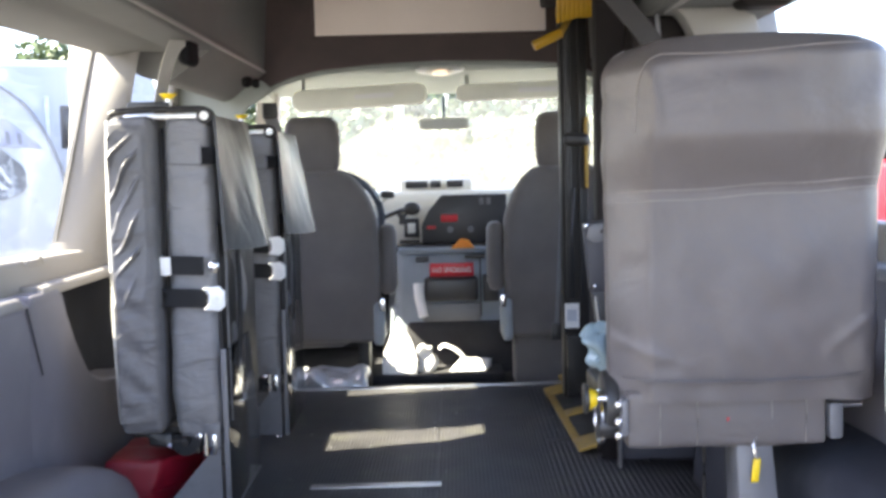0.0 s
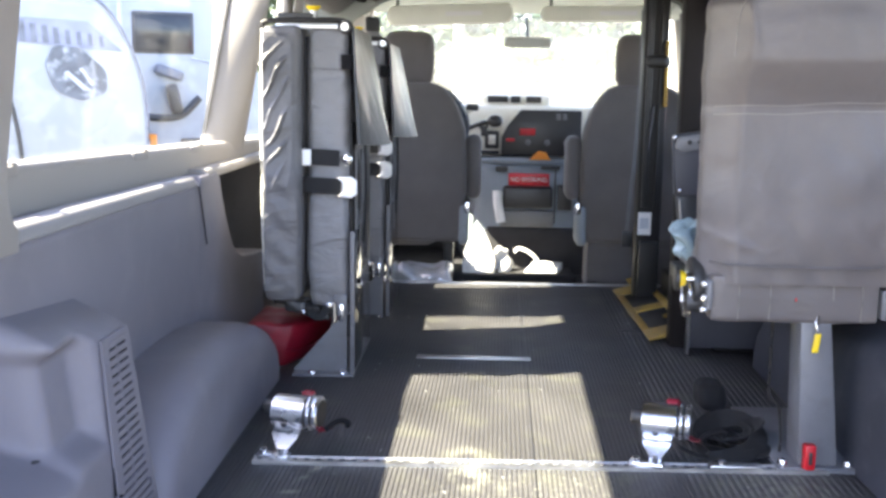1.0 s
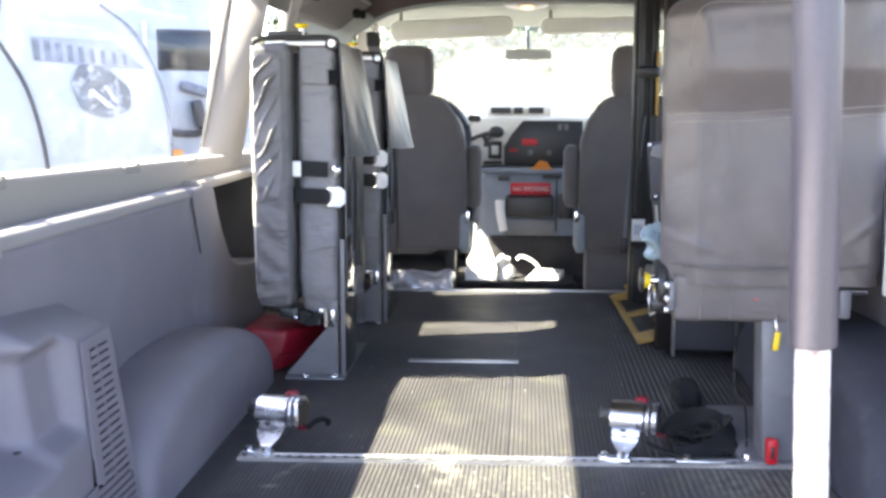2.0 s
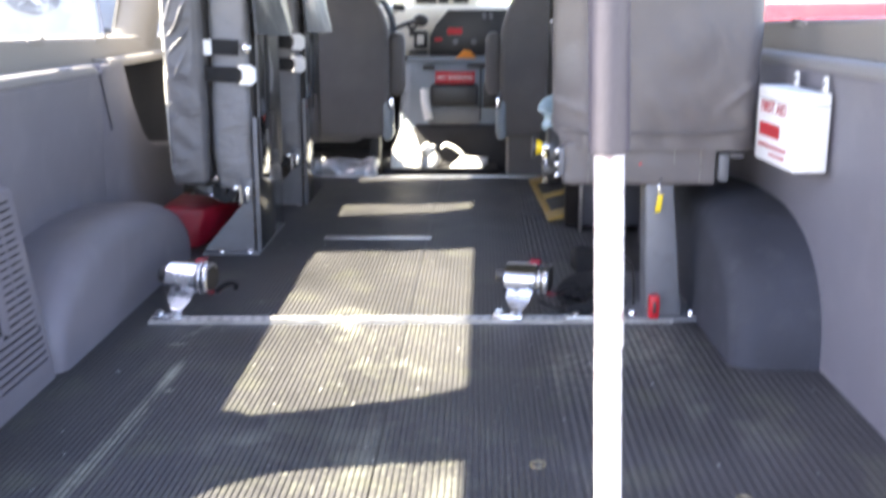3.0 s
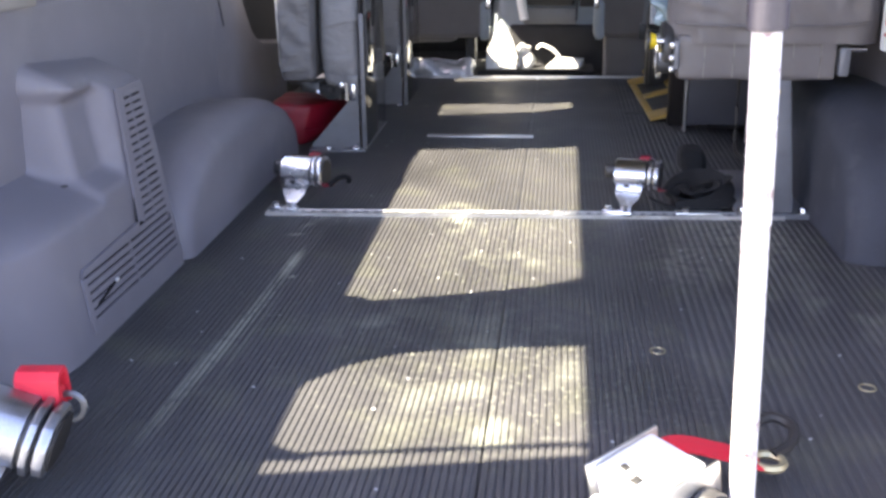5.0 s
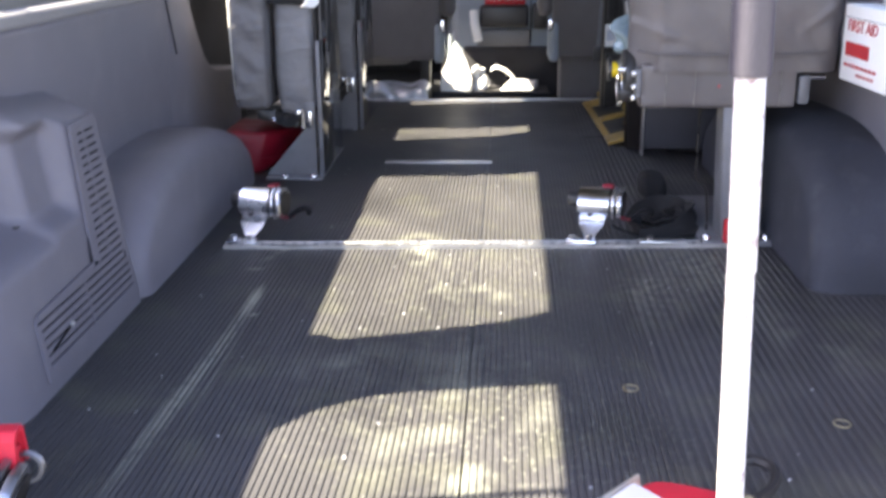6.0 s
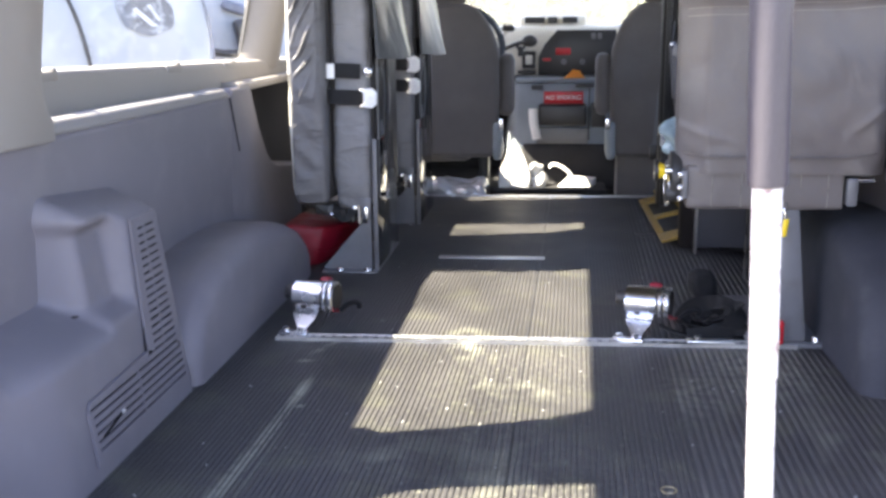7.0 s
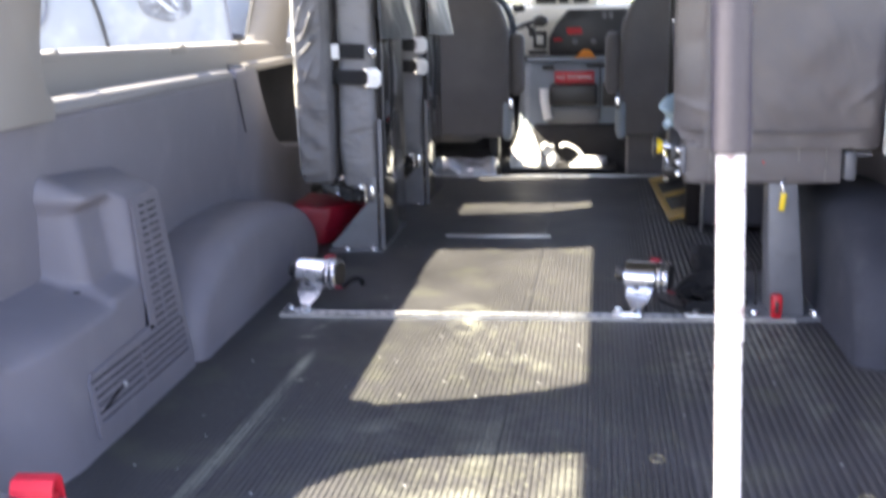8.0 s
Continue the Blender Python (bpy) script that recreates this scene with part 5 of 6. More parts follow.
part("hinge_pin", rod((0.725, 0.055, 0.390), (0.762, 0.055, 0.390), 0.006), CHROME, seat)
part("hinge_left", box(0.340, 0.351, 0.040, 0.12, 0.345, 0.410, 0.004), STEEL, seat)
mech = bmesh.new()
rod((0.318, 0.13, 0.385), (0.342, 0.13, 0.385), 0.060, seg=26, bevel=0.004, bm=mech)
rod((0.305, 0.10, 0.35), (0.345, 0.10, 0.35), 0.022, seg=16, bevel=0.003, bm=mech)
part("recliner", mech, BLACK, seat, "black seat mechanism")
ringm = ring((0.314, 0.13, 0.360), 0.046, 0.005, "x")
part("recliner_ring", ringm, CHROME, seat)
part("knob_stem", rod((0.300, 0.085, 0.404), (0.345, 0.085, 0.404), 0.008), CHROME, seat)
part("release_knob", rod((0.286, 0.085, 0.404), (0.302, 0.085, 0.404), 0.020, 0.014, seg=18, bevel=0.003), YELLOW, seat, "yellow release knob")
part("knob_disc", rod((0.279, 0.088, 0.404), (0.287, 0.088, 0.404), 0.027, seg=20, bevel=0.002), BLACK, seat)
for z in (0.40, 0.37, 0.345):
    part("bolt", ball((0.336, 0.05, z), 0.008, 0.008, 0.008), CHROME, seat)
leg = hexa([(0.551, 0.035, 0.012), (0.634, 0.035, 0.012), (0.634, 0.13, 0.012), (0.551, 0.13, 0.012)], [(0.538, 0.045, 0.34), (0.602, 0.045, 0.34), (0.602, 0.12, 0.34), (0.538, 0.12, 0.34)], 0.006)
part("pedestal", leg, STEEL, seat, "grey steel pedestal")
part("pedestal_foot", box(0.505, 0.672, 0.020, 0.45, 0.0, 0.012, 0.003), STEEL, seat)
for x in (0.520, 0.658):
    part("bolt", rod((x, 0.042, 0.010), (x, 0.042, 0.024), 0.013, 0.010, seg=12, bevel=0.002), CHROME, seat)
part("tag_ring", tube([(0.572, 0.04, 0.338), (0.566, 0.032, 0.324), (0.571, 0.03, 0.302)], 0.0035), CHROME, seat)
part("pull_tag", hexa([(0.560, 0.026, 0.262), (0.573, 0.026, 0.262), (0.573, 0.034, 0.262), (0.560, 0.034, 0.262)], [(0.565, 0.026, 0.304), (0.578, 0.026, 0.304), (0.578, 0.034, 0.304), (0.565, 0.034, 0.304)], 0.003), YELLOW, seat, "yellow pull tag")
part("side_strut", tube([(0.502, 0.12, 0.335), (0.502, 0.12, 0.204), (0.504, 0.12, 0.143), (0.527, 0.12, 0.114), (0.535, 0.12, 0.05), (0.535, 0.12, 0.010)], 0.0035), BLACKSTEEL, seat)
part("red_stud", ball((0.524, 0.0405, 0.372), 0.0025, 0.002, 0.004), REDINK, seat)

# crumpled pale blue film caught between seat and lift
bm = soft((0.362, 0.330, 0.454), (0.032, 0.050, 0.042), 0.016, 20, 0.034, 30)
tagged(part("plastic_film", bm, BLUEFILM), "crumpled pale blue plastic film on the seat side", "plastic bag")

# loose straps in a heap under the seat
straps = tagged(new("strap_heap"), "heap of black webbing straps on the floor", "straps")
part("loop", strap([(0.366, 0.185, 0.012), (0.392, 0.230, 0.030), (0.436, 0.262, 0.038), (0.488, 0.248, 0.040), (0.502, 0.175, 0.034), (0.470, 0.100, 0.022), (0.420, 0.066, 0.014), (0.368, 0.052, 0.010)], 0.044, 0.006, 6, up=(0.3, -0.8, 0.7)), WEB, straps, "thick loop of black webbing")
part("loop_core", tube([(0.366, 0.195, 0.014), (0.400, 0.245, 0.020), (0.448, 0.272, 0.022), (0.500, 0.240, 0.022), (0.506, 0.165, 0.018)], 0.014), WEB, straps)
part("webbing", strap([(0.300, 0.052, 0.040), (0.340, 0.056, 0.022), (0.395, 0.070, 0.006), (0.440, 0.092, 0.005)], 0.026, 0.003, 5), WEB, straps)
part("webbing", strap([(0.440, 0.11, 0.008), (0.490, 0.10, 0.012), (0.525, 0.16, 0.010), (0.512, 0.26, 0.006)], 0.034, 0.003, 5, up=(0.2, 0, 1)), WEB, straps)
for k in range(5):
    # loose turns of webbing thrown over the loop
    cx, cy, wide = 0.445 + 0.02 * math.sin(k * 2.1), 0.19 + 0.03 * math.cos(k * 1.7), 0.042 + 0.008 * (k % 3)
    turns = [(cx + wide * math.cos(a), cy + 1.2 * wide * math.sin(a), 0.012 + 0.009 * k * (0.6 + 0.4 * math.sin(a * 1.3))) for a in (k + 0.9 * i for i in range(6))]
    part("webbing", strap(turns, 0.026, 0.003, 5, up=(math.sin(k), 0.4, 1)), WEB, straps)
part("folded_strap", soft((0.455, 0.470, 0.036), (0.036, 0.045, 0.036), 0.024, 10, 0.008, 22), WEB, straps)
part("folded_tail", strap([(0.470, 0.430, 0.010), (0.500, 0.380, 0.006), (0.512, 0.300, 0.005)], 0.030, 0.003, 5), WEB, straps)
clip = tagged(new("red_clip"), "small red plastic buckle beside the seat foot", "buckle")
part("body", box(0.552, 0.576, -0.002, 0.022, 0.014, 0.070, 0.005), RED, clip)
part("slot", box(0.560, 0.568, -0.004, 0.004, 0.028, 0.055, 0.001), BLACK, clip)

# steel strip with studs at the right rail end
bm = box(0.36, 0.47, 0.008, 0.036, 0.009, 0.016, 0.003)
rod((0.385, 0.02, 0.014), (0.385, 0.02, 0.024), 0.008, bm=bm)
tagged(part("track_fitting", bm, ALU), "worn metal fitting clipped in the floor track", "track fitting")


# ---- grab pole at the rear doorway ----
pole = tagged(new("grab_pole"), "chipped white grab pole with a grey grip sleeve", "grab pole")
px, py = 0.286, -1.272
pole.matrix_basis = Matrix.Translation((px, py, 0)) @ Matrix.Rotation(-0.0356, 4, "Y") @ Matrix.Translation((-px, -py, 0))
part("lower_tube", rod((px, py, 0.0), (px, py, 0.380), 0.0147, seg=24), POLEWHITE, pole, "chipped white tube")
part("middle_tube", rod((px + 0.001, py, 0.380), (px + 0.001, py, 0.590), 0.0152, seg=24, bevel=0.001), POLEWHITE, pole, "chipped white tube")
part("grip_sleeve", rod((px + 0.001, py, 0.583), (px + 0.001, py, 1.25), 0.0208, seg=28, bevel=0.003), FOAM, pole, "smooth grey grip sleeve")
part("upper_tube", rod((px + 0.001, py, 1.25), (px + 0.001, py, 1.745), 0.0150, seg=20), POLEWHITE, pole)
part("foot_flange", rod((px, py, 0.0), (px, py, 0.008), 0.020, seg=24, bevel=0.001), ALU, pole)

# ---- retractors by the doorway ----
near = tagged(new("tie_down_retractor"), "boxy silver tie-down retractor with a red strap by the doorway", "retractor", "wheelchair tie-downs")
m = pose(0.176, -1.268, 0.004, 0, 0, 38)
tilt = pose(0, 0, 0.056, 0, -12, 0)
part("case", box(-0.050, 0.050, -0.050, 0.050, -0.026, 0.030, 0.006, m=tilt), SATIN, near, "bright silver case")
part("cheek", prism([(-0.058, -0.040), (0.062, -0.040), (0.064, 0.030), (-0.060, 0.034)], "y", 0.052, 0.057, 0.002, m=tilt), ALU, near)
part("far_cheek", prism([(-0.058, -0.040), (0.062, -0.040), (0.064, 0.030), (-0.060, 0.034)], "y", -0.057, -0.052, 0.002, m=tilt), ALU, near)
part("lug", prism([(-0.115, -0.030), (-0.058, -0.050), (-0.058, 0.040), (-0.108, 0.022)], "z", 0.018, 0.046, 0.006), SATIN, near)
part("lug_bolt", rod((-0.088, -0.006, 0.044), (-0.088, -0.006, 0.050), 0.012, seg=16), BRASS, near)
part("slot_mark", box(-0.040, -0.026, -0.018, -0.004, 0.0295, 0.0325, 0.001, m=tilt), BLACK, near)
part("slot_mark", box(-0.030, -0.020, 0.012, 0.024, 0.0295, 0.0325, 0.001, m=tilt), BLACK, near)
part("foot", box(-0.03, 0.04, -0.02, 0.02, 0.003, 0.030, 0.003), ALU, near)
part("spool", rod((0.030, -0.058, 0.045), (0.030, -0.082, 0.045), 0.026, seg=18, bevel=0.003), BLACK, near)
part("lever", hexa([(-0.01, -0.105, 0.012), (0.03, -0.11, 0.012), (0.05, -0.075, 0.012), (0.01, -0.07, 0.012)], [(-0.01, -0.105, 0.024), (0.03, -0.11, 0.024), (0.05, -0.075, 0.024), (0.01, -0.07, 0.024)], 0.002), SATIN, near)
part("strap", strap([(0.045, 0.030, 0.070), (0.085, 0.035, 0.070), (0.135, 0.010, 0.055), (0.178, -0.018, 0.040)], 0.048, 0.003), REDWEB, near, "red webbing strap")
part("eye_ring", ring((0.190, -0.024, 0.038), 0.020, 0.006, "z"), BRASS, near)
part("hook", tube([(0.205, -0.018, 0.040), (0.245, -0.015, 0.045), (0.275, 0.008, 0.052), (0.268, 0.040, 0.055), (0.235, 0.048, 0.050)], 0.008), BLACKSTEEL, near, "dark steel hook")
near.matrix_basis = m @ Matrix.Translation((0.008, 0, 0)) @ Matrix.Scale(0.93, 4)
# ---- first aid box on the right wall ----
aid = tagged(new("first_aid_box"), "white metal first aid box with red print hung on the wall", "first aid box")
m = pose(0.758, -0.175, 0.482, 0, 0, 3)
part("case", box(0, 0.068, -0.115, 0.115, -0.078, 0.078, 0.004, m=m), WHITE, aid)
part("lid_seam", box(-0.0015, 0.069, -0.1155, 0.1155, 0.052, 0.0535, m=m), STEEL, aid, smooth=0)
face = m @ pose(-0.001, 0, 0, 0, 0, -90)
flat = face @ pose(0, 0, 0, 90, 0, 0)
lettering("FIRST AID", 0.033, flat @ Matrix.Translation((-0.012, 0.036, 0.0005)), REDINK, aid, "print", 1.05)
bars([(-0.088, 0.030, -0.024, 0.004)], face, 0.001, REDINK, aid, "red_bar")
bars([(-0.09 + 0.021 * k, -0.074 + 0.021 * k, -0.046, -0.040) for k in range(8)] + [(-0.02 + 0.018 * k, -0.008 + 0.018 * k, -0.061, -0.056) for k in range(5)], face, 0.001, REDINK, aid, "small_print")
for y in (0.07, -0.085):
    hang = prism([(y - 0.012, 0.070), (y + 0.012, 0.070), (y + 0.010, 0.108), (y - 0.010, 0.108)], "x", 0.062, 0.066, 0.002, m=m)
    part("hanger", hang, WHITE, aid)
    part("hanger_hole", rod(m @ Vector((0.0605, y, 0.094)), m @ Vector((0.0625, y, 0.094)), 0.004, seg=10), BLACK, aid)


# ---- wheelchair lift folded at the right side door ----
lift = tagged(new("wheelchair_lift"), "black folded wheelchair lift with yellow handles at the side door", "wheelchair lift")
part("post", box(0.450, 0.540, 1.80, 1.88, 0.0, 1.62, 0.006), BLACKSTEEL, lift, "glossy black upright post")
part("post", box(0.462, 0.554, 1.085, 1.155, 0.0, 1.62, 0.006), LIFT_SHADE_BLACK, lift, "dull black upright post")
part("slide_channel", box(0.462, 0.484, 1.790, 1.802, 0.36, 1.45, 0.003), BLACK, lift)
part("slide_rail", rod((0.512, 1.796, 0.30), (0.512, 1.796, 1.45), 0.006), BLACKSTEEL, lift)
part("platform", box(0.535, 0.575, 1.16, 1.52, 0.10, 1.32, 0.008), BLACKSTEEL, lift, "folded black platform")
for k in range(3):
    part("platform_rib", box(0.522, 0.536, 1.20 + 0.105 * k, 1.222 + 0.105 * k, 0.14, 1.28, 0.003), BLACK, lift)
part("yellow_edge", box(0.528, 0.541, 1.785, 1.799, 0.74, 0.98, 0.003), YELLOWPAINT, lift, "yellow painted platform edge")
part("control_box", prism([(0.360, 0.684), (0.472, 0.702), (0.478, 0.530), (0.374, 0.524)], "y", 0.640, 0.675, 0.006), CABINET, lift, "dark blue-grey control box")
part("control_head", prism([(0.366, 0.650), (0.372, 0.676), (0.385, 0.683), (0.440, 0.690), (0.462, 0.686), (0.466, 0.668), (0.450, 0.655), (0.385, 0.640)], "y", 0.628, 0.641, 0.004), STEEL, lift, "grey slotted plate")
for x in (0.402, 0.428):
    part("slot", rod((x, 0.625, 0.667), (x, 0.630, 0.667), 0.006, seg=12), BLACK, lift)
part("control_leg", prism([(0.378, 0.525), (0.455, 0.528), (0.478, 0.330), (0.405, 0.330)], "y", 0.648, 0.672, 0.004), BLACK, lift)
part("control_arm", box(0.462, 0.482, 0.660, 1.090, 0.560, 0.600, 0.004), BLACKSTEEL, lift)
part("box_screw", ball((0.365, 0.637, 0.679), 0.006, 0.005, 0.006), CHROME, lift)
part("box_screw", ball((0.384, 0.637, 0.540), 0.005, 0.005, 0.005), CHROME, lift)
part("box_edge", rod((0.386, 0.642, 0.515), (0.402, 0.642, 0.37), 0.0035), ALU, lift)
part("thin_strut", rod((0.492, 1.785, 0.74), (0.478, 1.785, 0.58), 0.004), CABINET, lift)
part("latch_knuckle", soft((0.500, 1.785, 0.905), (0.045, 0.02, 0.022), 0.018, 5, 0.003, 20), BLACK, lift)
part("label", box(0.454, 0.503, 1.7955, 1.799, 0.258, 0.343), WHITE, lift, "white label plate", 0)
part("label_print", box(0.461, 0.495, 1.794, 1.7957, 0.282, 0.322), GRAPHIC2, lift, "", 0)
part("lower_bracket", box(0.458, 0.532, 1.770, 1.80, 0.0, 0.235, 0.005), BLACKSTEEL, lift)
part("upper_beam", box(0.40, 0.60, 1.70, 1.95, 1.37, 1.46, 0.01), BLACKSTEEL, lift)
part("handle_arm", tube([(0.55, 1.80, 1.42), (0.50, 1.78, 1.34), (0.448, 1.752, 1.258)], 0.012), YELLOWPAINT, lift, "yellow handle arm")
part("handle_grip", rod((0.356, 1.75, 1.216), (0.452, 1.75, 1.260), 0.0165, seg=18, bevel=0.004), AMBER, lift, "amber-yellow handle grip")
def guard_line(x, thick):
    """The bowed section of the guard plate."""
    lift_z = 1.284 + 0.26 * (x - 0.428)
    return [(1.702 - 0.02 * math.sin(q * 0.5) - thick, lift_z + 0.022 * q) for q in range(7)] + [(1.712 - 0.02 * math.sin(q * 0.5), lift_z + 0.022 * q) for q in range(6, -1, -1)]


guard = part("yellow_guard", prism(guard_line(0.495, 0.0), "x", 0.428, 0.566, 0.002), AMBER, lift, "bowed yellow guard plate")
for k in range(9):
    x = 0.429 + 0.0155 * k
    part("guard_rib", prism(guard_line(x, 0.005), "x", x, x + 0.0125, 0.002), AMBER, guard)
part("top_cover", box(0.540, 0.700, 0.962, 1.090, 1.02, 1.196, 0.006), LIFT_SHADE_BLACK, lift, "dull black top cover")
part("top_rod", rod((0.608, 0.955, 1.10), (0.600, 0.955, 1.20), 0.006), STEEL, lift)
part("hose", tube([(0.475, 1.88, 1.10), (0.455, 1.82, 0.85), (0.475, 1.84, 0.60), (0.50, 1.86, 0.40)], 0.008), BLACK, lift)
part("arm_link", prism([(1.00, 0.30), (1.05, 0.30), (1.40, 1.05), (1.35, 1.05)], "x", 0.498, 0.506, 0.002), STEEL, lift, "grey link arm")
part("base_box", box(0.585, 0.72, 1.04, 2.0, 0.0, 0.10, 0.01), BLACKSTEEL, lift)
part("rear_cover", box(0.508, 0.86, 1.002, 1.030, 0.022, 0.46, 0.004), CABINET, lift, "dark blue-grey rear cover plate")
part("cover_edge", box(0.499, 0.507, 1.000, 1.034, 0.0, 0.46, 0.002), ALU, lift, "bright metal edge")

# yellow stop plate lying at its foot
plate = tagged(new("stop_plate"), "scuffed yellow lift stop plate lying on the floor", "lift plate")
rot = pose(0.412, 1.16, 0.0, 0, -14, 1.2)
for x0, x1, y0, y1 in ((0, 0.15, 0, 0.12), (0, 0.15, 0.70, 0.82), (0, 0.024, 0.12, 0.70), (0.124, 0.15, 0.12, 0.70), (0.024, 0.124, 0.38, 0.45)):
    part("bar", box(x0, x1, y0, y1, 0.0, 0.010, 0.003, m=rot), YELLOWPAINT, plate)
part("end_tab", box(0.075, 0.150, 0.83, 0.96, 0.0, 0.010, 0.003, m=rot), YELLOWPAINT, plate)
part("worn_disc", rod(rot @ Vector((0.110, 0.24, 0.005)), rot @ Vector((0.110, 0.24, 0.013)), 0.018, seg=16), YELLOWPAINT, plate)
part("inset", box(0.012, 0.138, 0.04, 0.78, -0.002, 0.004, 0.001, m=rot), BLACKSTEEL, plate, "dark worn inset")

# shoulder belts: one hanging at the left window, one across the right
belt = tagged(new("shoulder_belt"), "pale grey shoulder belt hanging from its anchor over the window", "seat belt")
part("anchor_slot", soft((-0.628, 1.050, 1.150), (0.018, 0.055, 0.042), 0.016, 6, 0.003, 20), HOLE, belt, "black belt slot in the trim")
part("webbing", strap([(-0.616, 1.040, 1.168), (-0.622, 1.000, 1.176), (-0.640, 0.972, 1.155), (-0.668, 0.972, 1.09), (-0.690, 0.990, 1.02), (-0.700, 1.00, 0.94)], 0.046, 0.003, up=(1, -0.5, 0)), WEBTAN, belt, "pale grey webbing")
for y, z in ((1.90, 1.165), (1.80, 1.140), (1.70, 1.128), (2.00, 1.150)):
    part("trim_clip", soft((-0.634 + (1.165 - z), y, z - 0.012), (0.012, 0.028, 0.016), 0.010, 5, 0.004, 30), HOLE, belt, "dark trim clip")
belt3 = tagged(new("shoulder_belt"), "dark driver's shoulder belt on its pillar loop", "seat belt")
part("loop", soft((-0.600, 2.19, 1.050), (0.030, 0.012, 0.030), 0.011, 6, 0.003, 30), BLACK, belt3)
part("webbing", strap([(-0.610, 2.185, 1.040), (-0.585, 2.19, 0.99), (-0.568, 2.20, 0.90), (-0.566, 2.21, 0.75)], 0.046, 0.003, up=(0, 1, 0)), STEEL, belt3)
guide = tagged(new("shoulder_belt"), "grey front passenger's belt running down beside the lift", "seat belt")
part("webbing", strap([(0.500, 2.20, 1.12), (0.498, 2.20, 0.85), (0.494, 2.20, 0.60), (0.478, 2.20, 0.35), (0.470, 2.20, 0.20)], 0.014, 0.004, up=(0, 1, 0)), STEEL, guide)
part("end_plate", box(0.45, 0.49, 2.19, 2.21, 0.15, 0.215, 0.003), BLACK, guide)
belt2 = tagged(new("shoulder_belt"), "dark shoulder belt running from the roof to the side seat", "seat belt")
part("webbing", strap([(0.34, 0.62, 1.33), (0.420, 0.59, 1.20), (0.502, 0.57, 1.092), (0.56, 0.55, 0.98), (0.60, 0.52, 0.85)], 0.05, 0.003, up=(0.3, -1, 0)), BELTBROWN, belt2)
part("anchor", box(0.30, 0.38, 0.60, 0.66, 1.31, 1.40, 0.01), BLACK, belt2)


# ---- cab ----
def cab_seat(x, y, name, label, arm):
    """A bucket seat from behind: rounded back, headrest, cushion, base and an armrest."""
    th = tagged(new(name), label, "car seat", "cab seats")
    bm = bmesh.new()
    outline = [(0.222, 0.150), (0.236, 0.24), (0.245, 0.42), (0.240, 0.62), (0.205, 0.72), (0.150, 0.795), (0.105, 0.820)]
    pts = [(-a, z) for a, z in outline] + [(a, z) for a, z in reversed(outline)]
    prism(pts, "y", 0.0, 0.115, 0.028, 4, bm)
    bmesh.ops.translate(bm, vec=(x, y, 0), verts=bm.verts)
    part("backrest", bm, CLOTH, th, "dark grey cloth seat back")
    part("headrest", soft((x - 0.005, y + 0.055, 0.915), (0.100, 0.045, 0.108), 0.035, 8, 0.001, 8, 0.006), CLOTH, th)
    for s in (-1, 1):
        part("headrest_post", rod((x + s * 0.05, y + 0.06, 0.80), (x + s * 0.05, y + 0.06, 0.85), 0.006), CHROME, th)
    part("cushion", soft((x - arm * 0.045, y + 0.30, 0.170), (0.160, 0.27, 0.045), 0.035, 8, 0.002, 8, 0.01), CLOTH, th)
    part("side_shield", soft((x + arm * 0.235, y + 0.075, 0.225), (0.022, 0.085, 0.085), 0.018, 7), COWL, th, "pale blue-grey plastic seat shield")
    part("armrest", soft((x + arm * 0.272, y + 0.10, 0.468), (0.034, 0.075, 0.135), 0.030, 8, 0.001, 8), CLOTH, th, "raised armrest")
    for sx in (-0.17, 0.17):
        part("base_rail", box(x + sx - 0.022, x + sx + 0.022, y + 0.06, y + 0.19, -0.05, 0.16, 0.006), BLACKSTEEL, th)
    if arm < 0:
        part("base_cover", box(x - 0.205, x + 0.20, y + 0.03, y + 0.20, -0.05, 0.165, 0.012), CLOTH, th, "dark cloth skirt under the seat back")
    part("belt_buckle", box(x + arm * 0.25 - 0.012, x + arm * 0.25 + 0.012, y - 0.01, y + 0.03, 0.275, 0.325, 0.004), CHROME, th)
    return th


cab_seat(-0.450, 2.215, "driver_seat", "dark grey cloth driver's seat with headrest and armrest", 1)
cab_seat(0.520, 2.25, "front_passenger_seat", "dark grey cloth front passenger seat with raised armrest", -1)

dash = tagged(new("dashboard"), "pale beige dashboard with a black centre panel", "dashboard")
part("shell", prism([(2.84, 0.47), (2.82, 0.66), (2.86, 0.715), (3.02, 0.725), (3.42, 0.70), (3.42, 0.47)], "x", -0.86, 0.92, 0.02, 3), DASH, dash, "pale beige dashboard top")
part("top_pod", prism([(2.92, 0.70), (2.94, 0.755), (2.98, 0.775), (3.14, 0.765), (3.20, 0.70)], "x", -0.150, 0.185, 0.018, 4), DASH, dash, "raised vent pod")
for x0, x1 in ((-0.119, -0.021), (-0.007, 0.039), (0.066, 0.139)):
    part("air_vent", box(x0, x1, 2.915, 2.94, 0.732, 0.762, 0.003), BLACK, dash, "black air vent")
centre = [(-0.050, 0.485), (0.310, 0.485), (0.325, 0.560), (0.325, 0.70), (0.040, 0.70), (-0.02, 0.63), (-0.050, 0.570)]
part("centre_panel", prism(centre, "y", 2.800, 2.845, 0.006), BLACK, dash, "black centre panel")
part("warning_light", box(0.035, 0.108, 2.792, 2.802, 0.582, 0.614, 0.004), RED, dash, "red lit switch block")
part("red_switch", box(-0.028, 0.012, 2.793, 2.802, 0.552, 0.566, 0.002), RED, dash)
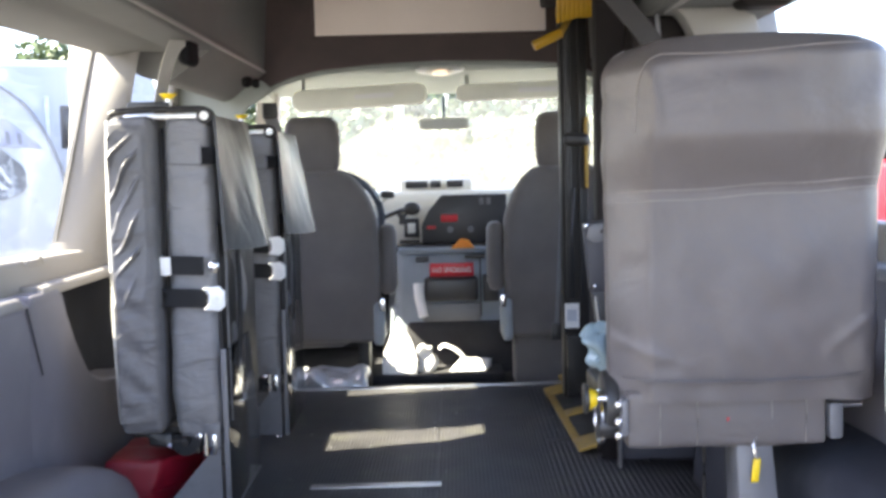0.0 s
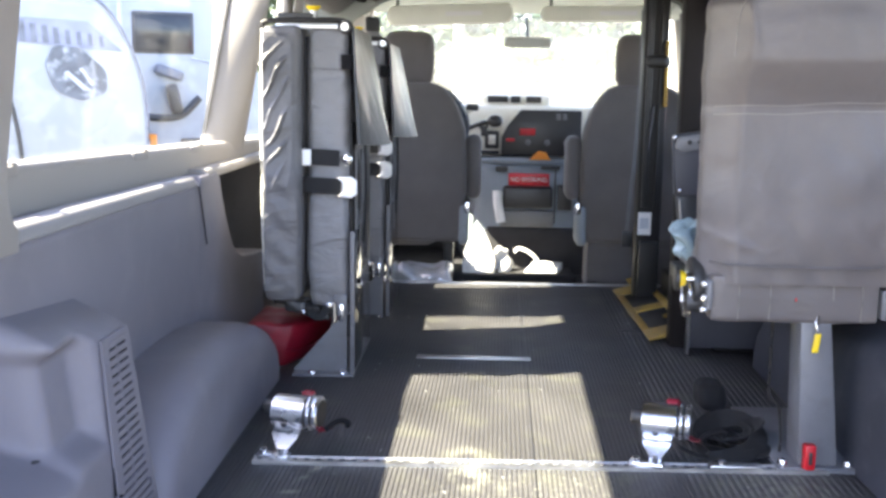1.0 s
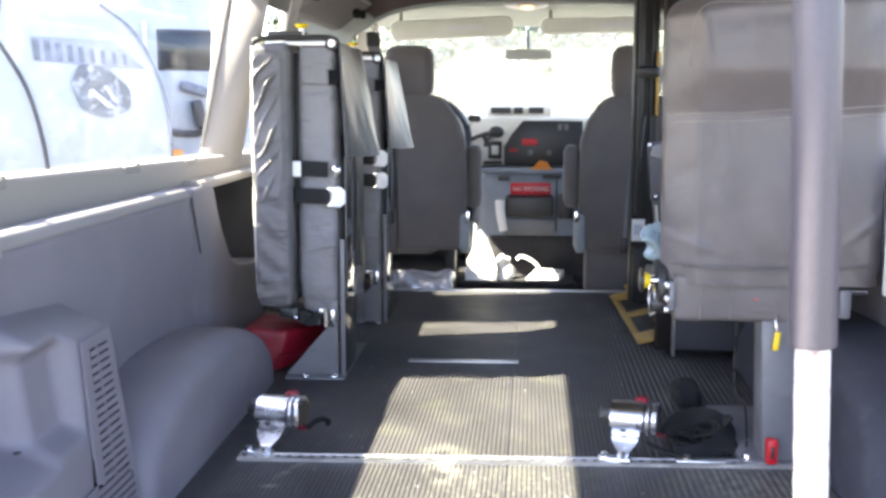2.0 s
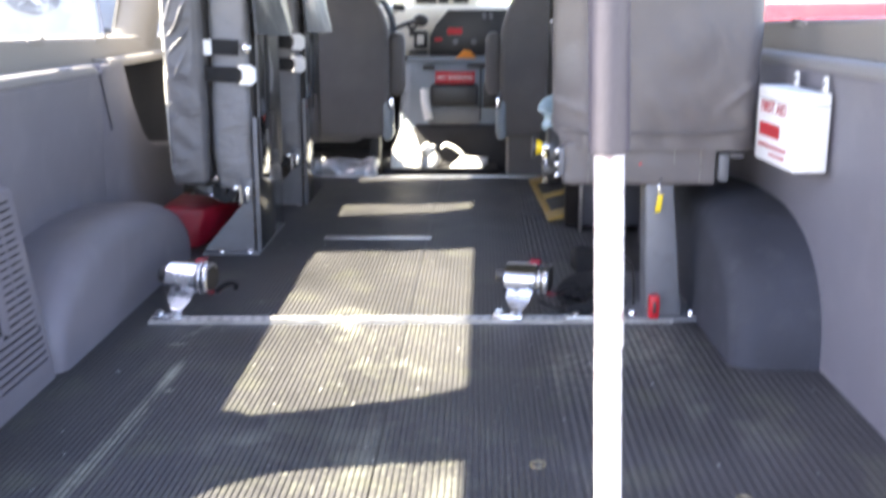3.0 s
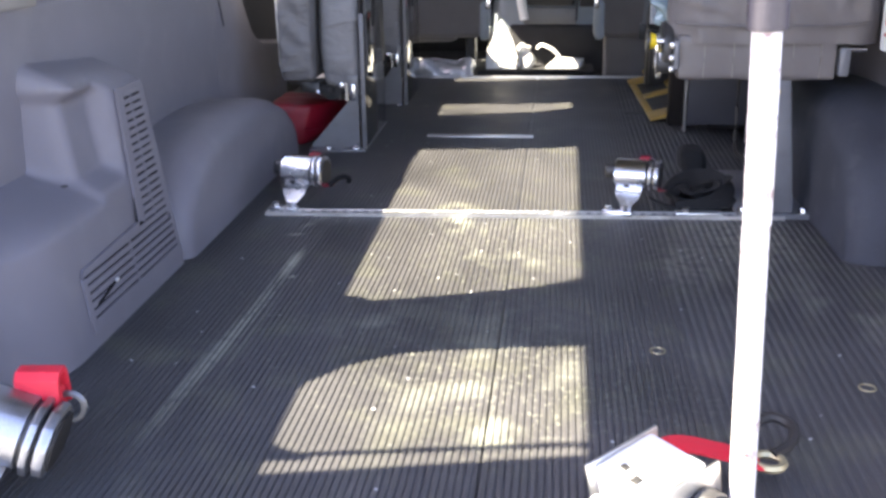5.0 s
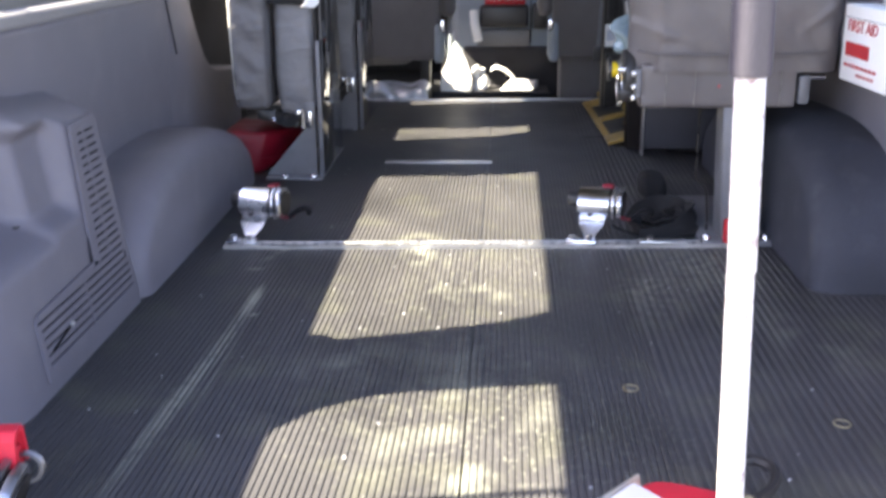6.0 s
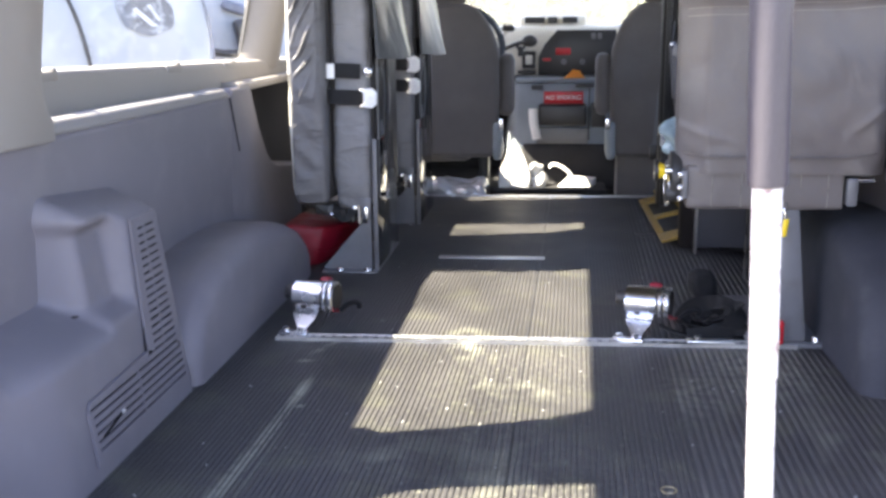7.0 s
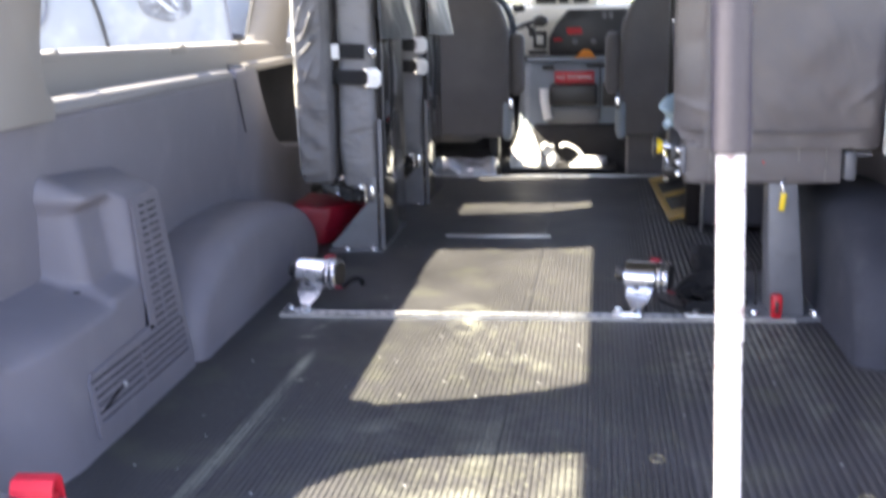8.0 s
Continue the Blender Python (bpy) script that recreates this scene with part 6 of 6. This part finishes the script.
for x in (0.075, 0.165, 0.255):
    part("knob", rod((x, 2.785, 0.548), (x, 2.802, 0.548), 0.014, seg=18, bevel=0.002), STEEL, dash)
for x in (0.215, 0.245):
    part("gauge", box(x - 0.010, x + 0.010, 2.795, 2.802, 0.655, 0.685, 0.002), STEEL, dash)
part("ignition_bezel", ring((-0.135, 2.815, 0.625), 0.018, 0.006, "y"), BLACK, dash)
part("wiper_stalk", rod((-0.25, 2.68, 0.66), (-0.175, 2.66, 0.712), 0.010), DASH, dash)
part("stalk_knob", soft((-0.190, 2.66, 0.712), (0.030, 0.015, 0.016), 0.012, 5, 0.003, 30), BLACK, dash, "black column stalk")
part("key_tag", soft((-0.135, 2.77, 0.600), (0.014, 0.008, 0.024), 0.006, 4, 0.004, 40), BLACK, dash)
part("switch_row", box(-0.150, -0.060, 2.808, 2.828, 0.490, 0.506, 0.004), BLACK, dash)
part("switch_cluster", box(-0.128, -0.062, 2.812, 2.828, 0.515, 0.600, 0.006), BLACK, dash)
part("cluster_key", box(-0.112, -0.078, 2.806, 2.814, 0.535, 0.580, 0.003), DASH, dash)
part("shift_lever", tube([(-0.24, 2.66, 0.60), (-0.16, 2.62, 0.635), (-0.09, 2.60, 0.655)], 0.010), BLACK, dash)
part("shift_knob", ball((-0.085, 2.60, 0.652), 0.036, 0.024, 0.028), BLACK, dash, "black shift knob")
part("lower_shelf", box(-0.20, 0.34, 2.68, 2.80, 0.462, 0.486, 0.008), BLACK, dash)

wheel = tagged(new("steering_wheel"), "dark steering wheel behind the driver's seat", "steering wheel")
m = pose(-0.43, 2.66, 0.625, -62, 0, 0)
bm = ring((0, 0, 0), 0.212, 0.016, "z", 48)
part("rim", merge(bmesh.new(), bm, m), RIM, wheel, "blue-grey wheel rim")
bm = bmesh.new()
for a in (0.2, 2.94, 4.71):
    rod((0, 0, 0), (0.205 * math.cos(a), 0.205 * math.sin(a), 0), 0.012, seg=10, bm=bm)
part("spokes", merge(bmesh.new(), bm, m), COWL, wheel)
part("hub", merge(bmesh.new(), rod((0, 0, -0.02), (0, 0, 0.02), 0.07, seg=24, bevel=0.01), m), COWL, wheel)
part("column", rod((-0.43, 2.68, 0.615), (-0.43, 2.86, 0.55), 0.05), BLACK, wheel)

console = tagged(new("engine_cover"), "blue-grey plastic engine cover with tray and no smoking sign", "engine cover")
part("body", hexa([(-0.175, 2.50, -0.05), (0.33, 2.50, -0.05), (0.36, 3.2, -0.05), (-0.26, 3.2, -0.05)], [(-0.155, 2.585, 0.475), (0.285, 2.585, 0.475), (0.30, 3.0, 0.475), (-0.18, 3.0, 0.475)], 0.035, 4), COWL, console)
part("top_tray", box(-0.150, 0.280, 2.575, 2.80, 0.462, 0.486, 0.008), COWL, console)
part("carpet_skirt", hexa([(-0.13, 2.475, -0.05), (0.355, 2.475, -0.05), (0.37, 2.60, -0.05), (-0.13, 2.60, -0.05)], [(-0.115, 2.512, 0.180), (0.335, 2.512, 0.180), (0.34, 2.60, 0.180), (-0.115, 2.60, 0.180)], 0.015, 2), CARPET, console, "black carpet skirt")
part("cup_tray", box(-0.040, 0.182, 2.508, 2.575, 0.268, 0.366, 0.014, 3), BLACK, console, "black cup holder tray")
part("side_bin", box(0.205, 0.268, 2.515, 2.572, 0.262, 0.372, 0.006), BLACK, console)
part("top_latch", box(-0.075, -0.020, 2.560, 2.580, 0.430, 0.452, 0.004), BLACK, console)
part("edge_clip", box(0.130, 0.215, 2.560, 2.580, 0.440, 0.456, 0.004), BLACK, console)
part("hinge_strip", box(0.190, 0.196, 2.525, 2.560, 0.20, 0.44, 0.002), BLACK, console)
part("drawer_front", box(-0.05, 0.19, 2.520, 2.545, 0.182, 0.258, 0.006), STEEL, console, "dull grey drawer front")
# white tube stands in for the sunlit edge of the cover
part("sunlit_edge", tube([(-0.064, 2.520, 0.345), (-0.062, 2.512, 0.29), (-0.046, 2.505, 0.205)], 0.022), WHITE, console, "white rounded strip standing in for sun on the cover's edge")
sign = part("sign_plate", box(-0.016, 0.166, 2.537, 2.5405, 0.368, 0.424, 0.001), RED, console, "red no smoking sign")
lettering("NO SMOKING", 0.030, pose(0.075, 2.5365, 0.395, 90, 0, 0), WHITE, sign, "print", 0.86)


def push_back(thing_ob, k):
    """Sets a thing further forward along the line of sight from the rear doorway."""
    eye = Vector((0.03, -1.72, 0.82))
    thing_ob.matrix_basis = Matrix.Translation(eye) @ Matrix.Scale(k, 4) @ Matrix.Translation(-eye)


push_back(console, 1.030)
push_back(dash, 1.014)
card = prism([(0.075, 0.472), (0.178, 0.472), (0.152, 0.508), (0.118, 0.514)], "y", 2.70, 2.71, 0.002)
tagged(part("orange_card", card, ORANGE), "small orange card on the engine cover", "card")

for x0, x1, z, half, turn in ((-0.60, -0.012, 1.134, 0.047, -2.4), (0.115, 0.70, 1.146, 0.037, -1.0)):
    v = tagged(new("sun_visor"), "folded pale cloth sun visor", "sun visor", "sun visors")
    w, k = (x1 - x0) / 2, half * 0.9
    pts = []
    for cx, cz, a0 in ((w - k, half - k, 0), (-w + k, half - k, 90), (-w + k, -half + k, 180), (w - k, -half + k, 270)):
        pts += [(cx + k * math.cos(radians(a0 + a)), cz + k * math.sin(radians(a0 + a))) for a in (0, 18, 36, 54, 72, 90)]
    at = pose((x0 + x1) / 2, 2.80, z, 0, turn, 0)
    part("board", prism(pts, "y", -0.016, 0.016, 0.010, 3, m=at), VISOR, v)
    part("label", box(-0.02, 0.15, -0.0185, -0.0155, -0.008, 0.012, m=at), WHITE, v, "", 0)
    part("pivot", rod(at @ Vector((-w + 0.05, 0.01, half - 0.02)), at @ Vector((-w + 0.05, 0.05, half + 0.05)), 0.008), HEADLINER, v)
dome = tagged(new("dome_light"), "oval dome light in the cab headliner", "ceiling light")
part("bezel", ball((0.046, 2.60, 1.226), 0.102, 0.065, 0.022), WHITE, dome, "white lamp bezel")
part("lens", ball((0.046, 2.57, 1.216), 0.062, 0.045, 0.018), LENS, dome)
GLOW = bpy.data.materials.new("lit_lens")
GLOW.use_nodes = True
glow = GLOW.node_tree.nodes["Principled BSDF"]
glow.inputs["Base Color"].default_value = (0.85, 0.8, 0.7, 1)
glow.inputs["Emission Color"].default_value = (1.0, 0.72, 0.42, 1)
glow.inputs["Emission Strength"].default_value = 0.12
part("bulb_window", ball((0.048, 2.545, 1.211), 0.034, 0.026, 0.014), GLOW, dome, "warm lit bulb window")
mirror = tagged(new("rear_view_mirror"), "grey rear-view mirror on the windscreen", "mirror")
part("housing", soft((0.060, 2.86, 1.014), (0.112, 0.018, 0.026), 0.016, 7), MIRROR, mirror)
part("stem", rod((0.060, 2.87, 1.03), (0.060, 3.03, 1.14), 0.008), BLACK, mirror)

# cab floor: four white shapes standing in for sun patches, and a loose bag
bm = hexa([(0.055, 2.45, -0.017), (0.205, 2.45, -0.017), (0.235, 2.56, -0.017), (0.105, 2.56, -0.017)], [(0.055, 2.45, -0.009), (0.205, 2.455, -0.010), (0.235, 2.56, 0.018), (0.105, 2.56, 0.024)], 0.004)
tagged(part("flat_sun_patch", bm, WHITE), "flat white piece standing in for a sun patch on the cab floor", "towel")
# tall white shape in place of the sunlit area by the driver's seat
bm = bmesh.new()
outline = [(-0.218, 0.030), (-0.213, 0.070), (-0.197, 0.105), (-0.184, 0.135), (-0.172, 0.165), (-0.158, 0.182), (-0.142, 0.174), (-0.120, 0.150), (-0.100, 0.112), (-0.086, 0.070), (-0.078, 0.040)]
sheets = []
for side in (0, 1):
    cols = []
    for x, top in outline:
        col = []
        for k in range(10):
            v = k / 9
            z = -0.016 + (top + 0.016) * v
            y = 2.425 + 0.11 * v * top / 0.22 + 0.022 * noise.noise(Vector((x * 26, z * 18, 3))) + side * (0.012 + 0.085 * (1 - v))
            col.append(bm.verts.new((x + 0.006 * noise.noise(Vector((x * 9, z * 30, 8))), y, z)))
        cols.append(col)
    sheets.append(cols)
for side, cols in enumerate(sheets):
    for a, b in zip(cols, cols[1:]):
        for k in range(9):
            bm.faces.new((a[k], b[k], b[k + 1], a[k + 1]))
for c in (0, -1):
    for k in range(9):
        bm.faces.new((sheets[0][c][k], sheets[0][c][k + 1], sheets[1][c][k + 1], sheets[1][c][k]))
for p, q in zip(range(len(outline) - 1), range(1, len(outline))):
    bm.faces.new((sheets[0][p][9], sheets[0][q][9], sheets[1][q][9], sheets[1][p][9]))
    bm.faces.new((sheets[0][p][0], sheets[0][q][0], sheets[1][q][0], sheets[1][p][0]))
tagged(part("tall_sun_patch", bm, WHITE, smooth=60), "white heaped shape standing in for a sun patch beside the driver's seat", "cloth")
# white lump, then a curved strip, in place of smaller spots of sun
bm = soft((0, 0, 0), (0.034, 0.026, 0.050), 0.022, 14, 0.030, 24)
for v in bm.verts:
    v.co.y += 0.55 * (v.co.z + 0.050) + 0.5 * v.co.x
bmesh.ops.translate(bm, vec=(-0.040, 2.47, 0.032), verts=bm.verts)
tagged(part("small_sun_patch", bm, WHITE), "small white lump standing in for a sun patch on the cab floor", "paper")
bm = strap([(0.014, 2.51, 0.070), (0.035, 2.50, 0.086), (0.080, 2.49, 0.070), (0.116, 2.48, 0.036), (0.134, 2.47, -0.012)], 0.015, 0.003, up=(-0.3, -0.7, 0.7))
tagged(part("curved_sun_patch", bm, WHITE), "curved white strip standing in for a sun patch on the cab floor", "strap")
bm = soft((-0.405, 2.21, 0.008), (0.135, 0.07, 0.042), 0.032, 14, 0.034, 17)
tagged(part("plastic_bag", bm, SILVERBAG), "crumpled silvery plastic bag under the driver's seat", "plastic bag")


# ---- outside ----
def tower_pose(yaw, dist, z=-0.78, turn=0.0):
    a = radians(yaw)
    return pose(0.05 + dist * math.sin(a), -2.2 + dist * math.cos(a), z, 0, 0, -yaw + turn)


# white camper trailer with a rounded nose, seen through the left windows
trailer = tagged(new("camper_trailer"), "white fibreglass camper trailer with grey decals and a rounded nose", "trailer")
m = tower_pose(-26.5, 10.8)
prof = []
for k in range(17):
    a = math.pi / 2 * k / 16
    prof.append((0.35 + 1.09 * math.cos(a), 1.25 + 1.40 * math.sin(a)))
poly = [(-2.6, 0.45), (1.44, 0.45), *prof, (-2.6, 2.75)]
part("body", prism(poly, "y", 0.0, 5.0, 0.05, 2, m=m), FIBRE, trailer)
part("nose_seam", tube([m @ Vector(p) for p in ((0.27, -0.012, 0.5), (0.23, -0.012, 1.1), (0.09, -0.012, 1.7), (-0.18, -0.012, 2.2))], 0.018), BLACK, trailer)
part("nose_seam", tube([m @ Vector(p) for p in ((1.43, -0.012, 0.5), (1.435, -0.012, 1.25), (1.355, -0.012, 1.75), (1.12, -0.012, 2.23), (0.80, -0.012, 2.50))], 0.012), GRAPHIC, trailer)
word = m @ pose(0, -0.012, 0)
# slanting letter blocks that shrink to the right, over a tapering streak
quad = lambda a, b, c, d: prism([a, b, c, d], "y", -0.006, 0.004, m=word)
for k in range(9):
    x, w = 0.165 + 0.103 * k, 0.074 - 0.003 * k
    z, hgt = 1.952 - 0.005 * k, 0.200 - 0.012 * k
    part("lettering_bar", quad((x + 0.012, z), (x + w, z - 0.004), (x + w - 0.012, z + hgt), (x, z + hgt)), GRAPHIC, trailer, smooth=0)
part("lettering_band", prism([(0.23, 1.945), (1.22, 1.87), (0.90, 2.145), (0.15, 2.175)], "y", -0.002, 0.006, m=word), BAND, trailer, "pale lavender band", 0)


oval = bmesh.new()
bmesh.ops.create_circle(oval, cap_ends=True, segments=36, radius=1)
for v in oval.verts:
    a = math.atan2(v.co.y, v.co.x)
    v.co *= 1 + 0.05 * math.sin(3 * a) + 0.03 * math.sin(7 * a + 1)
bmesh.ops.transform(oval, matrix=word @ pose(0.775, -0.006, 1.655, 90, 0, 0) @ pose(0, 0, 0, 0, 0, -38) @ Matrix.Diagonal((0.30, 0.225, 1, 1)), verts=oval.verts)
part("oval_decal", oval, DECAL, trailer, "mottled dark oval decal", 0)
for pts in (((0.66, 1.66), (0.70, 1.68), (0.90, 1.50), (0.84, 1.49)), ((0.80, 1.70), (0.84, 1.71), (0.93, 1.56), (0.91, 1.54))):
    part("pale_fleck", prism(pts, "y", -0.010, -0.007, m=word), GRAPHIC2, trailer, smooth=0)
for r, dx in ((0.30, 0.0), (0.255, 0.02), (0.20, -0.01), (0.15, 0.015)):
    loop = [m @ Vector((-0.50 + dx + 0.62 * r * math.cos(a), -0.03, 1.66 + r * math.sin(a) - 0.03 * math.cos(a))) for a in [math.pi * k / 10 for k in range(20)]]
    part("cable_loop", tube(loop, 0.010, 6, 2, up=(0, 1, 0), closed=True), GRAPHIC, trailer, "coiled grey cable")
for x in (-1.6, 0.9):
    part("wheel", rod(m @ Vector((x, 0.3, 0.33)), m @ Vector((x, 0.55, 0.33)), 0.33, seg=24), TYRE, trailer)
part("chassis", box(-2.5, 1.5, 0.3, 4.6, 0.33, 0.45, m=m), BLACKSTEEL, trailer)


# tall white van parked behind it, broadside on
van = tagged(new("parked_van"), "tall white parked van with a tinted window and black mirror", "vehicle")
m = tower_pose(-17.2, 15.0, turn=8) @ pose(0.65, 0, -0.10)
side = [(-1.50, 0.35), (3.0, 0.35), (3.0, 1.10), (1.15, 1.30), (0.25, 2.05), (-0.02, 3.05), (-0.25, 3.22), (-2.9, 3.22), (-2.9, 0.35)]
part("body", prism(side, "y", 0.0, 2.0, 0.10, 3, m=m), FIBRE, van, "white van body")
win = part("side_window", box(-1.20, -0.44, -0.03, 0.05, 2.10, 2.60, 0.03, m=m), DARKGLASS, van, "tinted side window")
part("window_trim", box(-1.23, -0.41, -0.02, 0.02, 2.07, 2.63, 0.02, m=m), BLACK, win)
part("pillar_trim", box(-1.42, -1.36, -0.03, 0.03, 1.15, 2.75, 0.02, m=m), GRAPHIC2, van)
part("mirror", soft((0, 0, 0), (0.08, 0.10, 0.20), 0.05, 6, m=m @ pose(-0.71, -0.12, 1.47, 0, -12, 0)), BLACK, van, "black door mirror")
part("mirror_arm", soft((0, 0, 0), (0.20, 0.05, 0.07), 0.04, 6, m=m @ pose(-0.76, -0.06, 1.82, 0, 18, 0)), GRAPHIC, van)
part("belt_line", tube([m @ Vector(p) for p in ((-0.45, -0.01, 2.02), (0.0, -0.01, 1.93), (0.4, -0.01, 1.80))], 0.015), GRAPHIC2, van)
part("wheel_opening", tube([m @ Vector(p) for p in ((-1.15, -0.02, 1.24), (-0.90, -0.03, 1.20), (-0.60, -0.03, 1.24), (-0.35, -0.02, 1.48))], 0.05), BLACK, van)
part("marker_lamp", box(-1.12, -0.94, -0.04, 0.03, 0.80, 0.98, 0.02, m=m), ORANGE, van, "orange marker lamp")
part("bumper", box(-0.62, -0.30, -0.05, 0.02, 0.78, 0.92, 0.03, m=m), BLACK, van)
for x in (-2.2, 1.9):
    part("wheel", rod(m @ Vector((x, -0.02, 0.38)), m @ Vector((x, 0.25, 0.38)), 0.38, seg=24, bevel=0.03), TYRE, van)
# red car and white motorhome beyond the right windows
car = tagged(new("parked_pickup"), "bright red parked pickup with dark glass", "car")
m = tower_pose(18.5, 11.5, turn=70)
part("body", prism([(-2.6, 0.50), (2.6, 0.50), (2.6, 1.45), (2.3, 1.56), (-2.6, 1.58)], "x", -0.95, 0.95, 0.08, 4, m=m), REDCAR, car, "red body")
part("glasshouse", prism([(-2.2, 1.56), (1.6, 1.56), (1.0, 1.96), (-1.9, 1.96)], "x", -0.85, 0.85, 0.06, 3, m=m), DARKGLASS, car, "dark glazed cabin")
part("roof", prism([(-1.85, 1.95), (0.98, 1.95), (0.8, 2.02), (-1.7, 2.02)], "x", -0.78, 0.78, 0.03, 2, m=m), REDCAR, car)
for s in (-1, 1):
    part("door_line", box(*sorted((s * 0.951, s * 0.957)), 0.30, 0.32, 0.65, 1.50, m=m), BLACK, car)
    part("door_handle", box(*sorted((s * 0.955, s * 0.975)), 0.0, 0.16, 1.30, 1.34, 0.008, m=m), CHROME, car)
    for y in (-1.6, 1.6):
        part("wheel", rod(m @ Vector((s * 0.76, y, 0.38)), m @ Vector((s * 0.97, y, 0.38)), 0.38, seg=22, bevel=0.03), TYRE, car)
home = tagged(new("motorhome"), "white parked motorhome with dark windows", "vehicle")
m = tower_pose(19.5, 16.0, turn=0)
part("body", box(-3.2, 3.2, 0, 2.2, 0.4, 3.1, 0.12, 3, m=m), WHITE, home)
for x0, x1 in ((-2.8, -0.85), (-0.55, 0.15), (0.3, 1.8)):
    w = part("window", box(x0, x1, -0.02, 0.05, 1.40, 2.15, 0.03, m=m), DARKGLASS, home)
    part("window_frame", box(x0 - 0.04, x1 + 0.04, -0.012, 0.02, 1.36, 2.19, 0.02, m=m), ALU, w)
for x in (-2.2, 2.0):
    part("wheel", rod(m @ Vector((x, -0.01, 0.4)), m @ Vector((x, 0.25, 0.4)), 0.4, seg=22, bevel=0.03), TYRE, home)


def tree(x, y, h, seed, spread):
    """A broad-leaved tree: tapered trunk, limbs and a crown of small leaf cards."""
    rnd = random.Random(seed)
    th = tagged(new("tree"), "sunlit leafy green tree beyond the parking ground", "tree", "trees behind the ground")
    base = Vector((x, y, -0.78))
    bm = tube([base, base + Vector((0.1, 0, h * 0.25)), base + Vector((0.05, 0.1, h * 0.5)), base + Vector((0, 0, h * 0.8))], 0.14, 8, 3)
    tips = []
    for k in range(11):
        a = rnd.uniform(0, 6.28)
        z = h * rnd.uniform(0.25, 0.75)
        tip = base + Vector((math.cos(a) * spread * rnd.uniform(0.5, 1), math.sin(a) * spread * rnd.uniform(0.5, 1), z + h * rnd.uniform(0.05, 0.25)))
        tube([base + Vector((0, 0, z)), (base + Vector((0, 0, z)) + tip) / 2 + Vector((0, 0, 0.2)), tip], 0.05, 6, 3, bm)
        tips.append(tip)
    part("trunk", bm, BARK, th)
    verts, faces = [], []
    for tip in tips:
        for c in range(13):
            cc = tip + Vector((rnd.gauss(0, 0.28), rnd.gauss(0, 0.28), rnd.gauss(0, 0.22))) * min(2.0, spread)
            for q in range(26):
                p = cc + Vector((rnd.gauss(0, 0.26), rnd.gauss(0, 0.26), rnd.gauss(0, 0.22)))
                u = Vector((rnd.gauss(0, 1), rnd.gauss(0, 1), rnd.gauss(0, 1))).normalized() * rnd.uniform(0.08, 0.15)
                w = u.orthogonal().normalized() * rnd.uniform(0.05, 0.09)
                i = len(verts)
                verts += [p - u, p + w, p + u, p - w]
                faces.append((i, i + 1, i + 2, i + 3))
    me = bpy.data.meshes.new("crown")
    me.from_pydata([tuple(v) for v in verts], [], faces)
    me.materials.append(LEAF)
    ob = new("crown", me)
    ob.parent = th
    return th


for k, (x, y, h, sp) in enumerate(((-7.9, 20.6, 4.4, 0.6), (-7.3, 22.5, 3.3, 0.9), (-4.5, 26, 5.5, 2.0), (-1.0, 27, 5.0, 2.0), (2.2, 25, 6.0, 2.2), (5.0, 28, 5.5, 2.0), (8.5, 26, 3.4, 1.5))):
    tree(x, y, h, k + 3, sp)
for k, (x, y, h, sp) in enumerate(((-3.0, 18, 2.6, 0.9), (-1.2, 19, 2.2, 0.8), (0.6, 18.5, 2.5, 0.9), (2.3, 19, 2.1, 0.8), (3.8, 18, 2.7, 0.9))):
    bush = tree(x, y, h, k + 21, sp)
    bush["label"] = "pale green sunlit bush beyond the windscreen"
bm = bmesh.new()
box(-30, 30, 32, 32.2, -0.78, 1.4, 0.02, bm=bm)
structure("far_wall", bm, CONCRETE, "pale block wall behind the trees", "wall")
post = tagged(new("lamp_post"), "pale post standing beyond the windscreen", "post")
part("shaft", rod((-0.62, 16, -0.78), (-0.62, 16, 5.2), 0.09, 0.06, seg=14), ALU, post)
part("foot", rod((-0.62, 16, -0.78), (-0.62, 16, -0.70), 0.2, seg=14), CONCRETE, post)
